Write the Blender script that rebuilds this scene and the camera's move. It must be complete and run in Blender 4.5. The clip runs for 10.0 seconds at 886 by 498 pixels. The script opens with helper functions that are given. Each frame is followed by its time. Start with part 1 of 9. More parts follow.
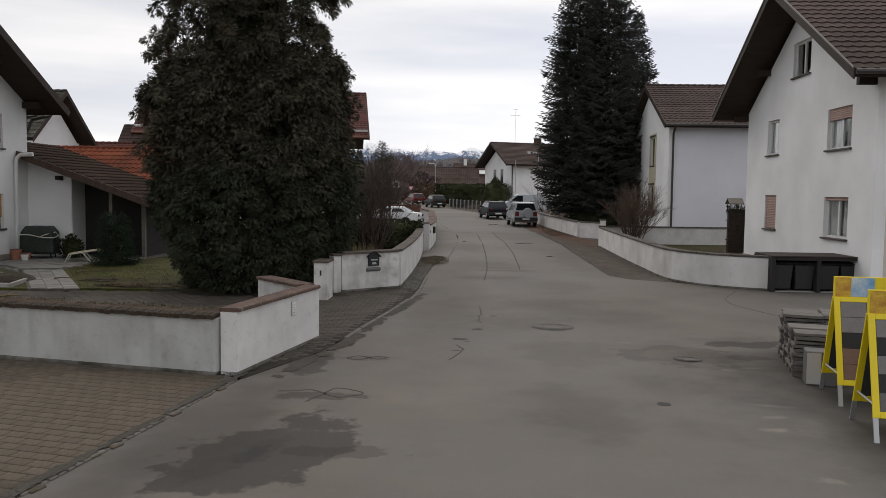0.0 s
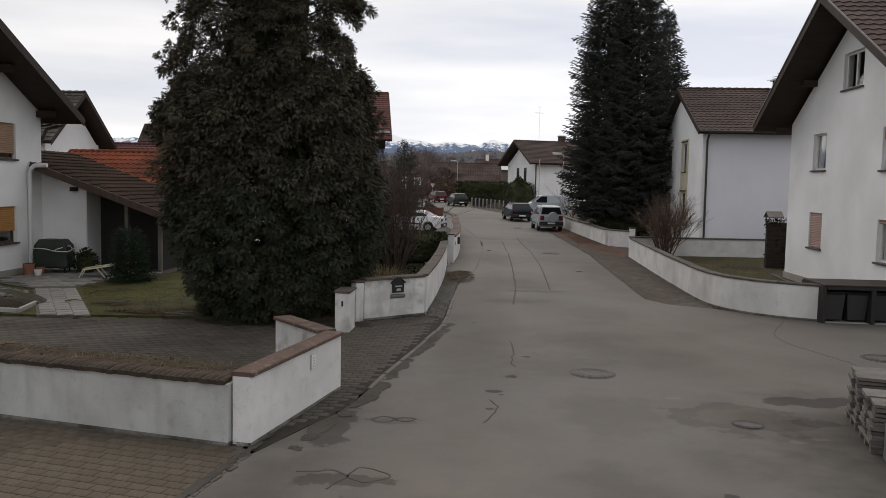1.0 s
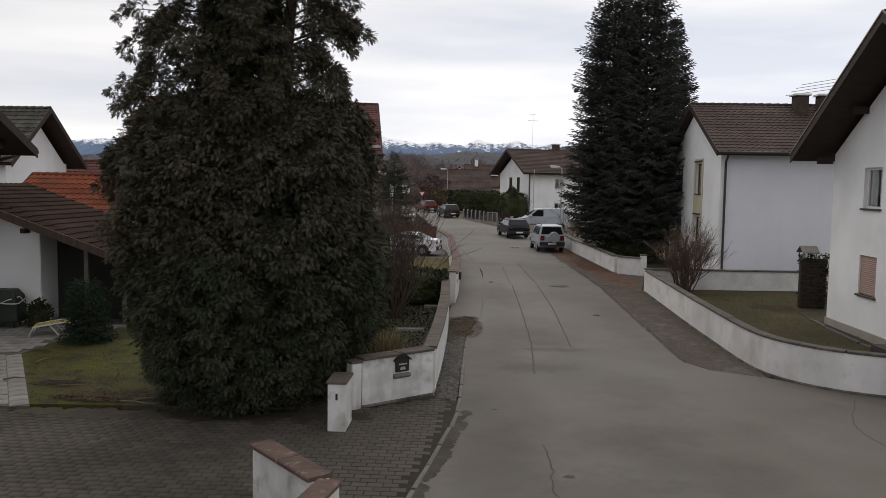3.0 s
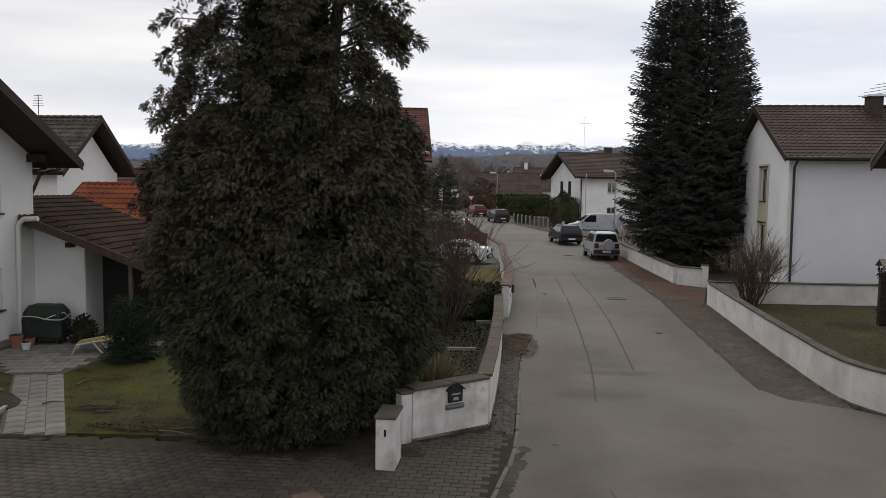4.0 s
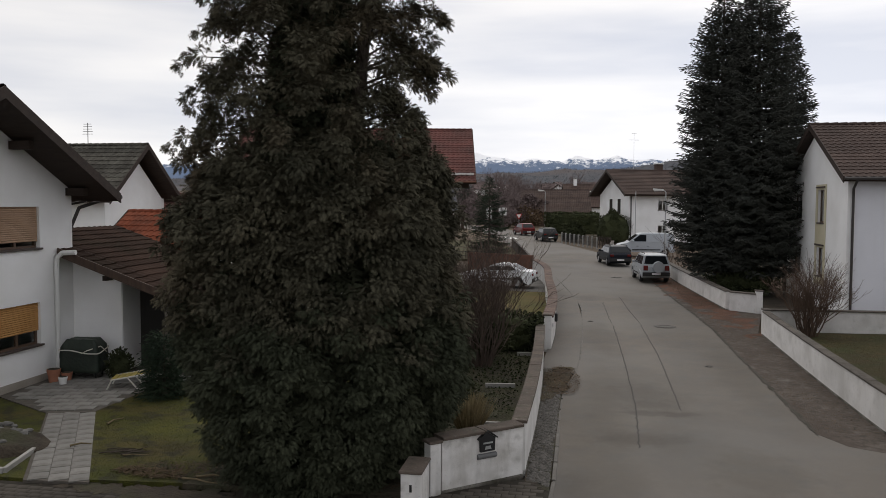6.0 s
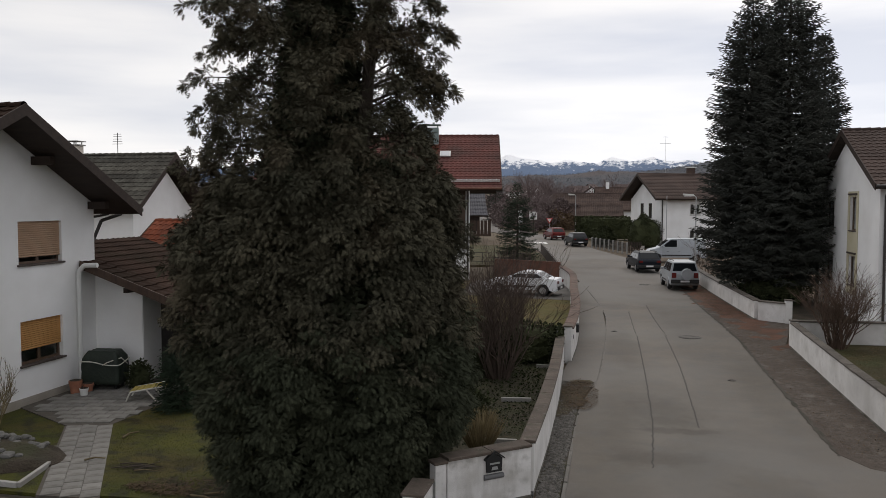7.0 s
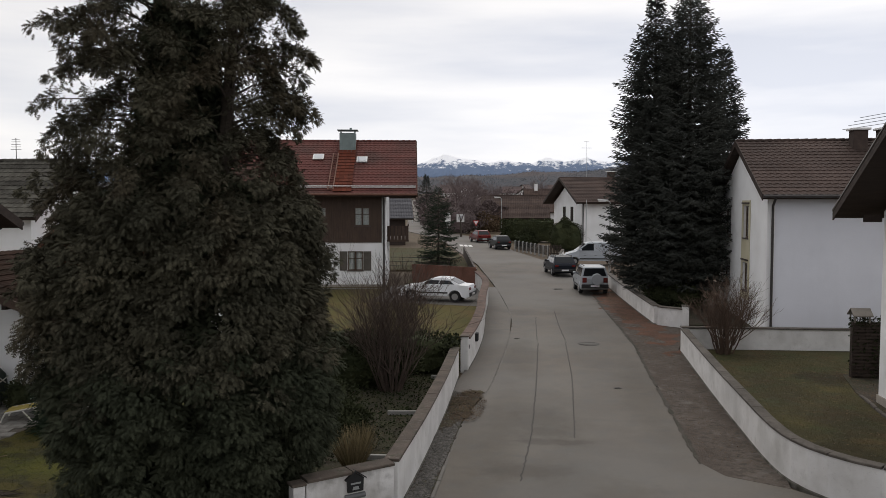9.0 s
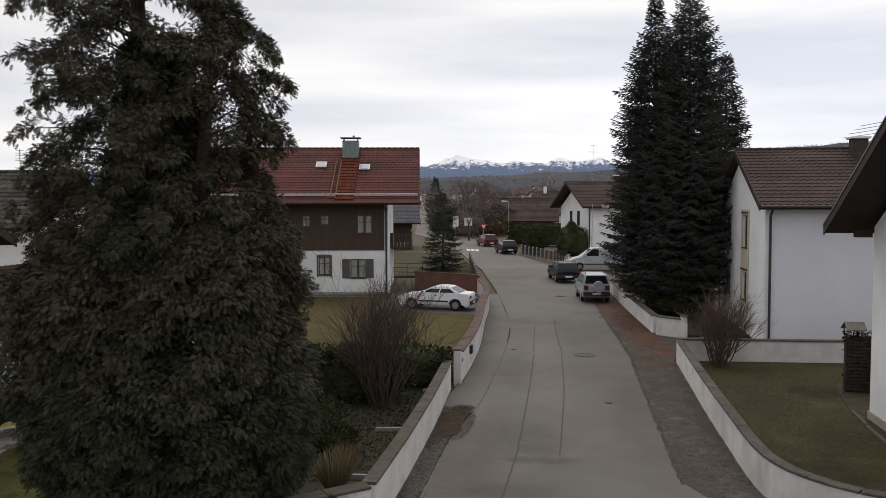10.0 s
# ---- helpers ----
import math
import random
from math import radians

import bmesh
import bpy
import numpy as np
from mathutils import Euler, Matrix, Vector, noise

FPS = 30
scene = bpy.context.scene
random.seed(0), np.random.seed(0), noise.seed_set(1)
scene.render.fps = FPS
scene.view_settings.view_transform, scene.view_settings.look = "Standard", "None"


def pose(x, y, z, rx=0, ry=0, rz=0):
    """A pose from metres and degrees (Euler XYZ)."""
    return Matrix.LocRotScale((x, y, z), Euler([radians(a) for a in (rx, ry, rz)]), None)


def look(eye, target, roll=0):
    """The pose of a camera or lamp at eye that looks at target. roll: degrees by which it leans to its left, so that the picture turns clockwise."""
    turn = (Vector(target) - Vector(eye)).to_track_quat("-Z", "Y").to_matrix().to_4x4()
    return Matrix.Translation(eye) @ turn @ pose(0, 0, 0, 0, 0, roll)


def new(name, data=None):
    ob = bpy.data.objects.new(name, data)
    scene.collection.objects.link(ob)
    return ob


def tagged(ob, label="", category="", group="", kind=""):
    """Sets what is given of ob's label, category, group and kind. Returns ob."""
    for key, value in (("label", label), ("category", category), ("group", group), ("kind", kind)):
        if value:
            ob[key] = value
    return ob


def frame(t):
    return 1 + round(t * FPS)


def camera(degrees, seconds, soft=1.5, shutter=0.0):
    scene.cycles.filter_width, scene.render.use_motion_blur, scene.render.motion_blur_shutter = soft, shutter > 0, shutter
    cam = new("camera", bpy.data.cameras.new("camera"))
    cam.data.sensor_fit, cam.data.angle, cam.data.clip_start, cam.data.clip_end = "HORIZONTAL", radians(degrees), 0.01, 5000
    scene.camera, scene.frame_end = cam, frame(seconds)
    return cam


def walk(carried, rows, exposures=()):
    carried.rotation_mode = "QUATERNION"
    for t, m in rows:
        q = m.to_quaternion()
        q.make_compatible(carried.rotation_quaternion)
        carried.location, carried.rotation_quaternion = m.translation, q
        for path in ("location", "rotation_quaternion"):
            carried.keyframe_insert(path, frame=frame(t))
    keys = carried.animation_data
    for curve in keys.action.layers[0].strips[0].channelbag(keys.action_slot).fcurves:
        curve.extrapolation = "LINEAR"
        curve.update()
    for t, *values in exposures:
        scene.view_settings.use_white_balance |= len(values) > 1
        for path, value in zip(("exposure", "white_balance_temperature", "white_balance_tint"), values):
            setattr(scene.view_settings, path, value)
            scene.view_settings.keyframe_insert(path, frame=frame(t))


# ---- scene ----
cam = camera(58.3, 10.0, 0.7)
METRES, EYE, TILT, LEAN, TURN = 10.0, 2.5, 0.0, 0.0, 2.4
ROWS = [
    (0.0, 0.0, 0.0, 0.0, 0.05, -3.94, -0.76),
    (0.5, -0.0087, 0.0538, 0.0334, 3.42, -4.4, -0.98),
    (1.0, -0.0222, 0.1179, 0.0743, 1.52, -4.54, -1.13),
    (1.5, -0.0356, 0.1882, 0.1077, 0.02, -4.37, -1.06),
    (2.0, -0.0517, 0.2647, 0.1441, 0.21, -4.46, -1.06),
    (3.3, -0.0933, 0.4734, 0.2012, 0.78, -4.52, -0.94),
    (3.5, -0.096, 0.4901, 0.2083, 1.79, -4.49, -0.89),
    (4.0, -0.1032, 0.5521, 0.2182, 3.96, -4.43, -0.78),
    (4.5, -0.1052, 0.5946, 0.2286, 5.39, -4.34, -0.63),
    (5.0, -0.1, 0.6154, 0.2405, 6.31, -4.03, -0.6),
    (5.5, -0.0894, 0.617, 0.2495, 6.61, -3.56, -0.44),
    (7.0, -0.0257, 0.6404, 0.2891, 9.99, -3.2, -0.06),
    (7.5, 0.0026, 0.6483, 0.3035, 10.42, -3.51, -0.02),
    (8.0, 0.0383, 0.6499, 0.3156, 10.82, -3.64, 0.01),
    (8.5, 0.075, 0.6471, 0.3236, 9.01, -3.3, -0.04),
    (9.0, 0.1136, 0.6439, 0.3308, 5.49, -3.23, -0.07),
    (9.5, 0.1462, 0.645, 0.3467, 5.14, -3.33, 0.11),
    (10.0, 0.1824, 0.6459, 0.3759, 6.4, -3.19, 0.13),
]
walk(cam, [(t, pose(0, 0, EYE, TILT, LEAN, TURN) @ pose(METRES * x, METRES * y, METRES * z, 90 + pitch, roll, yaw)) for t, x, y, z, yaw, pitch, roll in ROWS],
     exposures=[(0.0, 0.4, 6900, 11), (10.0, 0.4, 6900, 11)])

# ---- light ----
world = bpy.data.worlds.new("overcast_sky")
scene.world = world
world.use_nodes = True
wn, wl = world.node_tree.nodes, world.node_tree.links
wn.clear()
SUN_EL, SUN_ROT = radians(50), radians(-14)
sky = wn.new("ShaderNodeTexSky")
sky.sky_type, sky.sun_disc = "NISHITA", False
sky.sun_elevation, sky.sun_rotation = SUN_EL, SUN_ROT
where = wn.new("ShaderNodeTexCoord")
stretch = wn.new("ShaderNodeMapping")
stretch.inputs["Scale"].default_value = (1.3, 1.3, 9.0)
stretch.inputs["Location"].default_value = (0.4, 0.0, 0.7)
wl.new(where.outputs["Generated"], stretch.inputs["Vector"])
bank = wn.new("ShaderNodeTexNoise")
bank.inputs["Scale"].default_value, bank.inputs["Detail"].default_value = 1.35, 5.0
bank.inputs["Roughness"].default_value = 0.5
wl.new(stretch.outputs["Vector"], bank.inputs["Vector"])
tone = wn.new("ShaderNodeValToRGB")
tone.color_ramp.elements[0].position, tone.color_ramp.elements[0].color = 0.36, (4.9, 5.25, 6.1, 1)
tone.color_ramp.elements[1].position, tone.color_ramp.elements[1].color = 0.66, (7.4, 7.5, 7.8, 1)
wl.new(bank.outputs["Fac"], tone.inputs["Fac"])
cover = wn.new("ShaderNodeMix")
cover.data_type = "RGBA"
cover.inputs["Factor"].default_value = 0.93
wl.new(sky.outputs["Color"], cover.inputs["A"])
height = wn.new("ShaderNodeSeparateXYZ")
wl.new(where.outputs["Generated"], height.inputs["Vector"])
bright = wn.new("ShaderNodeMapRange")
bright.inputs["From Min"].default_value, bright.inputs["From Max"].default_value = 0.0, 0.3
bright.inputs["To Min"].default_value, bright.inputs["To Max"].default_value = 1.2, 0.9
wl.new(height.outputs["Z"], bright.inputs["Value"])
ahead = wn.new("ShaderNodeMapRange")
ahead.inputs["From Min"].default_value, ahead.inputs["From Max"].default_value = -0.6, 0.25
ahead.inputs["To Min"].default_value, ahead.inputs["To Max"].default_value = 0.89, 1.12
wl.new(height.outputs["X"], ahead.inputs["Value"])
glow = wn.new("ShaderNodeMath")
glow.operation = "MULTIPLY"
wl.new(bright.outputs["Result"], glow.inputs[0])
wl.new(ahead.outputs["Result"], glow.inputs[1])
lit = wn.new("ShaderNodeVectorMath")
lit.operation = "SCALE"
wl.new(tone.outputs["Color"], lit.inputs[0])
wl.new(glow.outputs["Value"], lit.inputs["Scale"])
wl.new(lit.outputs["Vector"], cover.inputs["B"])
back = wn.new("ShaderNodeBackground")
back.inputs["Strength"].default_value = 0.1
wl.new(cover.outputs["Result"], back.inputs["Color"])
wl.new(back.outputs["Background"], wn.new("ShaderNodeOutputWorld").inputs["Surface"])

sun = new("sun", bpy.data.lights.new("sun", "SUN"))
sun.data.energy, sun.data.angle, sun.data.color = 0.95, radians(70), (1.0, 0.97, 0.92)
sun.matrix_world = look((0, 0, 0), (-math.sin(SUN_ROT) * math.cos(SUN_EL), -math.cos(SUN_ROT) * math.cos(SUN_EL), -math.sin(SUN_EL)))

# ---- materials ----
def material(name, a, b, scale=3.0, rough=0.85, bump=0.15, fine=60.0, metal=0.0, stain=None, stain_scale=0.6, stain_amount=0.5,
             detail=6.0, spec=0.3, by_piece=0.0, stretch=(1, 1, 1), distance=0.01, cover=(0.45, 0.7), extra=(), speck=0.5, streak=None):
    """Two colours mixed by noise at two scales, an optional third in blotches, fine relief, and a shift from piece to piece."""
    m = bpy.data.materials.new(name)
    m.use_nodes = True
    n, l = m.node_tree.nodes, m.node_tree.links
    s = n["Principled BSDF"]
    s.inputs["Roughness"].default_value, s.inputs["Metallic"].default_value = rough, metal
    s.inputs["Specular IOR Level"].default_value = spec
    co, mp = n.new("ShaderNodeTexCoord"), n.new("ShaderNodeMapping")
    mp.inputs["Scale"].default_value = stretch
    l.new(co.outputs["Object"], mp.inputs["Vector"])

    def grain(sc, det=detail):
        t = n.new("ShaderNodeTexNoise")
        t.inputs["Scale"].default_value, t.inputs["Detail"].default_value = sc, det
        l.new(mp.outputs["Vector"], t.inputs["Vector"])
        return t.outputs["Fac"]

    def mixed(f, x, y):
        k = n.new("ShaderNodeMix")
        k.data_type = "RGBA"
        for sock, v in ((k.inputs["Factor"], f), (k.inputs["A"], x), (k.inputs["B"], y)):
            if isinstance(v, bpy.types.NodeSocket):
                l.new(v, sock)
            else:
                sock.default_value = v
        return k.outputs["Result"]

    def ramp(f, lo, hi, top=1.0):
        r = n.new("ShaderNodeMapRange")
        r.inputs["From Min"].default_value, r.inputs["From Max"].default_value, r.inputs["To Max"].default_value = lo, hi, top
        l.new(f, r.inputs["Value"])
        return r.outputs["Result"]

    colour = mixed(ramp(grain(scale), 0.3, 0.7), (*a, 1), (*b, 1))
    small = grain(fine, 3.0)
    dark = tuple(v * 0.72 for v in a)
    colour = mixed(ramp(small, 0.45, 0.75, speck), colour, (*dark, 1))
    if stain:
        colour = mixed(ramp(grain(stain_scale), cover[0], cover[1], stain_amount), colour, (*stain, 1))
    for sc, tone_to, lo, hi, amount in extra:
        colour = mixed(ramp(grain(sc), lo, hi, amount), colour, (*tone_to, 1))
    if streak:
        far = n.new("ShaderNodeMapping")
        far.inputs["Scale"].default_value = (3.5, 3.5, 0.6)
        l.new(co.outputs["Object"], far.inputs["Vector"])
        runs = n.new("ShaderNodeTexNoise")
        runs.inputs["Scale"].default_value, runs.inputs["Detail"].default_value = 1.0, 5.0
        l.new(far.outputs["Vector"], runs.inputs["Vector"])
        colour = mixed(ramp(runs.outputs["Fac"], 0.54, 0.75, streak[3]), colour, (*streak[:3], 1))
    if by_piece:
        info, hsv = n.new("ShaderNodeObjectInfo"), n.new("ShaderNodeHueSaturation")
        r = n.new("ShaderNodeMapRange")
        r.inputs["To Min"].default_value, r.inputs["To Max"].default_value = 1 - by_piece, 1 + by_piece
        l.new(info.outputs["Random"], r.inputs["Value"])
        l.new(r.outputs["Result"], hsv.inputs["Value"])
        l.new(colour, hsv.inputs["Color"])
        isl, hs2 = n.new("ShaderNodeNewGeometry"), n.new("ShaderNodeHueSaturation")
        r2 = n.new("ShaderNodeMapRange")
        r2.inputs["To Min"].default_value, r2.inputs["To Max"].default_value = 1 - by_piece, 1 + by_piece
        l.new(isl.outputs["Random Per Island"], r2.inputs["Value"])
        l.new(r2.outputs["Result"], hs2.inputs["Value"])
        l.new(hsv.outputs["Color"], hs2.inputs["Color"])
        colour = hs2.outputs["Color"]
    l.new(colour, s.inputs["Base Color"])
    if bump:
        bp = n.new("ShaderNodeBump")
        bp.inputs["Strength"].default_value, bp.inputs["Distance"].default_value = bump, distance
        l.new(small, bp.inputs["Height"])
        l.new(bp.outputs["Normal"], s.inputs["Normal"])
    return m


def plain(name, c, rough=0.5, metal=0.0, spec=0.5, coat=0.0):
    m = bpy.data.materials.new(name)
    m.use_nodes = True
    s = m.node_tree.nodes["Principled BSDF"]
    s.inputs["Base Color"].default_value = (*c, 1)
    s.inputs["Roughness"].default_value, s.inputs["Metallic"].default_value = rough, metal
    s.inputs["Specular IOR Level"].default_value, s.inputs["Coat Weight"].default_value = spec, coat
    return m


def glass(name, tint=(0.9, 0.93, 0.93)):
    m = plain(name, tint, 0.03)
    s = m.node_tree.nodes["Principled BSDF"]
    s.inputs["Transmission Weight"].default_value, s.inputs["IOR"].default_value = 1.0, 1.45
    return m


ASPHALT = material("asphalt", (0.1111, 0.0963, 0.0802), (0.1369, 0.1191, 0.0994), 0.7, 0.8, 0.35, 90, stain=(0.0777, 0.0674, 0.0562), stain_scale=0.33,
                   stain_amount=0.75, cover=(0.5, 0.68), spec=0.3,
                   extra=((1.9, (0.1, 0.094, 0.086), 0.5, 0.7, 0.65), (0.9, (0.085, 0.08, 0.075), 0.58, 0.75, 0.7), (7.0, (0.16, 0.154, 0.145), 0.55, 0.75, 0.2), (0.35, (0.082, 0.077, 0.07), 0.5, 0.66, 0.45), (0.12, (0.15, 0.144, 0.134), 0.4, 0.65, 0.6), (26.0, (0.085, 0.08, 0.073), 0.6, 0.75, 0.45)))


def soft_stain(m, x, y, rx, ry, turn, tone_by, wet=0.0):
    """A soft-edged damp, darker or paler place in a ground material; tone_by below 1 darkens, above 1 pales."""
    n, l = m.node_tree.nodes, m.node_tree.links
    s = n["Principled BSDF"]
    co, mp, warp = n.new("ShaderNodeTexCoord"), n.new("ShaderNodeMapping"), n.new("ShaderNodeTexNoise")
    mp.vector_type = "TEXTURE"
    mp.inputs["Location"].default_value, mp.inputs["Rotation"].default_value, mp.inputs["Scale"].default_value = (x, y, 0), (0, 0, turn), (rx, ry, 1000)
    l.new(co.outputs["Object"], mp.inputs["Vector"])
    size = n.new("ShaderNodeVectorMath")
    size.operation = "LENGTH"
    l.new(mp.outputs["Vector"], size.inputs[0])
    warp.inputs["Scale"].default_value, warp.inputs["Detail"].default_value, warp.inputs["Roughness"].default_value = 1.6 / max(rx, ry, 0.3), 7.0, 0.62
    l.new(co.outputs["Object"], warp.inputs["Vector"])
    far = n.new("ShaderNodeMath")
    far.operation = "MULTIPLY_ADD"
    l.new(warp.outputs["Fac"], far.inputs[0])
    far.inputs[1].default_value = 2.9 if wet else 2.6
    l.new(size.outputs["Value"], far.inputs[2])
    mask = n.new("ShaderNodeMapRange")
    mask.interpolation_type = "SMOOTHSTEP"
    mask.inputs["From Min"].default_value, mask.inputs["From Max"].default_value = 2.6 if wet else 2.6, 2.4 if wet else 1.7
    l.new(far.outputs["Value"], mask.inputs["Value"])
    k = n.new("ShaderNodeMix")
    k.data_type, k.blend_type = "RGBA", "MULTIPLY"
    l.new(mask.outputs["Result"], k.inputs["Factor"])
    l.new(s.inputs["Base Color"].links[0].from_socket, k.inputs["A"])
    k.inputs["B"].default_value = (tone_by, tone_by * 0.985, tone_by * 0.96, 1)
    l.new(k.outputs["Result"], s.inputs["Base Color"])
    if wet:
        r = n.new("ShaderNodeMapRange")
        r.inputs["To Min"].default_value, r.inputs["To Max"].default_value = s.inputs["Roughness"].default_value, 1 - wet
        l.new(mask.outputs["Result"], r.inputs["Value"])
        was = s.inputs["Roughness"].links
        if was:
            low = n.new("ShaderNodeMath")
            low.operation = "MINIMUM"
            l.new(was[0].from_socket, low.inputs[0])
            l.new(r.outputs["Result"], low.inputs[1])
            l.new(low.outputs["Value"], s.inputs["Roughness"])
        else:
            l.new(r.outputs["Result"], s.inputs["Roughness"])


for spot in ((-1.98, 7.5, 0.68, 1.15, -0.34, 0.36, 0.25), (-2.3, 7.05, 0.16, 0.5, -0.5, 0.6, 0.3), (-2.05, 7.45, 0.14, 0.4, -0.3, 0.6, 0.3), (-1.3, 7.5, 0.5, 0.16, 0.0, 0.66, 0.2), (-1.9, 9.58, 0.55, 0.16, 0.1, 0.55, 0.2), (-1.6, 11.85, 0.35, 0.14, 0.1, 0.75, 0.2), (4.72, 13.7, 0.75, 0.26, 0.1, 0.42, 0.2), (3.25, 12.6, 0.95, 0.68, 0.1, 0.72, 0.2), (3.3, 12.65, 0.6, 0.4, 0.1, 1.2, 0.2), (4.3, 12.5, 0.4, 0.16, 0.1, 0.6, 0.15), (-2.36, 11.6, 0.26, 0.95, 0.05, 0.5, 0.2)):
    soft_stain(ASPHALT, *spot)
for spot in ((-0.55, 20.0, 0.85, 7.5, 0.0, 0.86), (0.85, 26.4, 0.6, 0.6, 0.0, 0.86), (-0.4, 28.0, 0.5, 4.0, 0.0, 0.9), (3.0, 17.5, 1.5, 2.0, 0.0, 0.9), (4.6, 12.2, 1.7, 1.3, 0.1, 0.78), (-0.9, 17.0, 0.9, 2.2, 0.1, 0.84), (1.9, 18.5, 1.6, 0.7, 0.3, 0.85), (0.2, 23.4, 1.3, 0.5, 0.1, 0.82), (1.25, 9.2, 0.65, 1.3, 0.15, 0.78), (1.5, 12.6, 0.8, 1.2, 0.0, 0.82), (0.7, 15.6, 1.2, 1.1, 0.2, 0.8), (0.75, 27.2, 1.2, 1.6, 0.1, 0.85), (0.9, 25.6, 1.0, 0.3, 0.05, 0.72), (2.4, 21.5, 0.9, 1.6, 0.0, 0.86),
             (-0.2, 36, 0.6, 3.2, 0.05, 0.86), (3.6, 30, 0.7, 5.0, 0.0, 0.86), (4.2, 8.6, 0.9, 0.5, 0.0, 1.2), (5.6, 9.0, 2.6, 4.6, 0.1, 0.5), (5.0, 7.0, 1.5, 3.2, 0.1, 0.6), (4.7, 9.6, 1.3, 2.8, 0.1, 0.74), (-2.8, 8.0, 0.7, 2.6, -0.13, 0.64), (-2.6, 11.6, 0.5, 1.2, -0.4, 0.78), (0.9, 40, 0.9, 9.0, 0.03, 1.1), (-0.6, 10.5, 0.9, 2.0, 0.1, 1.1), (3.27, 8.6, 0.16, 0.07, 0.1, 1.5),
             (3.22, 7.05, 0.14, 0.08, -0.3, 1.5), (3.65, 9.6, 0.26, 0.07, -0.2, 1.45), (3.72, 11.6, 0.14, 0.07, 0.0, 1.5), (4.07, 11.75, 0.14, 0.06, 0.0, 1.5), (3.45, 9.1, 0.16, 0.06, 0.1, 1.35), (2.55, 13.6, 0.14, 0.06, 0.0, 1.3)):
    soft_stain(ASPHALT, *spot)
ASPHALT_OLD = material("asphalt_worn", (0.0916, 0.086, 0.0787), (0.1199, 0.1128, 0.1031), 1.2, 0.85, 0.5, 55, stain=(0.0599, 0.0528, 0.0453), stain_scale=0.8, stain_amount=0.7)
TAR = material("tar_seam", (0.0591, 0.0564, 0.0527), (0.0856, 0.0817, 0.0763), 3.0, 0.9, 0.3, 60, spec=0.1)
DIRT = material("verge_dirt", (0.08, 0.065, 0.053), (0.112, 0.092, 0.076), 1.8, 0.95, 0.8, 26, stain=(0.062, 0.05, 0.041), stain_scale=0.9, stain_amount=0.7, distance=0.03, extra=((6.0, (0.045, 0.036, 0.029), 0.46, 0.64, 0.85), (15.0, (0.15, 0.132, 0.115), 0.55, 0.72, 0.55), (0.6, (0.06, 0.046, 0.037), 0.45, 0.62, 0.75), (1.8, (0.16, 0.148, 0.132), 0.57, 0.72, 0.5)))
GUTTER = material("gutter_dirt", (0.045, 0.039, 0.031), (0.07, 0.061, 0.05), 2.0, 0.9, 0.7, 26, stain=(0.032, 0.03, 0.02), stain_scale=1.4, stain_amount=0.8, distance=0.02)
LEAFY = material("verge_red_chippings", (0.0929, 0.0452, 0.028), (0.1357, 0.0664, 0.0429), 2.5, 0.95, 0.9, 24, stain=(0.0643, 0.0372, 0.0262), stain_scale=1.2, stain_amount=0.8, distance=0.03)
PAVER = material("concrete_paver", (0.0816, 0.0641, 0.0455), (0.1145, 0.0897, 0.0635), 1.6, 0.9, 0.35, 45, stain=(0.0431, 0.0347, 0.0245), stain_scale=0.5, stain_amount=0.75, by_piece=0.1, extra=((3.2, (0.05, 0.041, 0.03), 0.5, 0.68, 0.7), (9.0, (0.16, 0.125, 0.098), 0.56, 0.72, 0.5), (1.1, (0.055, 0.045, 0.033), 0.52, 0.68, 0.6)))
PAVER_GREY = material("grey_paver", (0.064, 0.055, 0.044), (0.092, 0.08, 0.065), 1.6, 0.9, 0.35, 45, stain=(0.0315, 0.0272, 0.0216), stain_scale=0.45, stain_amount=0.8, by_piece=0.13, extra=((3.0, (0.04, 0.034, 0.027), 0.55, 0.72, 0.6),))
JOINT_DARK = material("mossy_joint_soil", (0.02, 0.017, 0.012), (0.034, 0.029, 0.02), 6.0, 0.95, 0.5, 60)
JOINT = material("joint_sand", (0.076, 0.0668, 0.0557), (0.1114, 0.0992, 0.0841), 6.0, 0.95, 0.5, 60)
SLAB = material("garden_slab", (0.165, 0.158, 0.145), (0.225, 0.217, 0.2), 2.0, 0.7, 0.3, 40, stain=(0.09, 0.083, 0.07), stain_scale=1.6, stain_amount=0.75, by_piece=0.15, extra=((5.0, (0.1, 0.094, 0.08), 0.52, 0.7, 0.7), (11.0, (0.3, 0.29, 0.27), 0.58, 0.74, 0.5)))
KERB = material("granite_kerb", (0.11, 0.103, 0.092), (0.16, 0.15, 0.135), 5.0, 0.85, 0.5, 50, by_piece=0.08, stain=(0.05, 0.044, 0.036), stain_scale=1.3, stain_amount=0.8)
LAWN = material("lawn", (0.037, 0.034, 0.009), (0.054, 0.044, 0.0115), 1.4, 0.95, 0.9, 30, stain=(0.062, 0.037, 0.014), stain_scale=0.55, stain_amount=0.75, distance=0.04, extra=((2.5, (0.05, 0.045, 0.02), 0.5, 0.68, 0.8), (0.8, (0.036, 0.042, 0.012), 0.48, 0.66, 0.8), (5.5, (0.11, 0.085, 0.035), 0.58, 0.74, 0.6)))
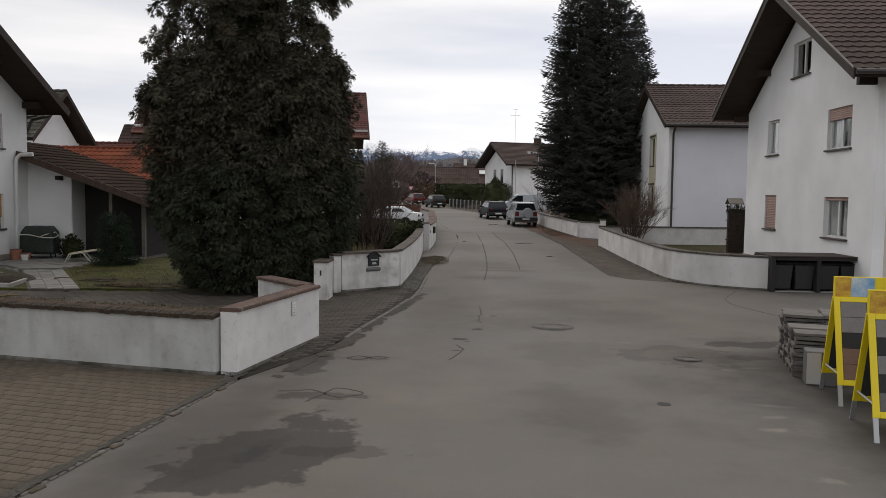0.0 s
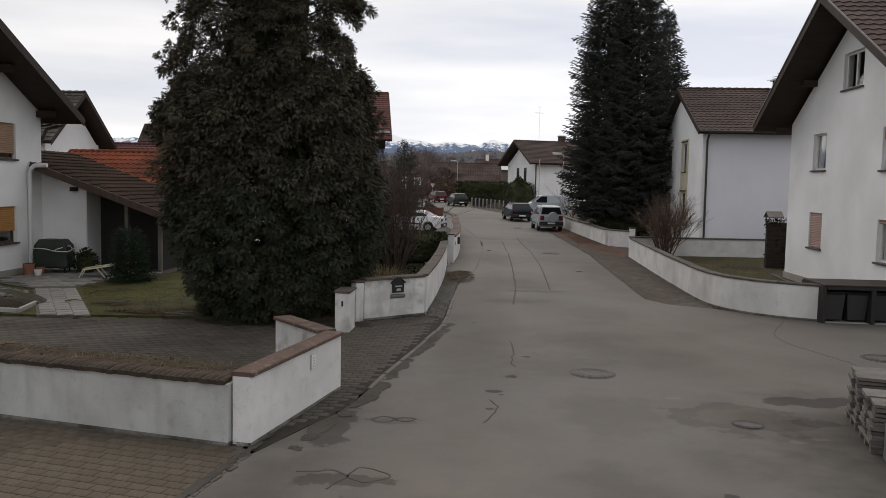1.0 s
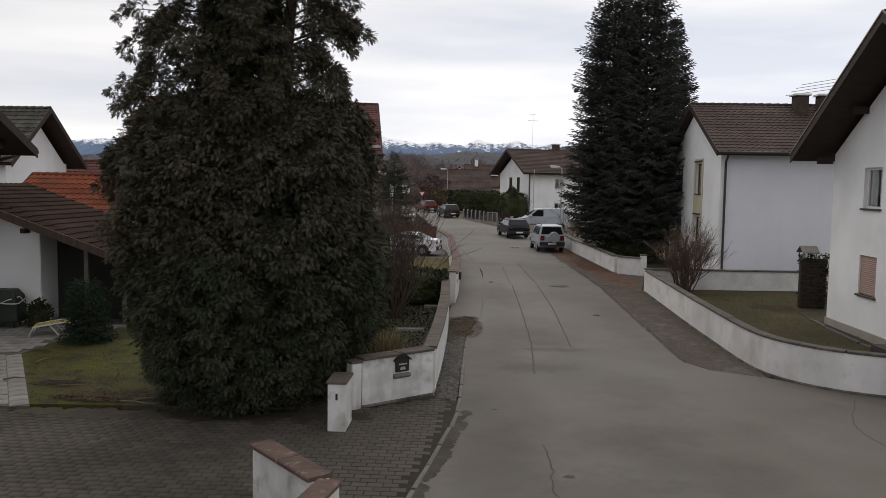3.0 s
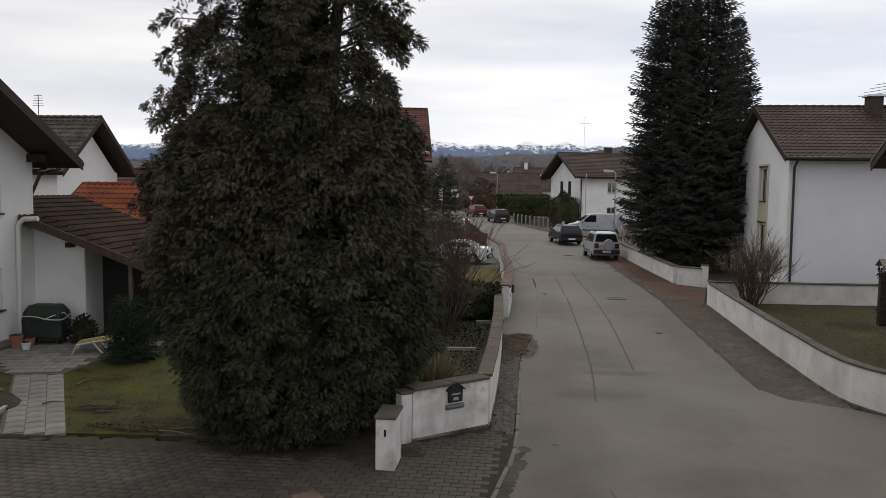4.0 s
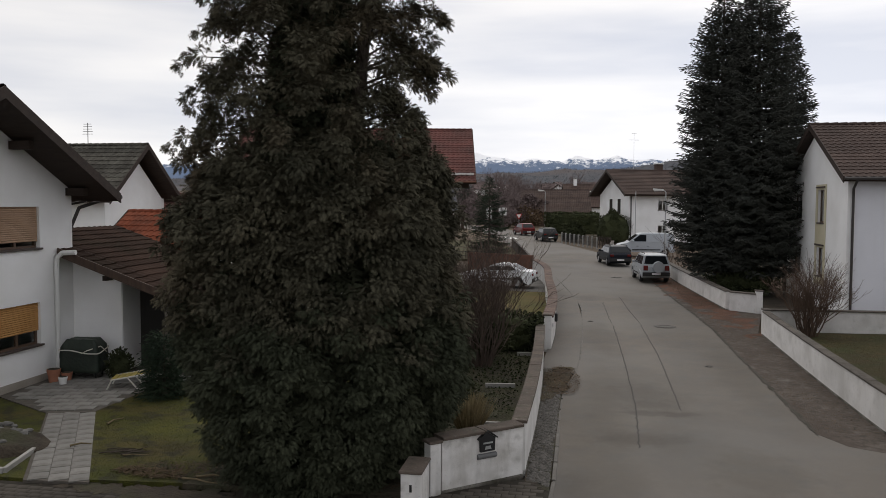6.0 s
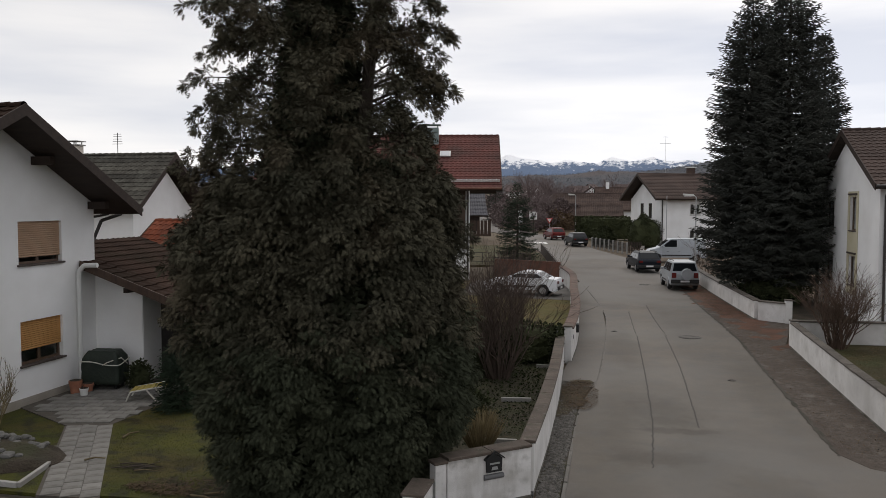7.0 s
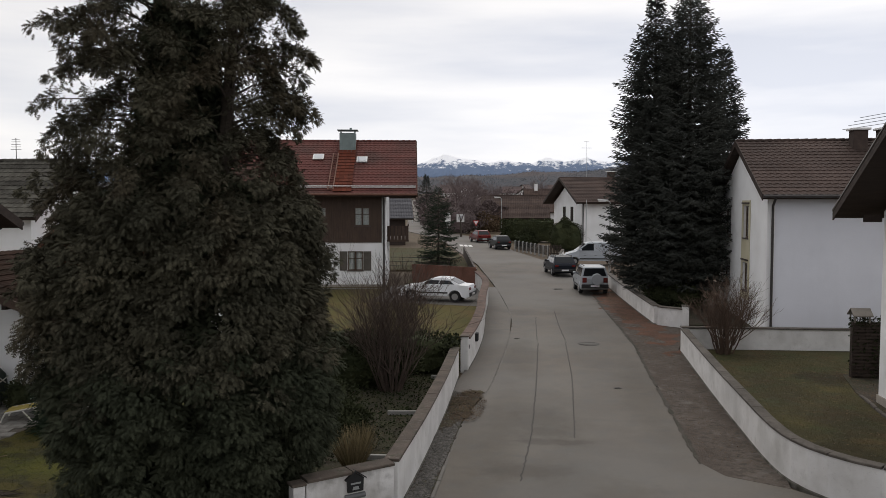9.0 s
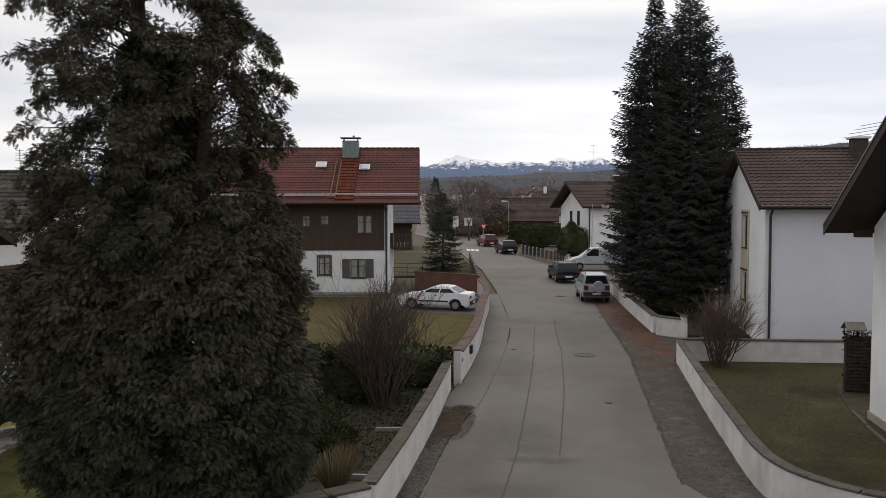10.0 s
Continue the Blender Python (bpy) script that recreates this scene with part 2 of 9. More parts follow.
LAWN_DARK = material("lawn_shaded", (0.042, 0.047, 0.005), (0.064, 0.064, 0.0075), 1.3, 0.95, 0.9, 30, stain=(0.07, 0.052, 0.014), stain_scale=0.7, stain_amount=0.8, distance=0.04, extra=((2.2, (0.02, 0.021, 0.009), 0.5, 0.66, 0.85), (7.0, (0.03, 0.026, 0.013), 0.55, 0.7, 0.7)))
LAWN_PALE = material("pale_winter_lawn", (0.064, 0.058, 0.011), (0.095, 0.075, 0.016), 1.1, 0.95, 0.9, 30, stain=(0.105, 0.068, 0.022), stain_scale=0.4, stain_amount=0.75, distance=0.04, extra=((2.5, (0.055, 0.055, 0.018), 0.52, 0.7, 0.7),))
for spot in ((-12.1, 23.4, 0.4, 0.22, 0.2, 0.4), (-10.0, 20.4, 0.8, 0.3, 0.1, 0.45), (-9.0, 21.0, 0.8, 0.3, 0.1, 0.6), (-10.9, 22.7, 0.45, 0.2, 0.0, 0.5), (-9.6, 22.2, 1.2, 0.6, 0.3, 1.3)):
    soft_stain(LAWN_DARK, *spot)
for spot in ((7.4, 25.3, 1.3, 1.2, 0.2, 0.66), (8.4, 28.0, 1.0, 1.5, 0.0, 0.75), (9.3, 31.6, 0.55, 0.5, 0.0, 1.45), (7.3, 27.9, 0.6, 0.8, 0.2, 1.25), (9.6, 33.2, 1.0, 1.1, 0.0, 0.55), (7.6, 32.0, 0.9, 2.2, 0.0, 0.8), (8.4, 26.3, 0.6, 0.35, 0.0, 1.35), (8.8, 36.6, 1.6, 0.5, 0.0, 0.8)):
    soft_stain(LAWN, *spot)
SOIL = material("garden_soil", (0.0347, 0.0277, 0.0208), (0.0693, 0.0539, 0.0385), 2.2, 0.95, 1.0, 22, stain=(0.0462, 0.0539, 0.0231), stain_scale=0.9, stain_amount=0.6, distance=0.05)
BED = material("mossy_bed_soil", (0.046, 0.031, 0.02), (0.072, 0.05, 0.03), 2.4, 0.95, 1.0, 22, stain=(0.052, 0.05, 0.014), stain_scale=1.3, stain_amount=0.85, distance=0.05, extra=((5.0, (0.025, 0.018, 0.013), 0.5, 0.68, 0.85), (3.1, (0.12, 0.085, 0.04), 0.62, 0.76, 0.6)))
MOSS = material("dark_mossy_soil", (0.024, 0.022, 0.012), (0.045, 0.039, 0.021), 2.2, 0.95, 1.0, 22, stain=(0.034, 0.04, 0.012), stain_scale=1.0, stain_amount=0.8, distance=0.05, extra=((6.0, (0.06, 0.045, 0.028), 0.56, 0.72, 0.6),))
MEADOW = material("meadow", (0.0769, 0.0623, 0.0371), (0.1249, 0.0873, 0.0537), 0.05, 0.95, 0.6, 1.2, stain=(0.0721, 0.0499, 0.0414), stain_scale=0.02, stain_amount=0.8, distance=0.3)
# The blue-grey cast of distance haze is put into this base colour.
FOREST_HAZED = material("hazed_far_forest", (0.037, 0.042, 0.052), (0.058, 0.06, 0.068), 0.02, 0.95, 0.3, 0.35, stain=(0.085, 0.068, 0.064), stain_scale=0.016, stain_amount=0.75, distance=2.0)
STUCCO = material("white_stucco", (0.791, 0.791, 0.7797), (0.8814, 0.8814, 0.8757), 0.7, 0.92, 0.35, 55, stain=(0.7006, 0.6893, 0.6667), stain_scale=0.5, stain_amount=0.6, speck=0.15)
STUCCO_BLUE = material("pale_grey_stucco", (0.648, 0.6588, 0.702), (0.7236, 0.7344, 0.7776), 0.5, 0.92, 0.3, 55, stain=(0.5832, 0.594, 0.6264), stain_scale=0.35, stain_amount=0.6, speck=0.15, streak=(0.55, 0.56, 0.58, 0.1))
STUCCO_YELLOW = material("cream_stucco", (0.4851, 0.4406, 0.3038), (0.5557, 0.5141, 0.3825), 0.9, 0.92, 0.3, 55, speck=0.15)
STUCCO_BEIGE = material("beige_stucco", (0.55, 0.5, 0.43), (0.62, 0.57, 0.5), 0.8, 0.92, 0.3, 55, speck=0.15)
GARDEN_WALL = material("garden_wall_render", (0.67, 0.655, 0.63), (0.77, 0.755, 0.735), 1.1, 0.92, 0.4, 80, stain=(0.5, 0.475, 0.44), stain_scale=1.6, stain_amount=0.45, distance=0.012, extra=((5.0, (0.2, 0.185, 0.16), 0.58, 0.74, 0.2), (17.0, (0.22, 0.205, 0.18), 0.6, 0.74, 0.22), (1.3, (0.3, 0.285, 0.255), 0.54, 0.72, 0.3), (0.5, (0.5, 0.49, 0.47), 0.45, 0.65, 0.5)), speck=0.15, streak=(0.36, 0.34, 0.31, 0.13))
GARDEN_WALL_DIRTY = material("dirty_garden_wall_render", (0.58, 0.565, 0.54), (0.72, 0.705, 0.68), 1.1, 0.92, 0.4, 80, stain=(0.36, 0.335, 0.3), stain_scale=1.8, stain_amount=0.65, distance=0.012, extra=((3.0, (0.16, 0.145, 0.12), 0.56, 0.72, 0.5), (17.0, (0.22, 0.205, 0.18), 0.6, 0.74, 0.25), (1.3, (0.3, 0.285, 0.255), 0.52, 0.7, 0.45)), speck=0.15, streak=(0.2, 0.185, 0.16, 0.4))
# Greyer, darker version of the garden wall render, with stains and streaks.
GARDEN_WALL_GREY = material("grey_garden_wall_render", (0.4202, 0.425, 0.4032), (0.5103, 0.5169, 0.4965), 1.1, 0.92, 0.4, 80, stain=(0.3002, 0.2948, 0.2688), stain_scale=1.6, stain_amount=0.6, distance=0.012, extra=((5.0, (0.2, 0.185, 0.16), 0.58, 0.74, 0.3), (17.0, (0.22, 0.205, 0.18), 0.6, 0.74, 0.22), (1.3, (0.3, 0.285, 0.255), 0.54, 0.72, 0.3), (0.5, (0.5, 0.49, 0.47), 0.45, 0.65, 0.5)), speck=0.15, streak=(0.26, 0.25, 0.22, 0.4))
WALL_FOOT = material("dirty_wall_foot", (0.1, 0.092, 0.078), (0.2, 0.188, 0.165), 2.2, 0.95, 0.6, 30, stain=(0.045, 0.04, 0.03), stain_scale=1.6, stain_amount=0.9, extra=((6.0, (0.04, 0.037, 0.024), 0.5, 0.68, 0.8),))
PLINTH = material("house_plinth", (0.3, 0.27, 0.23), (0.38, 0.345, 0.3), 1.2, 0.9, 0.4, 40)
COPING = material("coping_brown", (0.0841, 0.0651, 0.0522), (0.129, 0.1019, 0.0823), 2.0, 0.9, 0.6, 35, stain=(0.0505, 0.0425, 0.0357), stain_scale=1.7, stain_amount=0.75, by_piece=0.12, extra=((4.0, (0.045, 0.045, 0.03), 0.52, 0.7, 0.8), (11.0, (0.2, 0.19, 0.17), 0.6, 0.75, 0.5)))
COPING_GREY = material("coping_grey", (0.085, 0.074, 0.063), (0.125, 0.11, 0.095), 2.0, 0.9, 0.6, 35, stain=(0.055, 0.049, 0.04), stain_scale=1.4, stain_amount=0.8, by_piece=0.1, extra=((5.0, (0.04, 0.036, 0.028), 0.54, 0.7, 0.7), (12.0, (0.19, 0.175, 0.155), 0.6, 0.75, 0.4)))
COPING_TILE = material("coping_tile", (0.05, 0.031, 0.022), (0.085, 0.053, 0.037), 2.5, 0.9, 0.6, 30, stain=(0.026, 0.022, 0.014), stain_scale=2.6, stain_amount=0.85, by_piece=0.2, extra=((6.0, (0.024, 0.021, 0.013), 0.5, 0.68, 0.8), (14.0, (0.11, 0.085, 0.06), 0.62, 0.76, 0.5)))
COPING_RED = material("red_brown_coping", (0.1, 0.063, 0.049), (0.145, 0.094, 0.074), 2.0, 0.9, 0.6, 35, stain=(0.06, 0.043, 0.034), stain_scale=2.2, stain_amount=0.8, by_piece=0.14, extra=((4.0, (0.06, 0.045, 0.035), 0.54, 0.7, 0.7), (9.0, (0.23, 0.19, 0.165), 0.56, 0.72, 0.6)))
TILE_BROWN = material("roof_tile_brown", (0.0586, 0.0397, 0.0331), (0.0931, 0.0643, 0.0542), 0.9, 0.75, 0.35, 25, stain=(0.0414, 0.0301, 0.0257), stain_scale=0.5, stain_amount=0.6, spec=0.12, by_piece=0.16)
TILE_GREY = material("roof_tile_grey_brown", (0.0542, 0.0497, 0.0416), (0.0892, 0.0816, 0.0665), 0.9, 0.8, 0.35, 25, stain=(0.13, 0.127, 0.105), stain_scale=1.8, stain_amount=0.7, spec=0.12, by_piece=0.3, extra=((4.0, (0.03, 0.028, 0.024), 0.55, 0.7, 0.7),))
TILE_RED = material("roof_tile_red", (0.084, 0.029, 0.0245), (0.118, 0.041, 0.034), 0.45, 0.75, 0.3, 25, stain=(0.0444, 0.0258, 0.0216), stain_scale=0.4, stain_amount=0.75, spec=0.12, by_piece=0.15)
TILE_BRIGHT = material("roof_tile_orange", (0.15, 0.042, 0.022), (0.205, 0.066, 0.038), 0.7, 0.85, 0.3, 25, stain=(0.075, 0.032, 0.022), stain_scale=0.9, stain_amount=0.7, spec=0.05, by_piece=0.15)
TILE_NEW = material("newer_roof_tile_red", (0.125, 0.036, 0.022), (0.17, 0.05, 0.032), 0.7, 0.85, 0.3, 25, spec=0.05, by_piece=0.15, stain=(0.09, 0.034, 0.024), stain_scale=1.2, stain_amount=0.7)
TILE_SLATE = material("blue_grey_roof_tile", (0.06, 0.06, 0.068), (0.09, 0.09, 0.1), 0.9, 0.7, 0.3, 25, spec=0.2, by_piece=0.15)
# Paler, greyer tile for the far village: haze is in the colour.
TILE_HAZED = material("hazed_roof_tile", (0.105, 0.078, 0.073), (0.145, 0.105, 0.097), 0.2, 0.9, 0.1, 3, by_piece=0.2)
TILE_DARK = material("roof_tile_dark", (0.024, 0.0145, 0.011), (0.04, 0.0245, 0.0185), 0.8, 0.9, 0.3, 25, stain=(0.0145, 0.0115, 0.0075), stain_scale=0.6, stain_amount=0.7, spec=0.03, by_piece=0.16)
CHIMNEY_BRICK = material("dark_chimney_brick", (0.05, 0.036, 0.03), (0.075, 0.054, 0.045), 5.0, 0.9, 0.4, 30)
WOOD_DARK = material("dark_stained_wood", (0.028, 0.019, 0.015), (0.05, 0.034, 0.026), 1.5, 0.7, 0.4, 40, stretch=(1, 6, 6))
WOOD_BROWN = material("brown_boards", (0.055, 0.036, 0.027), (0.09, 0.058, 0.042), 1.5, 0.7, 0.4, 40, stretch=(6, 6, 1))
WOOD_RED = material("red_brown_boards", (0.13, 0.06, 0.042), (0.19, 0.09, 0.062), 1.5, 0.7, 0.4, 40)
WOOD_GREY = material("weathered_wood", (0.13, 0.118, 0.1), (0.2, 0.18, 0.155), 3.0, 0.85, 0.5, 40)
BARK = material("bark", (0.05, 0.04, 0.032), (0.085, 0.068, 0.054), 4.0, 0.95, 0.8, 30, distance=0.02)
TWIG = material("bare_twigs", (0.0807, 0.0538, 0.0396), (0.1344, 0.0899, 0.0643), 3.0, 0.9, 0.3, 40)
TWIG_DARK = material("dark_bare_twigs", (0.065, 0.047, 0.038), (0.11, 0.08, 0.064), 3.0, 0.9, 0.3, 40)
# Paled towards grey, so the twig colour itself carries the haze.
TWIG_HAZED = material("hazed_bare_twigs", (0.1138, 0.0884, 0.0858), (0.1808, 0.1378, 0.13), 0.05, 0.9, 0.0, 10)
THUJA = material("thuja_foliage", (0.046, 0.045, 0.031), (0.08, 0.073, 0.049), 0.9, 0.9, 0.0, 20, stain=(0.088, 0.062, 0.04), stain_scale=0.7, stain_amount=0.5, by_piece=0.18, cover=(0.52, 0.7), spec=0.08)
# Greener low foliage; shade of the lower and inner crown is coloured in too.
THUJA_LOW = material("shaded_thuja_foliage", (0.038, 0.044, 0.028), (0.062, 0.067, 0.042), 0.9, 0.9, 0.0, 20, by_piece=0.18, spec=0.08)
SPRUCE = material("spruce_foliage", (0.058, 0.063, 0.056), (0.092, 0.096, 0.082), 0.8, 0.85, 0.0, 20, by_piece=0.15, spec=0.1)
FIR = material("young_fir_foliage", (0.0204, 0.0347, 0.0214), (0.0408, 0.0592, 0.0326), 1.0, 0.8, 0.0, 20, by_piece=0.18, spec=0.2)
HEDGE = material("hedge_foliage", (0.0293, 0.0362, 0.0179), (0.054, 0.0589, 0.028), 1.0, 0.9, 0.0, 20, by_piece=0.18, spec=0.1)
DRY = material("dry_grass", (0.1596, 0.126, 0.0672), (0.2268, 0.1806, 0.1008), 4.0, 0.95, 0.0, 20, by_piece=0.3)
LEAF_BROWN = material("withered_leaves", (0.0648, 0.0432, 0.0252), (0.108, 0.072, 0.0396), 3.0, 0.9, 0.0, 20, by_piece=0.35)
IVY = material("ivy_leaves", (0.018, 0.025, 0.01), (0.034, 0.044, 0.017), 3.0, 0.9, 0.0, 20, by_piece=0.35, spec=0.08)
STONE = material("garden_stone", (0.091, 0.0887, 0.0819), (0.1547, 0.1502, 0.1411), 3.0, 0.9, 0.7, 25, by_piece=0.25)
PEBBLE = material("grey_gravel", (0.085, 0.079, 0.0706), (0.1445, 0.136, 0.1232), 4.0, 0.9, 0.4, 40, by_piece=0.4)
FRAME_WHITE = plain("white_window_frame", (0.72, 0.72, 0.7), 0.4)
FRAME_BROWN = plain("brown_window_frame", (0.09, 0.055, 0.035), 0.5)
CURTAIN = material("net_curtain", (0.675, 0.675, 0.648), (0.837, 0.837, 0.81), 4.0, 0.95, 0.3, 30, stretch=(6, 6, 1))
SILL = plain("dark_sill", (0.06, 0.045, 0.038), 0.6)
PANE = glass("window_glass")
CAR_GLASS = plain("tinted_car_glass", (0.012, 0.014, 0.016), 0.06, spec=0.3)
SHUTTER_TAN = material("tan_shutter", (0.36, 0.235, 0.155), (0.43, 0.285, 0.19), 1.2, 0.6, 0.15, 40)
SHUTTER_ORANGE = material("orange_shutter", (0.42, 0.22, 0.075), (0.5, 0.27, 0.1), 1.2, 0.6, 0.15, 40)
SHUTTER_ROSE = material("rose_shutter", (0.4, 0.275, 0.235), (0.47, 0.33, 0.285), 1.2, 0.6, 0.15, 40)
SHUTTER_WOOD = material("grey_brown_shutter", (0.085, 0.075, 0.062), (0.125, 0.11, 0.092), 2.0, 0.7, 0.3, 40)
COPPER_GREEN = material("weathered_sheet", (0.15, 0.19, 0.185), (0.22, 0.265, 0.255), 2.0, 0.5, 0.1, 30, metal=0.4)
PIPE_WHITE = plain("white_pipe", (0.66, 0.66, 0.64), 0.45)
PIPE_DARK = plain("dark_pipe", (0.035, 0.03, 0.028), 0.5)
IRON = plain("dark_iron", (0.03, 0.03, 0.03), 0.55, 0.6)
CAST = material("cast_iron_cover", (0.085, 0.078, 0.07), (0.115, 0.107, 0.097), 4.0, 0.75, 0.5, 40, metal=0.1)
GALV = plain("galvanised_steel", (0.42, 0.43, 0.43), 0.45, 0.7)
CONCRETE = material("concrete", (0.28, 0.27, 0.25), (0.36, 0.35, 0.33), 2.0, 0.9, 0.4, 40)
BLACK_PLASTIC = plain("black_plastic", (0.018, 0.018, 0.018), 0.6)
RUBBER = plain("tyre_rubber", (0.014, 0.014, 0.014), 0.85)
RIM = plain("wheel_rim", (0.4, 0.4, 0.41), 0.35, 0.8)
YELLOW = plain("yellow_board", (0.78, 0.6, 0.015), 0.5)
SLATE = material("slate_board", (0.035, 0.038, 0.04), (0.055, 0.058, 0.06), 3.0, 0.6, 0.1, 40)
PLATE = plain("number_plate", (0.75, 0.75, 0.75), 0.4)
LAMP_RED = plain("tail_light", (0.13, 0.009, 0.007), 0.25)
LAMP_WHITE = plain("head_light", (0.7, 0.7, 0.68), 0.12)
SIGN_WHITE = plain("sign_white", (0.7, 0.7, 0.68), 0.5)
SIGN_RED = plain("sign_red", (0.5, 0.03, 0.03), 0.5)
POT = material("terracotta_pot", (0.28, 0.12, 0.075), (0.36, 0.16, 0.1), 4.0, 0.85, 0.3, 40)
TARP = material("dark_green_tarpaulin", (0.016, 0.024, 0.018), (0.03, 0.04, 0.03), 2.0, 0.5, 0.4, 12, distance=0.03)
ROPE = plain("pale_rope", (0.55, 0.53, 0.47), 0.8)
DRY_WOOD = material("dry_cut_branch", (0.12, 0.092, 0.05), (0.18, 0.143, 0.085), 4.0, 0.9, 0.3, 40)
# Near-black: the shade inside open-fronted sheds is put into this colour.
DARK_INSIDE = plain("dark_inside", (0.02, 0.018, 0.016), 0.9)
PAINT_LINE = plain("road_paint", (0.6, 0.6, 0.58), 0.7)


def car_paint(name, c, metal=0.3):
    return plain(name, c, 0.4, metal * 0.5, 0.15, 0.08)

# ---- building tools ----
GROUND_Y = (-6000, 15, 39, 55, 76, 95, 140, 250, 400, 600, 6000)
GROUND_Z = (0, 0, 0.15, 0.3, 0.7, 1.0, 1.4, 4.0, 9.5, 16, 16)


def gz(y):
    return float(np.interp(y, GROUND_Y, GROUND_Z))


def thing(name, m=None, label="", category="", group="", kind=""):
    ob = new(name)
    ob.empty_display_size = 0.2
    ob.matrix_basis = m if m is not None else Matrix()
    return tagged(ob, label, category, group, kind)


def link(name, mesh, parent=None, label=""):
    ob = new(name, mesh)
    if parent is not None:
        ob.parent = parent
    return tagged(ob, label)


def finish(name, bm, mat, smooth=False):
    me = bpy.data.meshes.new(name)
    bmesh.ops.recalc_face_normals(bm, faces=bm.faces)
    bm.to_mesh(me)
    bm.free()
    for one in mat if isinstance(mat, (list, tuple)) else (mat,):
        me.materials.append(one)
    if smooth:
        for p in me.polygons:
            p.use_smooth = True
    return me


def part(name, bm, mat, parent=None, label="", smooth=False):
    return link(name, finish(name, bm, mat, smooth), parent, label)


def whole(name, bm, mat, label="", category="", group="", kind="", smooth=False):
    return tagged(part(name, bm, mat, None, "", smooth), label, category, group, kind)


def box(bm, x0, y0, z0, x1, y1, z1, m=None, bevel=0.0):
    vs = [bm.verts.new((x, y, z)) for z in (z0, z1) for y in (y0, y1) for x in (x0, x1)]
    fs = [bm.faces.new([vs[i] for i in f]) for f in ((0, 2, 3, 1), (4, 5, 7, 6), (0, 1, 5, 4), (2, 6, 7, 3), (0, 4, 6, 2), (1, 3, 7, 5))]
    if bevel:
        edges = list({e for f in fs for e in f.edges})
        got = bmesh.ops.bevel(bm, geom=edges, offset=bevel, segments=1, affect="EDGES")
        vs = list({v for f in got["faces"] for v in f.verts} | {v for v in vs if v.is_valid})
    if m is not None:
        bmesh.ops.transform(bm, matrix=m, verts=vs)
    return bm


def tube(bm, a, b, r0, r1=None, n=8, caps=True):
    a, b = Vector(a), Vector(b)
    r1 = r0 if r1 is None else r1
    q = (b - a).to_track_quat("Z", "Y")
    ring = [[bm.verts.new(p + q @ Vector((r * math.cos(k * math.tau / n), r * math.sin(k * math.tau / n), 0))) for k in range(n)] for p, r in ((a, r0), (b, r1))]
    for k in range(n):
        bm.faces.new((ring[0][k], ring[0][(k + 1) % n], ring[1][(k + 1) % n], ring[1][k]))
    if caps:
        bm.faces.new(ring[0][::-1])
        bm.faces.new(ring[1])
    return bm


def pipe(bm, pts, r, n=8):
    for a, b in zip(pts, pts[1:]):
        tube(bm, a, b, r, r, n)
    return bm


def prism(bm, poly, lift):
    """A flat polygon (3D points) drawn out along the vector lift."""
    lift = Vector(lift)
    low = [bm.verts.new(p) for p in poly]
    top = [bm.verts.new(Vector(p) + lift) for p in poly]
    bm.faces.new(low[::-1])
    bm.faces.new(top)
    for i in range(len(poly)):
        j = (i + 1) % len(poly)
        bm.faces.new((low[i], low[j], top[j], top[i]))
    return bm


def curve_points(pts, step=0.5):
    """A smooth line through 2D points."""
    p = [Vector(q) for q in pts]
    p = [2 * p[0] - p[1]] + p + [2 * p[-1] - p[-2]]
    out = []
    for i in range(1, len(p) - 2):
        n = max(1, int((p[i + 1] - p[i]).length / step))
        for k in range(n):
            t = k / n
            out.append(0.5 * ((2 * p[i]) + (p[i + 1] - p[i - 1]) * t + (2 * p[i - 1] - 5 * p[i] + 4 * p[i + 1] - p[i + 2]) * t * t
                              + (3 * p[i] - p[i - 1] - 3 * p[i + 1] + p[i + 2]) * t ** 3))
    return out + [p[-2]]


def sweep(bm, pts, profile, close=True):
    """Draws a profile of (sideways, height above the ground) along a 2D line; sideways is to the line's left."""
    pts = [Vector(p[:2]) for p in pts]
    rings = []
    for i, p in enumerate(pts):
        d0 = (pts[i] - pts[i - 1]).normalized() if i else (pts[1] - pts[0]).normalized()
        d1 = (pts[i + 1] - pts[i]).normalized() if i + 1 < len(pts) else d0
        d = (d0 + d1).normalized()
        k = 1 / max(0.4, d.dot(d0))
        side = Vector((-d.y, d.x)) * k
        rings.append([bm.verts.new((p.x + side.x * o, p.y + side.y * o, gz(p.y) + h)) for o, h in profile])
    n = len(profile)
    for a, b in zip(rings, rings[1:]):
        for k in range(n if close else n - 1):
            bm.faces.new((a[k], a[(k + 1) % n], b[(k + 1) % n], b[k]))
    if close:
        bm.faces.new(rings[0][::-1])
        bm.faces.new(rings[-1])
    return bm


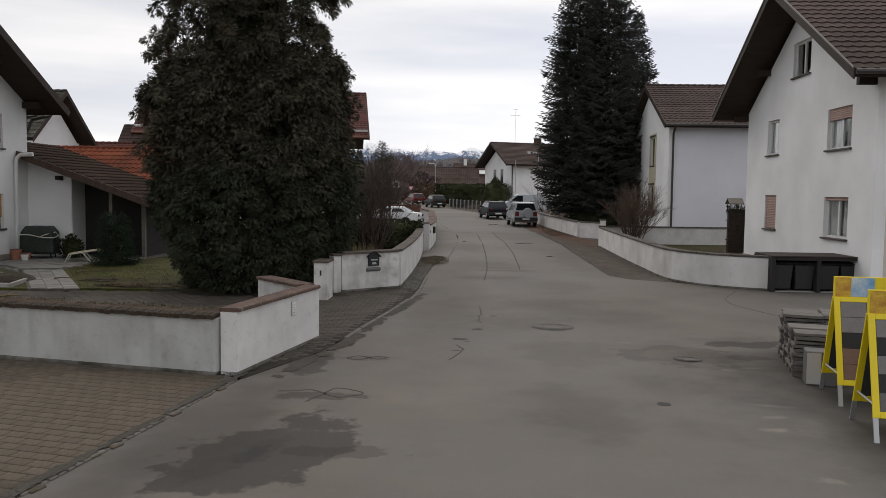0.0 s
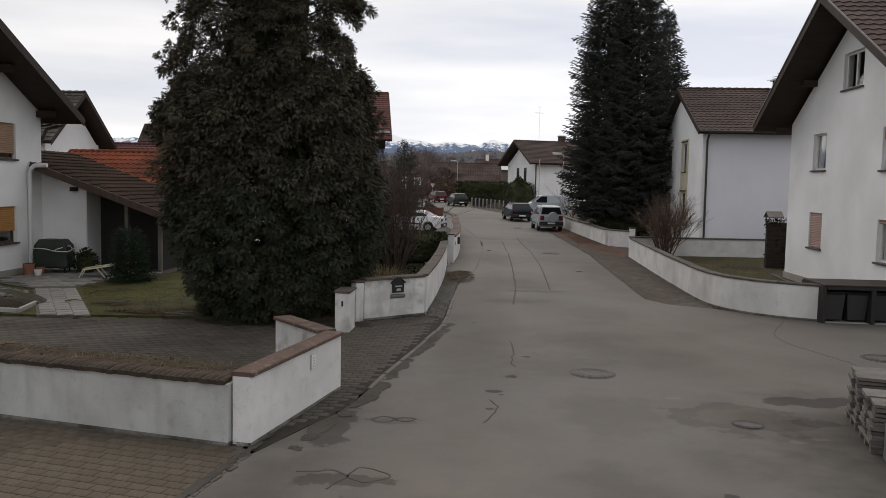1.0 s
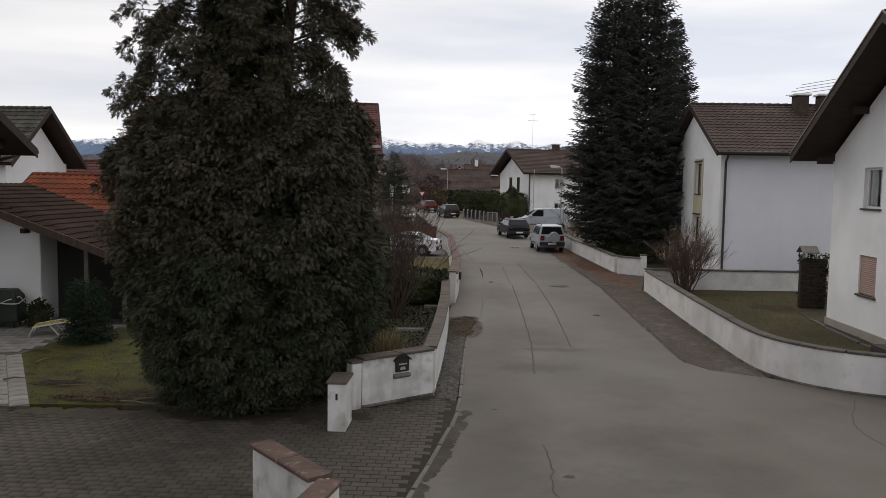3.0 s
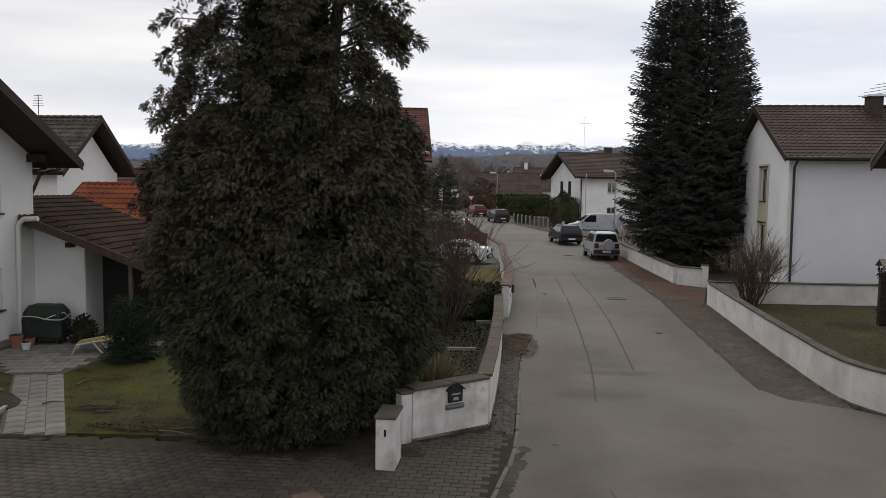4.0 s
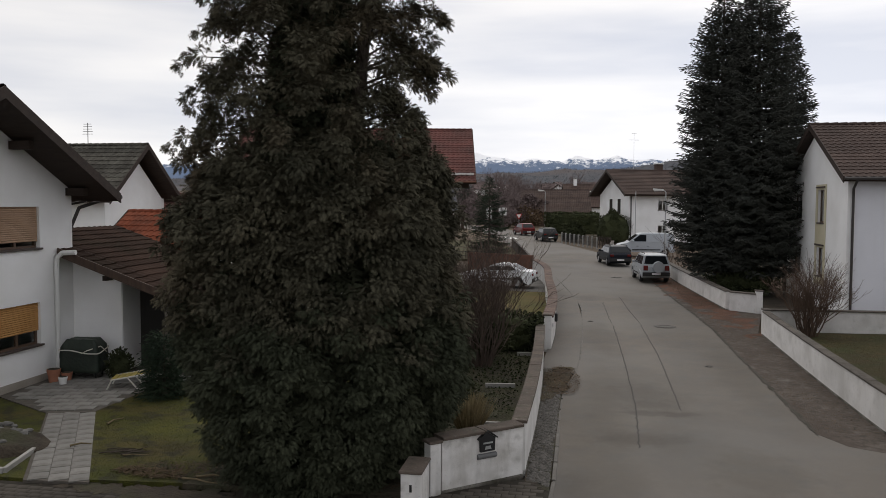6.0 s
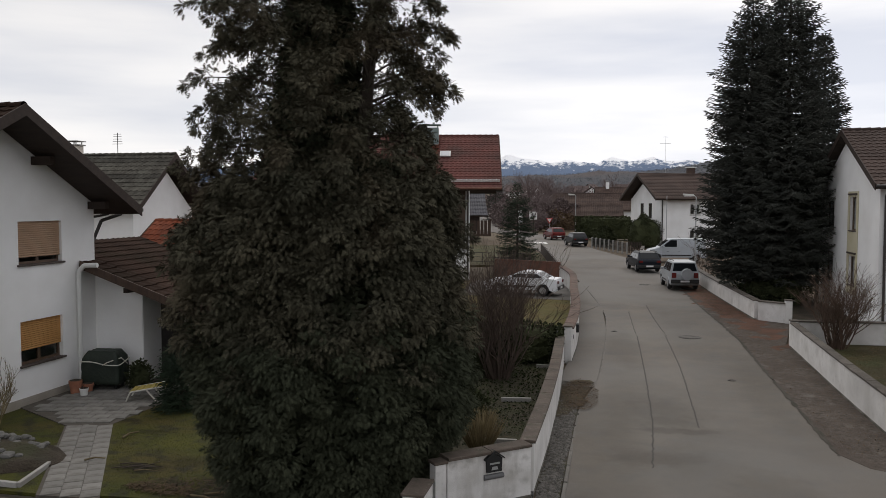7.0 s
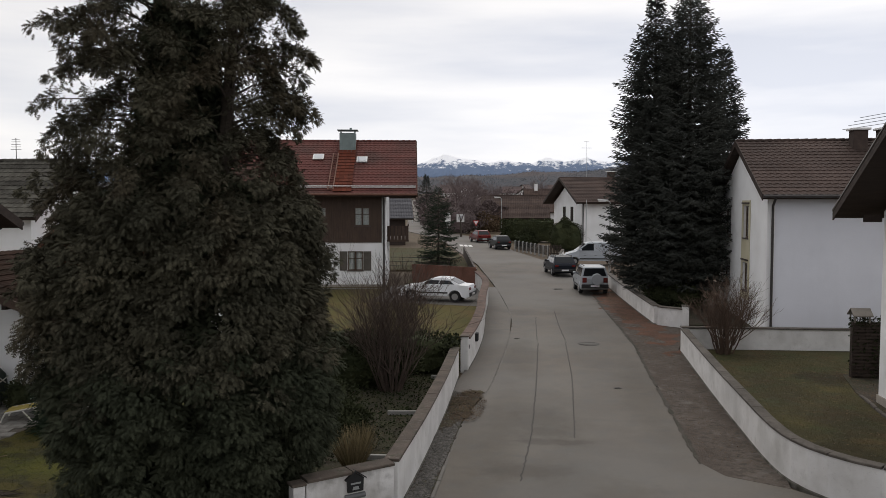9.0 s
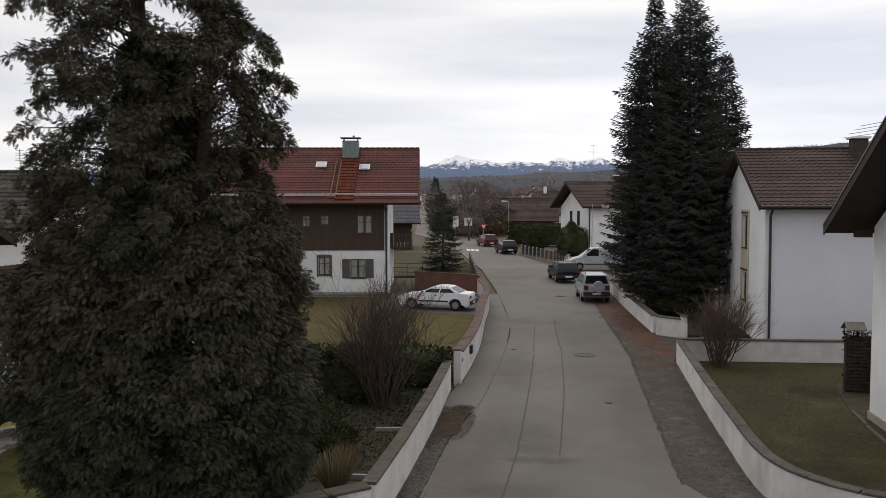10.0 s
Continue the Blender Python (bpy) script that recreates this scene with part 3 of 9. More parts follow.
def patch(name, outline, lift, mat, depth=0.12, label="", category="", parent=None, kind="structure"):
    """A slab of ground of any outline, following the lie of the land."""
    bm = bmesh.new()
    bm.faces.new([bm.verts.new((x, y, 0)) for x, y in outline])
    for y in GROUND_Y[1:9]:
        bmesh.ops.bisect_plane(bm, geom=bm.verts[:] + bm.edges[:] + bm.faces[:], plane_co=(0, y, 0), plane_no=(0, 1, 0))
    bmesh.ops.triangulate(bm, faces=bm.faces[:])
    top = bm.faces[:]
    got = bmesh.ops.extrude_face_region(bm, geom=top)
    up = {v for v in got["geom"] if isinstance(v, bmesh.types.BMVert)}
    for v in bm.verts:
        v.co.z = gz(v.co.y) + lift - (0 if v in up else depth)
    ob = part(name, bm, mat, parent)
    return tagged(ob, label, category, "", kind) if parent is None else ob


def blotch(rng, cx, cy, rx, ry, n=22, rough=0.25, turn=0.0):
    """An uneven closed outline."""
    ph = [rng.uniform(0, math.tau) for _ in range(9)]
    n = max(n, 60) if rough > 0.2 else n
    out = []
    for k in range(n):
        a = k * math.tau / n
        r = 1 + rough * sum(math.sin((j + 2 + (j > 4) * j) * a + ph[j]) / (j + 1.3) for j in range(4 if rough <= 0.2 else 9))
        x, y = rx * r * math.cos(a), ry * r * math.sin(a)
        out.append((cx + x * math.cos(turn) - y * math.sin(turn), cy + x * math.sin(turn) + y * math.cos(turn)))
    return out


def panel(parent, name, origin, u, outline, holes, thick, mat, label=""):
    """An upright wall panel: outline and openings in (along, up) metres from origin; it is thick behind its face (to the left of u seen from above)."""
    o, u = Vector(origin), Vector((*u, 0)).normalized()
    inward = Vector((-u.y, u.x, 0))
    bm = bmesh.new()
    bm.faces.new([bm.verts.new((a, 0, b)) for a, b in outline])
    for a0, b0, a1, b1 in holes:
        for co, no in (((a0, 0, 0), (1, 0, 0)), ((a1, 0, 0), (1, 0, 0)), ((0, 0, b0), (0, 0, 1)), ((0, 0, b1), (0, 0, 1))):
            bmesh.ops.bisect_plane(bm, geom=bm.verts[:] + bm.edges[:] + bm.faces[:], plane_co=co, plane_no=no)
    gone = []
    for f in bm.faces:
        c = f.calc_center_median()
        if any(a0 < c.x < a1 and b0 < c.z < b1 for a0, b0, a1, b1 in holes):
            gone.append(f)
    bmesh.ops.delete(bm, geom=gone, context="FACES")
    got = bmesh.ops.extrude_face_region(bm, geom=bm.faces[:])
    for v in got["geom"]:
        if isinstance(v, bmesh.types.BMVert):
            v.co.y += thick
    for v in bm.verts:
        v.co = o + u * v.co.x + inward * v.co.y + Vector((0, 0, v.co.z))
    return part(name, bm, mat, parent, label)


def frame_matrix(origin, u):
    """Local x along the wall, y into it, z up."""
    u = Vector((*u, 0)).normalized()
    m = Matrix(((u.x, -u.y, 0, origin[0]), (u.y, u.x, 0, origin[1]), (0, 0, 1, origin[2]), (0, 0, 0, 1)))
    return m


def window(parent, origin, u, hole, frame_mat=None, bars=1, cross=False, shutter=0.0, shutter_mat=None, sill=SILL, curtain=False, deep=0.1, label="window", leaf=None):
    """A window in an opening of a panel: frame, panes, sill, roller shutter, side shutters."""
    frame_mat = frame_mat or FRAME_WHITE
    m = frame_matrix(origin, u)
    a0, b0, a1, b1 = hole
    t = 0.065
    bm = bmesh.new()
    loops = [[bm.verts.new(m @ Vector((x, y, z))) for x, z in ((a0 + e, b0 + e), (a1 - e, b0 + e), (a1 - e, b1 - e), (a0 + e, b1 - e))] for e, y in ((0, deep), (t, deep), (t, deep + 0.07), (0, deep + 0.07))]
    for p, q in zip(loops, loops[1:] + loops[:1]):
        for k in range(4):
            bm.faces.new((p[k], p[(k + 1) % 4], q[(k + 1) % 4], q[k]))
    win = part("window", bm, frame_mat, parent)
    for k in range(bars):
        c = a0 + (a1 - a0) * (k + 1) / (bars + 1)
        bm = bmesh.new()
        box(bm, c - 0.045, deep - 0.004, b0 + t, c + 0.045, deep + 0.066, b1 - t, m)
        part("mullion", bm, frame_mat, win)
    if cross:
        c = b0 + (b1 - b0) * 0.62
        bm = bmesh.new()
        box(bm, a0 + t, deep + 0.01, c - 0.02, a1 - t, deep + 0.06, c + 0.02, m)
        part("transom", bm, frame_mat, win)
    n = bars + 1
    for k in range(n):
        bm = bmesh.new()
        box(bm, a0 + t + (a1 - a0 - 2 * t) * k / n + 0.01, deep + 0.03, b0 + t, a0 + t + (a1 - a0 - 2 * t) * (k + 1) / n - 0.01, deep + 0.042, b1 - t, m)
        part("pane", bm, PANE, win)
    if sill:
        bm = bmesh.new()
        box(bm, a0 - 0.06, -0.07, b0 - 0.05, a1 + 0.06, deep, b0 + 0.002, m, 0.008)
        part("sill", bm, sill, win)
    if shutter:
        bm = bmesh.new()
        z, prof = b1, []
        while z > b1 - (b1 - b0) * shutter + 0.02:
            prof += [(deep - 0.043, z), (deep - 0.058, z - 0.012), (deep - 0.058, z - 0.036), (deep - 0.043, z - 0.05)]
            z -= 0.056
        prof += [(deep - 0.03, z + 0.006), (deep - 0.03, b1)]
        prism(bm, [m @ Vector((a0 + 0.01, y, z)) for y, z in prof], m.to_3x3() @ Vector((a1 - a0 - 0.02, 0, 0)))
        part("roller_shutter", bm, shutter_mat or SHUTTER_TAN, win)
    if curtain:
        bm = bmesh.new()
        for lo, hi in ((a0 + t, a0 + (a1 - a0) * 0.42), (a1 - (a1 - a0) * 0.42, a1 - t)):
            k, cols = 14, []
            for i in range(k + 1):
                x = lo + (hi - lo) * i / k
                y = deep + 0.09 + 0.02 * math.sin(i * 1.9)
                cols.append((bm.verts.new(m @ Vector((x, y, b0 + t))), bm.verts.new(m @ Vector((x, y, b1 - t)))))
            for p, q in zip(cols, cols[1:]):
                bm.faces.new((p[0], q[0], q[1], p[1]))
        part("curtain", bm, CURTAIN, win, "pale net curtain", True)
    if leaf:
        w = (a1 - a0) / 2
        for x0, x1 in ((a0 - w - 0.02, a0 - 0.02), (a1 + 0.02, a1 + w + 0.02)):
            bm = bmesh.new()
            prof = [(-0.008, b0), (-0.05, b0), (-0.05, b0 + 0.08)]
            for k in range(9):
                z = b0 + 0.1 + (b1 - b0 - 0.2) * k / 8
                prof += [(-0.045, z - 0.03), (-0.066, z - 0.025), (-0.05, z + 0.02)]
            prof += [(-0.05, b1), (-0.008, b1)]
            prism(bm, [m @ Vector((x0, y, z)) for y, z in prof], m.to_3x3() @ Vector((x1 - x0, 0, 0)))
            part("side_shutter", bm, leaf, win)
    return win


def tiles(parent, a, b, c, mat, wide=0.3, long=0.35, name="roof_tiles", bare=None, lift=0.03, relief=0.6):
    """Interlocking roof tiles as one stepped, waved sheet: from a to b along the eave, from a to c up the slope."""
    a, b, c = Vector(a), Vector(b), Vector(c)
    across, up = b - a, c - a
    nrm = across.cross(up).normalized()
    if nrm.z < 0:
        nrm = -nrm
    nu, nv = max(1, round(across.length / wide)), max(1, round(up.length / long))
    wave = ((0.0, 0.0), (0.3, 0.012), (0.5, 0.045), (0.75, 0.045), (0.92, 0.012))
    cols = [(i + f, h) for i in range(nu) for f, h in wave] + [(nu, 0.0)]
    bm = bmesh.new()
    for j in range(nv):
        lo, hi = [], []
        for f, h in cols:
            p = a + across * (f / nu) + up * (j / nv)
            q = a + across * (f / nu) + up * min(1.0, (j + 1.12) / nv)
            h *= relief
            lo.append(bm.verts.new(p + nrm * (h + lift + 0.03)))
            hi.append(bm.verts.new(q + nrm * (h * 0.8 + lift)))
        skirt = [bm.verts.new(v.co - nrm * 0.028) for v in lo]
        for k in range(len(cols) - 1):
            bm.faces.new((lo[k], lo[k + 1], hi[k + 1], hi[k]))
            bm.faces.new((skirt[k], skirt[k + 1], lo[k + 1], lo[k]))
    me = bpy.data.meshes.new(name)
    bm.to_mesh(me)
    bm.free()
    me.materials.append(mat)
    return link(name, me, parent)


def slab(bm, a, b, c, thick):
    """A flat board under a roof slope, thick downwards from its plane."""
    a, b, c = Vector(a), Vector(b), Vector(c)
    n = (b - a).cross(c - a).normalized()
    if n.z < 0:
        n = -n
    return prism(bm, [a, b, b + c - a, c], -n * thick)


def gable_roof(parent, x0, x1, y0, y1, ym, z_eave, z_ridge, mat, barge=None, gutter=None, thick=0.16, wide=0.3, long=0.35, ridge_caps=True, trim=None, relief=0.6):
    """A saddle roof whose ridge runs along x at ym; eaves at y0 and y1."""
    barge = barge or WOOD_DARK
    bm = bmesh.new()
    slab(bm, (x0, y0, z_eave), (x1, y0, z_eave), (x0, ym, z_ridge), thick)
    slab(bm, (x0, y1, z_eave), (x1, y1, z_eave), (x0, ym, z_ridge), thick)
    roof = part("roof", bm, WOOD_DARK, parent)
    for y in (y0, y1):
        tiles(roof, (x0, y, z_eave), (x1, y, z_eave), (x0, ym, z_ridge), mat, wide, long, relief=relief)
    for x in (x0, x1):
        for y in (y0, y1):
            bm = bmesh.new()
            s = 1 if x == x1 else -1
            prism(bm, [(x, y, z_eave - 0.2), (x, y, z_eave + 0.08), (x, ym, z_ridge + 0.09), (x, ym, z_ridge - 0.2)], (s * 0.035, 0, 0))
            part("barge_board", bm, barge, roof)
            if trim:
                bm = bmesh.new()
                prism(bm, [(x + s * 0.036, y, z_eave + 0.05), (x + s * 0.036, y, z_eave + 0.1), (x + s * 0.036, ym, z_ridge + 0.11), (x + s * 0.036, ym, z_ridge + 0.06)], (s * 0.02, 0, 0))
                part("verge_trim", bm, trim, roof)
    if ridge_caps:
        bm = bmesh.new()
        k = int((x1 - x0) / 0.4)
        rings = []
        for i in range(k):
            for f, r in ((0.0, 0.1), (0.96, 0.125)):
                x = x0 + (x1 - x0) * (i + f) / k
                rings.append([bm.verts.new((x, ym + r * math.cos(math.pi * q / 6), z_ridge + 0.02 + r * math.sin(math.pi * q / 6))) for q in range(7)])
        for a, b in zip(rings, rings[1:]):
            for q in range(6):
                bm.faces.new((a[q], a[q + 1], b[q + 1], b[q]))
        part("ridge", bm, mat, roof)
    if gutter:
        for y, s in ((y0, -1), (y1, 1)):
            bm = bmesh.new()
            tube(bm, (x0, y + s * 0.06, z_eave - 0.02), (x1, y + s * 0.06, z_eave - 0.02), 0.065, 0.065, 8)
            part("gutter", bm, gutter, roof)
    return roof


def sheet(name, verts, faces, mat, parent=None, label="", smooth=False):
    me = bpy.data.meshes.new(name)
    me.from_pydata(verts, [], faces)
    me.materials.append(mat)
    if smooth:
        for p in me.polygons:
            p.use_smooth = True
    return link(name, me, parent, label)


def scatter(name, template, faces, mats4, mat, parent=None, label=""):
    """Many transformed copies of a small template, joined into one mesh. mats4: array (n, 3, 4)."""
    t = np.asarray(template, float)
    f = np.asarray(faces, int)
    m = np.asarray(mats4, float)
    v = np.einsum("nij,kj->nki", m[:, :, :3], t) + m[:, None, :, 3]
    nv, k = len(t), f.shape[1]
    idx = (f[None] + (np.arange(len(m)) * nv)[:, None, None]).reshape(-1)
    me = bpy.data.meshes.new(name)
    me.vertices.add(len(m) * nv)
    me.vertices.foreach_set("co", v.reshape(-1))
    me.loops.add(len(idx))
    me.loops.foreach_set("vertex_index", idx)
    me.polygons.add(len(idx) // k)
    me.polygons.foreach_set("loop_start", np.arange(0, len(idx), k))
    me.polygons.foreach_set("loop_total", np.full(len(idx) // k, k))
    me.materials.append(mat)
    me.update(calc_edges=True)
    return link(name, me, parent, label)


def frames_for(points, ahead, size, rng, spin=0.6):
    """Turn points and directions into transforms: local x looks ahead, z roughly up, with random roll and size."""
    p, d = np.asarray(points, float), np.asarray(ahead, float)
    d = d / np.linalg.norm(d, axis=1, keepdims=True)
    up = np.tile((0.0, 0.0, 1.0), (len(p), 1)) + rng.normal(0, spin, (len(p), 3))
    y = np.cross(up, d)
    y /= np.linalg.norm(y, axis=1, keepdims=True) + 1e-9
    z = np.cross(d, y)
    s = np.asarray(size, float).reshape(-1, 1, 1) * np.ones((len(p), 1, 1))
    r = np.stack((d, y, z), axis=2) * s
    return np.concatenate((r, p[:, :, None]), axis=2)


def ragged(name, cx, cy, rx, ry, turn, mat, lift, label, category="wet patch", cell=0.03, freq=2.2, thr=0.0, seed=0.0):
    """A thin film with a frayed edge: small cells kept where a noise field is high."""
    ca, sa = math.cos(turn), math.sin(turn)
    vs, fs, ids = [], [], {}

    def at(i, j):
        if (i, j) not in ids:
            a, b = i * cell, j * cell
            x, y = cx + a * ca - b * sa, cy + a * sa + b * ca
            ids[i, j] = len(vs)
            vs.append((x, y, gz(y) + lift))
        return ids[i, j]

    for i in range(int(-rx * 1.6 / cell), int(rx * 1.6 / cell)):
        for j in range(int(-ry * 1.6 / cell), int(ry * 1.6 / cell)):
            a, b = (i + 0.5) * cell, (j + 0.5) * cell
            v = 1 - math.hypot(a / rx, b / ry) + 0.9 * noise.noise((a * freq + seed, b * freq, seed)) + 0.35 * noise.noise((a * freq * 3.1, b * freq * 3.1, seed + 4)) + 0.12 * noise.noise((a * freq * 9, b * freq * 9, seed + 9))
            if v > thr:
                fs.append((at(i, j), at(i + 1, j), at(i + 1, j + 1), at(i, j + 1)))
    return tagged(sheet(name, vs, fs, mat), label, category, "", "structure")

# ---- the lie of the land ----
rng = random.Random(7)


def grid_sheet(name, xs, ys, height, mat, label, category, smooth=True):
    verts = [(x, y, height(x, y)) for y in ys for x in xs]
    k = len(xs)
    faces = [(j * k + i, j * k + i + 1, (j + 1) * k + i + 1, (j + 1) * k + i) for j in range(len(ys) - 1) for i in range(k - 1)]
    return tagged(sheet(name, verts, faces, mat, smooth=smooth), label, category, "", "structure")


grid_sheet("ground", [-4900, -2000, -700, -250, -100, -40, -12, 0, 12, 40, 100, 250, 700, 2000, 4900],
           [-4900, -800, -100, -20, 15, 39, 55, 76, 95, 140, 180, 250, 320, 400, 500, 600, 4900],
           lambda x, y: gz(y) - 0.09, MEADOW, "brown winter meadow and soil reaching to the horizon", "ground")

RIDGE_X = (-1500, -500, -300, -105, -28, 38, 100, 150, 220, 330, 600, 1500)
RIDGE_Z = (20, 22, 24, 27, 28.6, 33, 41, 46, 52, 57, 52, 40)


def hill(x, y):
    k = (y - 480) / 140
    top = float(np.interp(x * 620 / max(y, 480), RIDGE_X, RIDGE_Z))
    rise = min(1.0, max(0.0, k)) ** 0.8
    lump = noise.noise((x * 0.09, y * 0.03, 0)) * 1.3 + noise.noise((x * 0.03, y * 0.02, 5)) * 2.0
    return gz(y) - 1 + (top - 15.5) * rise + lump * rise


grid_sheet("forest_hill", [-1400 + i * 5 for i in range(561)], [470, 500, 530, 555, 580, 600, 620, 640, 700, 800], hill, FOREST_HAZED,
           "low wooded hill closing the valley, brown and painted haze-blue", "hill", False)

PEAK_X = (-2800, -2100, -1700, -1300, -1000, -820, -712, -640, -553, -470, -400, -338, -250, -170, -100, -29, 60, 165, 247, 330, 450, 800, 1500, 2800)
PEAK_Z = (190, 215, 235, 222, 212, 206, 208, 225, 262, 238, 232, 218, 228, 216, 214, 243, 217, 240, 212, 222, 200, 205, 215, 190)


def mountain(x, y):
    k = max(0.0, 1 - abs(y - 4060) / 330)
    top = float(np.interp(x, PEAK_X, PEAK_Z))
    gully = abs(noise.noise((x * 0.008, y * 0.004, 2))) * 70 + abs(noise.noise((x * 0.03, y * 0.015, 8))) * 16
    crag = noise.noise((x * 0.022, 3.3, 1)) * 7 + noise.noise((x * 0.06, y * 0.01, 4)) * 5
    return 16 + (top - 16) * k ** 0.75 - gully * (1 - k) + crag * k


SNOW = bpy.data.materials.new("hazed_snowy_mountain")
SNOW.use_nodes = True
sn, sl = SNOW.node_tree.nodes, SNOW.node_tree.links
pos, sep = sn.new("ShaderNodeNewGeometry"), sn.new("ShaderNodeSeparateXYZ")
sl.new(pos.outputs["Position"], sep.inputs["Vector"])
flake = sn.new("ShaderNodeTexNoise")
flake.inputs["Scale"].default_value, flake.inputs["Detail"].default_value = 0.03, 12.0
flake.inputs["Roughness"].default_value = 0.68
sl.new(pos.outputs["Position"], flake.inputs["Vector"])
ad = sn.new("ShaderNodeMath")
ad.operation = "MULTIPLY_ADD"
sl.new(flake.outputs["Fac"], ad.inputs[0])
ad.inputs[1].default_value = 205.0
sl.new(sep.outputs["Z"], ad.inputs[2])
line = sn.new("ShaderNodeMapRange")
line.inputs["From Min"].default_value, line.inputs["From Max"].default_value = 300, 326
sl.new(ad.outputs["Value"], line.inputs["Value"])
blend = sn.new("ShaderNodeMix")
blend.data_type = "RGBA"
# The blue of the rock is distance haze painted into its colour.
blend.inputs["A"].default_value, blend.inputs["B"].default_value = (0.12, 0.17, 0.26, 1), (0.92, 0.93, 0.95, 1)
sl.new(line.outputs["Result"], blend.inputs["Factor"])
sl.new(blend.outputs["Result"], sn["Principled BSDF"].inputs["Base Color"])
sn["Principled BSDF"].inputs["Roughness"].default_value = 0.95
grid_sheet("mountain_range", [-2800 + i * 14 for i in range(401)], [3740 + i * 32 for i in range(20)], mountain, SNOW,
           "distant mountain range with haze-blue painted rock and snow on its peaks", "mountains", False)

# ---- road, pavements, gardens ----

KERB_LINE = [(-3.7, 6.1), (-3.43, 8.1), (-3.16, 10.2), (-2.62, 11.7), (-2.3, 13), (-2.1, 14.6), (-1.67, 17.7), (-1.45, 20), (-1.42, 26.8), (-1.02, 31.2), (-0.93, 40), (-1.2, 46.5),
             (-2.8, 58.4), (-5.4, 73.5)]
left_edge = [(-4.6, -14), (-4.4, 0)] + [tuple(p) for p in curve_points(KERB_LINE, 1.5)] + [(-9.9, 93), (-14.6, 114), (-23.2, 136), (-46, 264), (-60, 345)]
right_edge = [(26, -14), (26, 20.3), (10.3, 20.3), (10.3, 21.6), (7.9, 21.5), (6.9, 21.9), (5.7, 23.1), (4.55, 23.7), (4.12, 24.6), (4.2, 27), (4.1, 31), (4.17, 35), (4.12, 39), (3.9, 49), (3.3, 65.7), (1.6, 74),
              (-0.3, 80), (-2.9, 89), (-7.5, 109), (-12.5, 124), (-19.6, 137), (-42.6, 264), (-56, 345)]
patch("road", left_edge + right_edge[::-1], 0.0, ASPHALT, 0.2, "worn grey asphalt village street with patches and cracks", "road")
patch("verge", [(4.12, 24.6), (4.55, 23.7), (5.7, 23.1), (5.8, 24), (5.75, 38.2), (6.95, 43.4), (5.8, 44.5), (4.35, 62), (3.2, 61), (3.5, 50), (3.85, 45), (4.12, 39)] + [(4.13 + 0.03 * math.sin(k * 0.21) + 0.04 * noise.noise((k * 0.35, 0, 0)) + 0.014 * noise.noise((k * 1.7, 3, 0)), 39 - k * 0.105) for k in range(1, 136)], 0.004, DIRT, 0.1,
      "gritty grey-brown verge between street and garden wall", "verge")
ragged("verge_red", 4.6, 50.0, 0.9, 10.5, 0.085, LEAFY, 0.009, "reddish brown chippings on the verge", "verge", 0.06, 1.0, seed=21.0)
patch("entry_asphalt", [(4.15, 39.6), (5.8, 39.2), (6.9, 43.0), (5.7, 44.1), (4.02, 43.2)], 0.008, DIRT, 0.05, "worn gritty entry crossing the verge", "driveway")
patch("pavement", [(-1.14, 29.6), (-1.04, 31.2), (-0.95, 36), (-0.93, 40), (-1.2, 46.5), (-2.8, 58.4), (-3.9, 58.4), (-2.9, 53), (-2.4, 44.6), (-2.05, 39.6), (-2.1, 33), (-2.2, 29.6)], 0.012, ASPHALT, 0.1,
      "narrow worn asphalt pavement along the garden wall", "pavement")
patch("gravel_bed", [(-1.95, 20.2), (-1.5, 20.0), (-1.46, 27.5), (-1.2, 30.0), (-2.2, 30.3), (-2.1, 26)], 0.012, SOIL, 0.08, "dark gravelly strip at the foot of the wall", "gravel")
patch("driveway", [(-22, 14.3), (-4.2, 14.0), (-2.66, 13.4), (-3.3, 10.45), (-3.1, 10.35), (-2.74, 11.4), (-2.45, 12.1), (-2.28, 13.0), (-2.1, 14.6), (-1.67, 17.7), (-1.45, 20), (-1.7, 20.7), (-2.6, 20.1), (-3.6, 19.4), (-6, 19.0), (-10, 18.75), (-22, 18.6)], 0.008, JOINT_DARK, 0.15,
      "paved driveway between the garden walls", "driveway")
patch("forecourt", [(-14, -14), (-4.6, -14), (-4.4, 0), (-3.7, 6.1), (-3.43, 8.1), (-3.16, 10.2), (-3.2, 10.5), (-7, 11.35), (-14, 12.9)], 0.008, JOINT, 0.15, "paved forecourt of brownish concrete blocks", "driveway")
patch("planting_bed", [(-14, 12.9), (-7, 11.35), (-3.4, 10.5), (-2.7, 13.3), (-4.2, 14.1), (-22, 14.35)], 0.02, SOIL, 0.15, "bare soil bed behind the low wall", "soil")


def bed_height(x, y):
    """The raised bed: level with the wall's top beside it, falling to the driveway."""
    d = (x + 3.462) * 0.2239 + (y - 10.6) * 0.9746 - 0.12
    return float(np.interp(d, (0, 0.95, 1.5, 2.3), (0.73, 0.73, 0.35, 0.02))) + 0.035 * noise.noise((x * 2.1, y * 2.1, 0)) + 0.02 * noise.noise((x * 6, y * 6, 3))


cols = []
for k in range(61):
    f = k / 60
    p, q = Vector((-14, 13.02)).lerp(Vector((-3.49, 10.62)), f), Vector((-14, 15.0)).lerp(Vector((-2.98, 13.3)), f)
    cols.append([p.lerp(q, m / 16) for m in range(17)])
bed_verts = [(p.x, p.y, bed_height(p.x, p.y)) for col in cols for p in col]
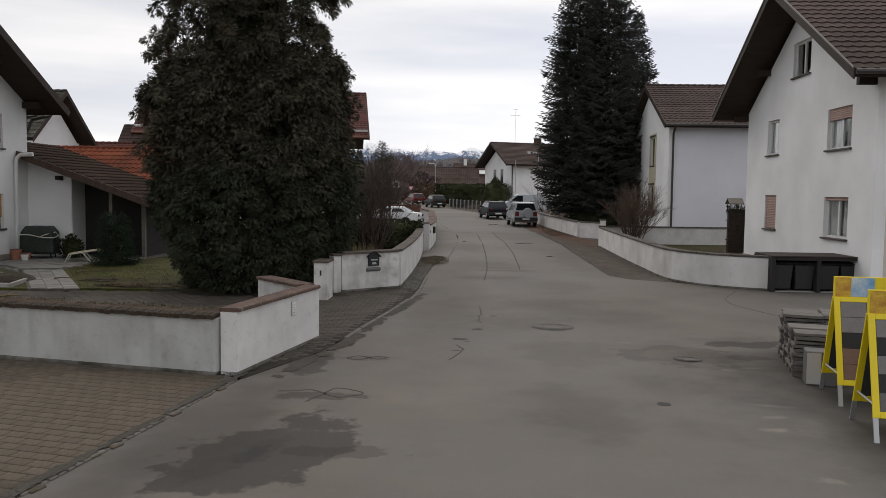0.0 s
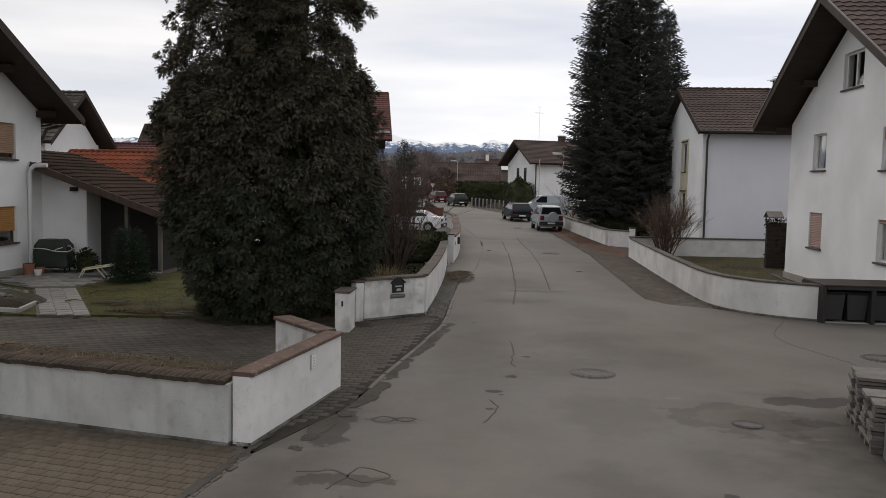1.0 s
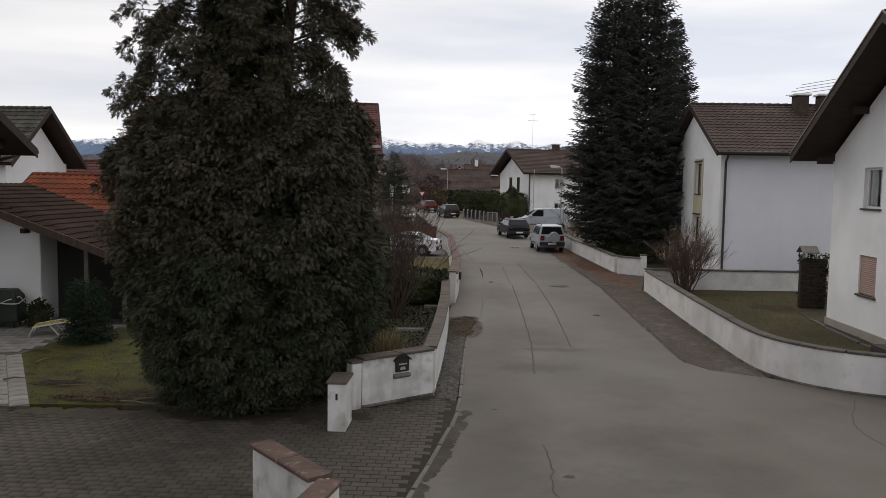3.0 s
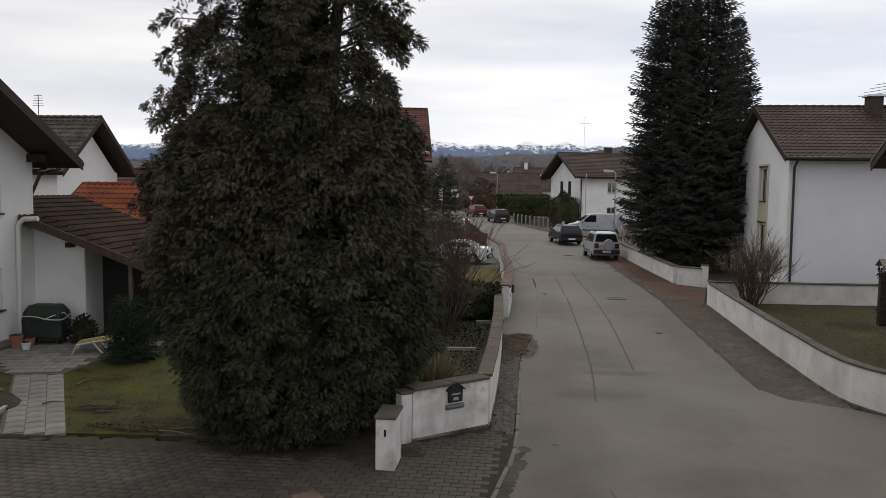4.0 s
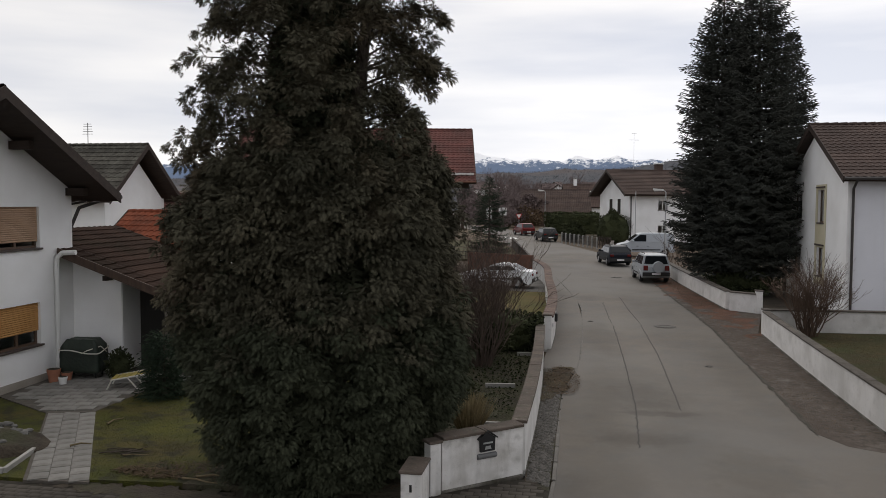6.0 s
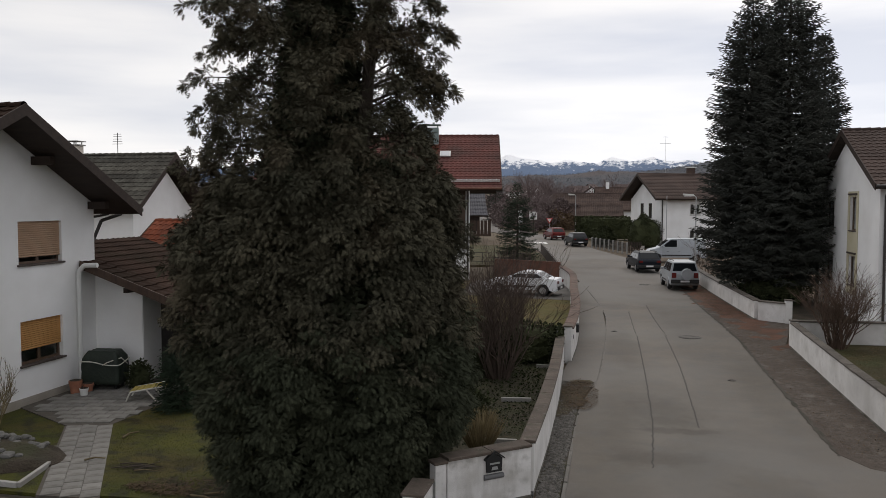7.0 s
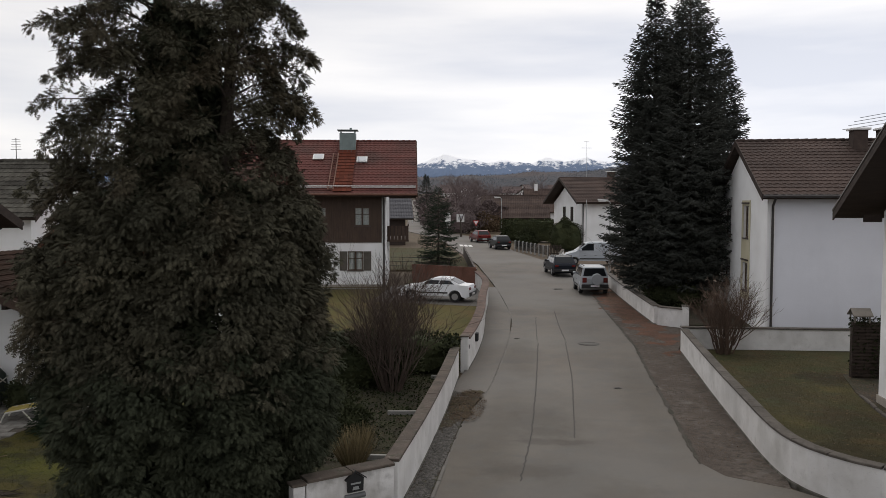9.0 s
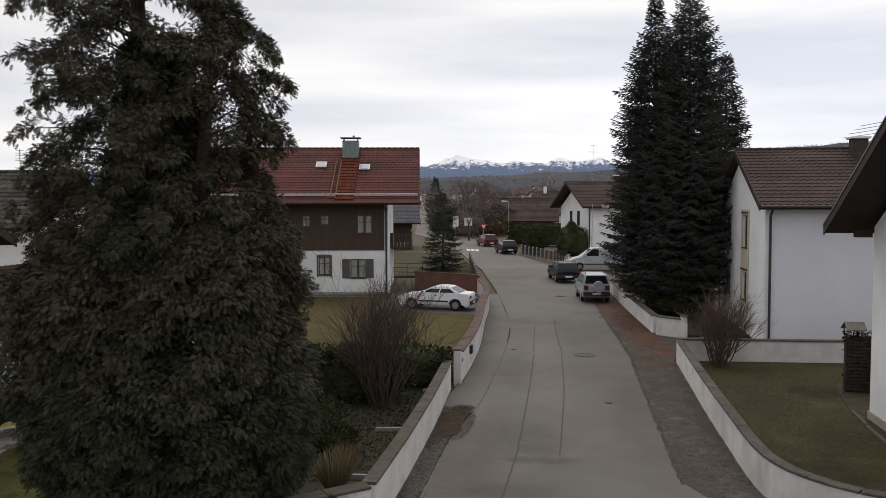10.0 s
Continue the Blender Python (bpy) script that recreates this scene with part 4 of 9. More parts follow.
bed_faces = [(k * 17 + m, (k + 1) * 17 + m, (k + 1) * 17 + m + 1, k * 17 + m + 1) for k in range(60) for m in range(16)]
tagged(sheet("raised_bed", bed_verts, bed_faces, BED, smooth=True), "raised bed of brown soil and moss behind the low wall", "soil", "", "structure")
patch("lawn", [(-9.75, 18.9), (-6, 19.2), (-3.6, 19.6), (-2.2, 20.9), (-2.3, 33), (-7, 36), (-13, 36), (-13, 27), (-12.2, 25.4), (-12.3, 23)], 0.07, LAWN_DARK, 0.15, "mossy winter lawn under a conifer", "lawn")
patch("rock_bed", [(-22, 18.8), (-10.75, 18.8), (-13.3, 22.7), (-15.5, 24.2), (-22, 24.2)], 0.05, LAWN_DARK, 0.15, "mossy garden bed beside the path", "lawn")
patch("garden_soil", [(-6.5, 22.5), (-2.35, 21.2), (-2.3, 32.5), (-7.5, 33.5), (-7.2, 27)], 0.08, MOSS, 0.1, "mossy dark garden soil behind the street wall", "soil")
ragged("soil_bed", -5.5, 20.9, 1.7, 1.1, 0.0, SOIL, 0.085, "dark bare soil under the conifer", "soil", 0.06, 0.9, seed=23.0)
patch("soil_strip", [(-7.9, 18.98), (-6, 19.1), (-3.9, 19.3), (-3.7, 20.6), (-7.6, 20.6)], 0.083, SOIL, 0.1, "dark needle-covered soil beside the driveway", "soil")
for k, (x, y, rx, ry) in enumerate(((-8.3, 18.62, 1.7, 0.28), (-5.6, 18.75, 1.6, 0.34), (-4.2, 19.0, 0.9, 0.3))):
    ragged("needle_dirt", x, y, rx, ry, -0.02, SOIL, 0.0225 + 0.004 * (k % 2), "dark needle dirt spilling over the driveway edge", "dirt", 0.03, 2.6, seed=50.0 + k)
patch("yard", [(-15.6, 23.9), (-13.3, 22.7), (-12.3, 23), (-12.2, 25.4), (-11.2, 27), (-11, 33), (-15.6, 33)], 0.075, JOINT, 0.15, "paved yard in front of the shed", "yard")
patch("far_lawn", [(-2.3, 33.9), (-2.2, 39.6), (-2.55, 44.6), (-2.9, 49.2), (-9.2, 50.2), (-9.8, 57.5), (-30, 55), (-30, 37), (-8, 36)], 0.1, LAWN_PALE, 0.2, "yellowish winter lawn in front of the chalet house", "lawn")
patch("parking_yard", [(-2.9, 48.6), (-3.05, 53), (-4.0, 57.8), (-8.6, 58.6), (-9.6, 57.0), (-9.2, 49.9)], 0.11, ASPHALT_OLD, 0.2, "grey paved parking place beside the house", "driveway")
patch("verge_lawn", [(-4.2, 58.6), (-9, 59.2), (-9.6, 68.5), (-19, 67), (-22, 92), (-10.4, 92), (-5.9, 74)], 0.06, LAWN, 0.15, "grass strip beside the far street", "lawn")
patch("side_garden", [(6.0, 23.2), (7.9, 21.7), (10.0, 21.7), (10.0, 30.1), (11.3, 30.1), (14, 30.1), (14, 38.2), (5.95, 37.7), (5.8, 29), (5.8, 25)], 0.13, LAWN, 0.3, "yellow-green lawn inside the curved wall", "lawn")
patch("fir_garden", [(7.0, 43.8), (5.9, 44.5), (4.75, 58.5), (4.3, 64), (9.8, 64), (9.8, 43.8)], 0.12, SOIL, 0.2, "dark needle-covered garden soil below the spruces", "soil")
patch("entry_path", [(5.9, 38.2), (9.8, 38.2), (9.8, 43.6), (7.0, 43.4)], 0.06, ASPHALT_OLD, 0.15, "grey entry path beside the pale house", "path")

patch("path_bed", [(-10.85, 18.7), (-9.6, 18.8), (-12.2, 23.1), (-13.4, 22.8)], 0.062, JOINT, 0.2, "sandy bed of the garden path", "path")
patch("shelter_floor", [(7.85, 21.3), (10.0, 21.3), (10.0, 22.75), (7.85, 22.75)], 0.015, CONCRETE, 0.2, "concrete floor of the bin shelter", "floor")

def seam(pts, width, name="tar_seam", mat=None):
    bm = bmesh.new()
    line = curve_points(pts, 0.06 if width > 0.03 else 0.05)
    line = [Vector((p.x + 0.012 * noise.noise((p.y * 1.2, p.x, width * 90)) + (0.0 if width > 0.03 else 0.05 * noise.noise((p.y * 6, p.x * 6, 1))) + (0.014 * noise.noise((p.y * 2.6, p.x, 4)) if width > 0.03 else 0.0) + rng.uniform(-0.006, 0.006), p.y)) for p in line]
    sweep(bm, line, [(-width / 2, -0.03), (-width / 2, 0.004), (width / 2, 0.004), (width / 2, -0.03)])
    return whole(name, bm, mat or TAR, "dark tarred crack along the street", "crack", "tarred cracks", "structure")


seam([(0.96, 48.3), (1.2, 43), (1.4, 39.8)], 0.026)
seam([(1.42, 39.3), (1.47, 35.8), (1.52, 32.2), (1.45, 26.0)], 0.026)
seam([(0.05, 46), (0.25, 39.5)], 0.02)
seam([(0.3, 38.8), (0.37, 32.2), (0.38, 26.6), (0.24, 22.8)], 0.028)
seam([(0.07, 17.7), (0.13, 16.6), (0.06, 15.9), (0.1, 15.4)], 0.018)
seam([(-0.3, 13.1), (-0.19, 12.7), (-0.26, 12.3), (-0.38, 11.9)], 0.018)
seam([(6.9, 21.3), (6.0, 19.0), (6.6, 16.5)], 0.009)
seam([(-1.92, 11.88), (-1.78, 12.03), (-1.62, 11.92), (-1.7, 11.78), (-1.85, 11.77), (-1.93, 11.86)], 0.034)
seam([(-1.62, 11.9), (-1.5, 12.01), (-1.33, 11.96), (-1.45, 11.82), (-1.6, 11.88)], 0.032)
seam([(-2.45, 9.77), (-2.25, 9.8), (-2.05, 9.87), (-1.88, 9.7), (-1.67, 9.52)], 0.03)
seam([(-2.01, 9.3), (-1.88, 9.66), (-1.75, 9.98), (-1.42, 9.8), (-1.5, 9.6), (-1.67, 9.52)], 0.02)
for k, (x, y, r) in enumerate(((0.0, 14.64, 0.13), (-0.24, 13.62, 0.1), (-0.11, 13.42, 0.07), (-0.28, 12.6, 0.07), (0.36, 16.28, 0.09), (2.3, 9.6, 0.1), (-0.73, 19.75, 0.07))):
    ragged("pothole_fill", x, y, r, r * 0.72, 0.2, TAR, 0.003, "small dark mended hole in the asphalt", "road patch", 0.02, 6.0, seed=k * 2.7)


def cover_plate(x, y, r):
    t = thing("manhole_cover", pose(x, y, gz(y)), "round cast iron manhole cover set in the asphalt", "manhole cover")
    bm = bmesh.new()
    tube(bm, (0, 0, -0.05), (0, 0, 0.004), r * 1.22, r * 1.22, 40)
    part("ring", bm, TAR, t)
    if r > 0.25:
        bm = bmesh.new()
        box(bm, -0.036, -0.024, -0.03, 0.036, 0.024, 0.008, bevel=0.008)
        cobble = finish("cobble", bm, KERB)
        for k in range(26):
            a = k * math.tau / 26
            ob = link("cobble", cobble, t)
            ob.matrix_basis = pose(1.13 * r * math.cos(a), 1.13 * r * math.sin(a), rng.uniform(-0.003, 0.001), 0, 0, math.degrees(a) + 90 + rng.uniform(-5, 5))
    bm = bmesh.new()
    tube(bm, (0, 0, -0.05), (0, 0, 0.009), r, r, 40)
    for q0, q1 in ((0.62, 0.7), (0.86, 0.92)):
        loop = [[bm.verts.new((q * r * math.cos(k * math.tau / 32), q * r * math.sin(k * math.tau / 32), z)) for k in range(32)] for q, z in ((q0, 0.008), (q0, 0.014), (q1, 0.014), (q1, 0.008))]
        for a, b in zip(loop, loop[1:]):
            for k in range(32):
                bm.faces.new((a[k], a[(k + 1) % 32], b[(k + 1) % 32], b[k]))
    part("lid", bm, CAST, t)
    bm = bmesh.new()
    ring = [[bm.verts.new((q * r * math.cos(k * math.tau / 40), q * r * math.sin(k * math.tau / 40), z)) for k in range(40)] for q, z in ((1.0, 0.0), (1.0, 0.011), (1.06, 0.011), (1.06, 0.0))]
    for a, b in zip(ring, ring[1:] + ring[:1]):
        for k in range(40):
            bm.faces.new((a[k], a[(k + 1) % 40], b[(k + 1) % 40], b[k]))
    part("frame", bm, IRON, t)


for x, y, r in ((1.48, 15.1, 0.33), (2.34, 39.0, 0.36), (3.3, 12.3, 0.18), (7.4, 17.2, 0.33), (2.9, 31.4, 0.1), (-0.6, 39.8, 0.1), (1.2, 58, 0.3)):
    cover_plate(x, y, r)

# ---- garden walls ----


def garden_wall(name, pts, height, thick, label, coping=COPING, over=0.05, foot=True, step=0.6, smooth_line=True, slab_len=0.75, coping_name="coping_slab", mat=None):
    w = thing(name, None, label, "garden wall", "", "structure")
    line = curve_points(pts, step) if smooth_line else [Vector(p) for p in pts]
    bm = bmesh.new()
    h = thick / 2
    sweep(bm, line, [(-h, -0.15), (-h, height - 0.06), (h, height - 0.06), (h, -0.15)])
    part("wall_body", bm, mat or GARDEN_WALL, w)
    if foot:
        bm = bmesh.new()
        f = h + 0.015
        sweep(bm, line, [(-f, -0.15), (-f, 0.03), (-f + 0.012, 0.055), (f - 0.012, 0.055), (f, 0.03), (f, -0.15)])
        part("wall_foot", bm, WALL_FOOT, w)
    if coping is None:
        return w
    # coping in lengths with open joints
    total, acc, cur = 0.0, 0.0, [line[0]]
    runs = []
    for a, b in zip(line, line[1:]):
        cur.append(b)
        acc += (b - a).length
        if acc >= slab_len:
            runs.append(cur)
            cur, acc = [b], 0.0
    if len(cur) > 1:
        runs.append(cur)
    c = h + over
    for run in runs:
        bm = bmesh.new()
        d0 = (run[1] - run[0]).normalized() * 0.006
        d1 = (run[-1] - run[-2]).normalized() * 0.006
        dz = rng.uniform(-0.004, 0.004)
        sweep(bm, [run[0] + d0] + run[1:-1] + [run[-1] - d1], [(-c, height - 0.055 + dz), (-c, height - 0.012 + dz), (-c + 0.02, height + dz), (c - 0.02, height + dz), (c, height - 0.012 + dz), (c, height - 0.055 + dz)])
        part(coping_name, bm, coping, w)
    return w


def fine_line(a, b, step):
    n = max(1, int((Vector(b) - Vector(a)).length / step))
    return [tuple(Vector(a).lerp(Vector(b), k / n)) for k in range(n + 1)]


low_wall = garden_wall("garden_wall_1", fine_line((-14, 13.02), (-3.462, 10.6), 0.75), 0.84, 0.24, "long low white rendered garden wall with brown roof-tile coping", None, 0.02, smooth_line=False, mat=GARDEN_WALL_GREY)
bm = bmesh.new()
rings = []
for y, r, z in ((-0.16, 0.043, -0.02), (0.02, 0.042, 0.004), (0.2, 0.04, -0.012)):
    rings.append([bm.verts.new((r * math.cos(math.pi * q / 6), y, z + 0.55 * r * math.sin(math.pi * q / 6))) for q in range(7)] + [bm.verts.new((-r, y, z - 0.035)), bm.verts.new((r, y, z - 0.035))])
for a, b in zip(rings, rings[1:]):
    for q in range(9):
        bm.faces.new((a[q], a[(q + 1) % 9], b[(q + 1) % 9], b[q]))
bm.faces.new(rings[0][::-1])
bm.faces.new(rings[-1])
ridge_tile = finish("coping_tile", bm, COPING_TILE)
for k in range(126):
    p = Vector((-3.54, 10.618)).lerp(Vector((-14, 13.02)), k / 126)
    ob = link("coping_tile", ridge_tile, low_wall)
    ob.matrix_basis = pose(p.x, p.y, gz(p.y) + 0.83 + rng.uniform(-0.006, 0.006), rng.uniform(-2, 2), rng.uniform(-3, 3), -12.9 + rng.uniform(-3, 3))
garden_wall("garden_wall_2", fine_line((-3.33, 10.52), (-2.79, 13.42), 0.7), 0.93, 0.24, "white rendered garden wall with red-brown coping slabs", COPING_RED, 0.03, smooth_line=False)
garden_wall("garden_wall_3", fine_line((-2.92, 13.52), (-3.98, 14.72), 0.7), 0.93, 0.24, "short white wall return with red-brown coping slabs", COPING_RED, 0.05, smooth_line=False, foot=False, mat=GARDEN_WALL_DIRTY)
garden_wall("garden_wall_4", fine_line((-3.42, 19.66), (-2.1, 20.78), 0.8), 1.0, 0.26, "stained white wall carrying a letter box, brown coping", COPING, 0.05, smooth_line=False, mat=GARDEN_WALL_DIRTY)
garden_wall("garden_wall_5", [(-2.1, 20.86), (-2.08, 24), (-2.14, 28), (-2.3, 32.3)], 1.0, 0.24, "long white garden wall along the street with brown coping", COPING, 0.03)
garden_wall("garden_wall_6", [(-2.12, 33.5), (-2.1, 36.5), (-2.22, 40.5), (-2.6, 46), (-3.05, 53), (-4.0, 57.9)], 1.12, 0.3, "white garden wall curving along the street with red-brown coping", COPING_RED, 0.05, step=1.0)
garden_wall("garden_wall_7", [(8.0, 21.52), (7.0, 21.98), (6.3, 22.65), (5.9, 23.5), (5.75, 24.8), (5.74, 27.5), (5.76, 31), (5.88, 37.6)], 0.93, 0.22, "curved white garden wall with grey-brown coping", COPING_GREY, 0.025, step=0.4)
garden_wall("garden_wall_8", fine_line((6.05, 37.9), (14.5, 38.4), 1.0), 0.97, 0.22, "low pale garden wall with dark coping", COPING_GREY, 0.05, smooth_line=False)
garden_wall("garden_wall_9", fine_line((6.8, 43.6), (5.78, 44.3), 0.7), 0.9, 0.24, "short white wall beside an entry", COPING_GREY, 0.05, smooth_line=False, foot=False)
garden_wall("garden_wall_10", [(5.7, 44.42), (5.25, 50), (4.68, 58), (4.3, 63.5)], 0.9, 0.24, "white garden wall below the spruces with grey coping", COPING_GREY, 0.05, step=1.0)

def pier(x0, y0, x1, y1, h, label, turn=0.0, cap=COPING, mat=GARDEN_WALL):
    t = thing("gate_pier", pose((x0 + x1) / 2, (y0 + y1) / 2, gz(y0), 0, 0, turn), label, "pier", "white piers")
    w, d = (x1 - x0) / 2, (y1 - y0) / 2
    bm = bmesh.new()
    box(bm, -w, -d, -0.1, w, d, h - 0.05, bevel=0.012)
    part("shaft", bm, mat, t)
    bm = bmesh.new()
    box(bm, -w - 0.025, -d - 0.025, h - 0.05, w + 0.025, d + 0.025, h, bevel=0.01)
    part("cap", bm, cap, t)
    return t


pier(-3.6, 19.4, -3.38, 19.62, 0.97, "slim white rendered pilaster beside a gate", 40, mat=GARDEN_WALL_DIRTY)
p7 = pier(-3.72, 18.02, -3.4, 18.72, 0.92, "stained white rendered gate pier with brown cap", mat=GARDEN_WALL_DIRTY)
bm = bmesh.new()
box(bm, -0.02, -0.356, 0.58, 0.02, -0.34, 0.7, bevel=0.005)
part("bell_plate", bm, IRON, p7)
pier(-2.24, 33.28, -1.98, 33.62, 1.2, "white rendered pier at the end of a wall")
pier(6.72, 43.4, 7.0, 43.7, 1.05, "white rendered pier beside an entry", 0, COPING_GREY)
pier(5.8, 37.7, 6.06, 38.0, 0.98, "white pier where two garden walls meet", 0, COPING_GREY)

# ---- houses ----
VERGE = plain("verge_metal", (0.17, 0.155, 0.145), 0.55)



def chimney(parent, x, y, z0, z1, w, mat, cap=True, name="chimney"):
    bm = bmesh.new()
    box(bm, x - w / 2, y - w / 2, z0, x + w / 2, y + w / 2, z1, bevel=0.01)
    c = part(name, bm, mat, parent)
    if cap == "slab":
        bm = bmesh.new()
        box(bm, x - w / 2 - 0.1, y - w / 2 - 0.1, z1, x + w / 2 + 0.1, y + w / 2 + 0.1, z1 + 0.1, bevel=0.012)
        part("chimney_cap", bm, FRAME_WHITE, c, "white cap slab")
    elif cap:
        bm = bmesh.new()
        box(bm, x - w / 2 - 0.08, y - w / 2 - 0.08, z1, x + w / 2 + 0.08, y + w / 2 + 0.08, z1 + 0.07, bevel=0.01)
        for sx in (-1, 1):
            for sy in (-1, 1):
                box(bm, x + sx * w * 0.4 - 0.02, y + sy * w * 0.4 - 0.02, z1 + 0.07, x + sx * w * 0.4 + 0.02, y + sy * w * 0.4 + 0.02, z1 + 0.22)
        box(bm, x - w / 2 - 0.1, y - w / 2 - 0.1, z1 + 0.22, x + w / 2 + 0.1, y + w / 2 + 0.1, z1 + 0.26)
        part("chimney_cap", bm, CONCRETE, c)
    return c


def gable_outline(width, ridge_at, low, eave, ridge):
    return [(0, low), (width, low), (width, eave), (ridge_at, ridge), (0, eave)]


# the white gabled house by the junction: its gable looks at the street
h = thing("house", pose(0, 0, 0), "tall white rendered house with dark brown tiled roof and deep eaves", "house", "white houses of the street")
o, u = (10.0, 30.1, 0.0), (0, -1)
W = 9.6
holes = [(4.02, 6.33, 5.35, 7.4), (2.02, 3.98, 3.05, 5.15), (6.72, 3.9, 8.2, 5.05), (2.0, 1.48, 3.02, 2.62), (6.72, 1.42, 8.2, 2.57)]
panel(h, "gable_wall", o, u, gable_outline(W, 4.75, -0.1, 5.62, 8.52), holes, 0.3, STUCCO)
window(h, o, u, holes[0], bars=1, curtain=False)
window(h, o, u, holes[1], bars=0, curtain=True)
window(h, o, u, holes[2], bars=1, shutter=0.27, shutter_mat=SHUTTER_ROSE, curtain=True)
window(h, o, u, holes[3], bars=0, shutter=0.97, shutter_mat=SHUTTER_ROSE)
window(h, o, u, holes[4], bars=1, shutter=0.1, shutter_mat=SHUTTER_ROSE, curtain=True)
panel(h, "side_wall", (10.3, 20.5, 0), (1, 0), [(0, -0.1), (10.7, -0.1), (10.7, 5.6), (0, 5.6)], [(0.9, 0.0, 1.9, 2.1)], 0.3, STUCCO_BEIGE, "beige rendered side wall")
panel(h, "side_wall", (20.0, 30.1, 0), (-1, 0), [(0, -0.1), (9.7, -0.1), (9.7, 5.6), (0, 5.6)], [], 0.3, STUCCO)
panel(h, "gable_wall", (21.0, 20.8, 0), (0, 1), gable_outline(9.0, 4.5, -0.1, 5.6, 8.4), [], 0.3, STUCCO)
bm = bmesh.new()
box(bm, 10.9 + 0.3, 20.55, 0.0, 12.2, 20.62, 2.1)
part("door", bm, WOOD_RED, h, "red-brown house door")
gable_roof(h, 8.92, 21.6, 19.5, 30.85, 25.25, 5.56, 8.92, TILE_BROWN, gutter=PIPE_DARK, wide=0.3, long=0.36, trim=VERGE)
for y, z in ((22.6, 7.0), (28.1, 7.0), (30.3, 5.62), (20.7, 5.7)):
    bm = bmesh.new()
    box(bm, 9.55, y - 0.08, z - 0.3, 10.0, y + 0.08, z - 0.1)
    part("purlin", bm, WOOD_DARK, h)
bm = bmesh.new()
box(bm, 9.96, 21.7, -0.1, 9.995, 30.14, 0.46)
part("plinth", bm, PLINTH, h)
# cross gable on the side towards the junction
bm = bmesh.new()
slab(bm, (10.9, 18.7, 6.0), (10.9, 24.0, 6.0), (13.0, 18.7, 7.5), 0.14)
slab(bm, (15.1, 18.7, 6.0), (15.1, 24.0, 6.0), (13.0, 18.7, 7.5), 0.14)
cg = part("cross_gable", bm, WOOD_DARK, h)
tiles(cg, (10.9, 24.0, 6.0), (10.9, 18.7, 6.0), (13.0, 24.0, 7.5), TILE_BROWN)
tiles(cg, (15.1, 18.7, 6.0), (15.1, 24.0, 6.0), (13.0, 18.7, 7.5), TILE_BROWN)
bm = bmesh.new()
prism(bm, [(11.2, 20.45, 5.5), (14.8, 20.45, 5.5), (14.8, 20.45, 6.05), (13.0, 20.45, 7.3), (11.2, 20.45, 6.05)], (0, 0.3, 0))
part("gable_panel", bm, STUCCO_BEIGE, h)

# bin shelter built against it
s = thing("bin_shelter", pose(9.05, 21.9, gz(21.9)), "low dark bin shelter with flat concrete roof beside the house", "bin shelter")
bm = bmesh.new()
box(bm, -1.22, -0.7, 0.92, 1.28, 0.75, 0.96, bevel=0.01)
part("roof_slab", bm, WOOD_DARK, s)
# Walls in near-black, with the dark of the shelter's inside in their colour.
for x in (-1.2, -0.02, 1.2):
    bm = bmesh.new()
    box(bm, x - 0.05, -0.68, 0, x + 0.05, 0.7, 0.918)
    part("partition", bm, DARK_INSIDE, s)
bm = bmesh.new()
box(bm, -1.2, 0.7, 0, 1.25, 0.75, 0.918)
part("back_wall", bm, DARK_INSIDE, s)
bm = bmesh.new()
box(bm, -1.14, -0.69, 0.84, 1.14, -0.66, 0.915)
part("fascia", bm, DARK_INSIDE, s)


def wheelie_bin(x, y, z, turn=0.0, h=0.98, group="bins in the shelter", label="dark grey plastic wheeled rubbish bin in the shelter"):
    b = thing("wheeled_bin", pose(x, y, z, 0, 0, turn), label, "bin", group)
    bm = bmesh.new()
    lo, hi = 0.22, 0.27
    vs = [bm.verts.new((sx * r, sy * r * 1.1, zz)) for zz, r in ((0.06, lo), (h - 0.12, hi)) for sx, sy in ((-1, -1), (1, -1), (1, 1), (-1, 1))]
    for f in ((3, 2, 1, 0), (4, 5, 6, 7), (0, 1, 5, 4), (1, 2, 6, 5), (2, 3, 7, 6), (3, 0, 4, 7)):
        bm.faces.new([vs[i] for i in f])
    bmesh.ops.bevel(bm, geom=bm.edges[:], offset=0.02, segments=1, affect="EDGES")
    part("body", bm, BLACK_PLASTIC, b)
    bm = bmesh.new()
    prism(bm, [(-0.29, -0.33, h - 0.11), (-0.29, 0.3, h - 0.11), (-0.29, 0.32, h - 0.02), (-0.29, -0.28, h - 0.07)], (0.58, 0, 0))
    part("lid", bm, BLACK_PLASTIC, b)
    bm = bmesh.new()
    tube(bm, (-0.26, 0.36, h - 0.1), (0.26, 0.36, h - 0.1), 0.018, 0.018, 8)
    part("handle", bm, BLACK_PLASTIC, b)
    for sx in (-1, 1):
        bm = bmesh.new()
        tube(bm, (sx * 0.2, 0.24, 0.1), (sx * 0.25, 0.24, 0.1), 0.1, 0.1, 14)
        part("wheel", bm, RUBBER, b)
    return b


for x in (8.15, 8.72, 9.35, 9.92):
    wheelie_bin(x, 21.65, gz(21.7), 0, 0.84)

# the pale grey house behind the spruces
h = thing("house", pose(0, 0, 0), "pale grey rendered house with brown tiled roof and dark downpipe", "house", "white houses of the street")
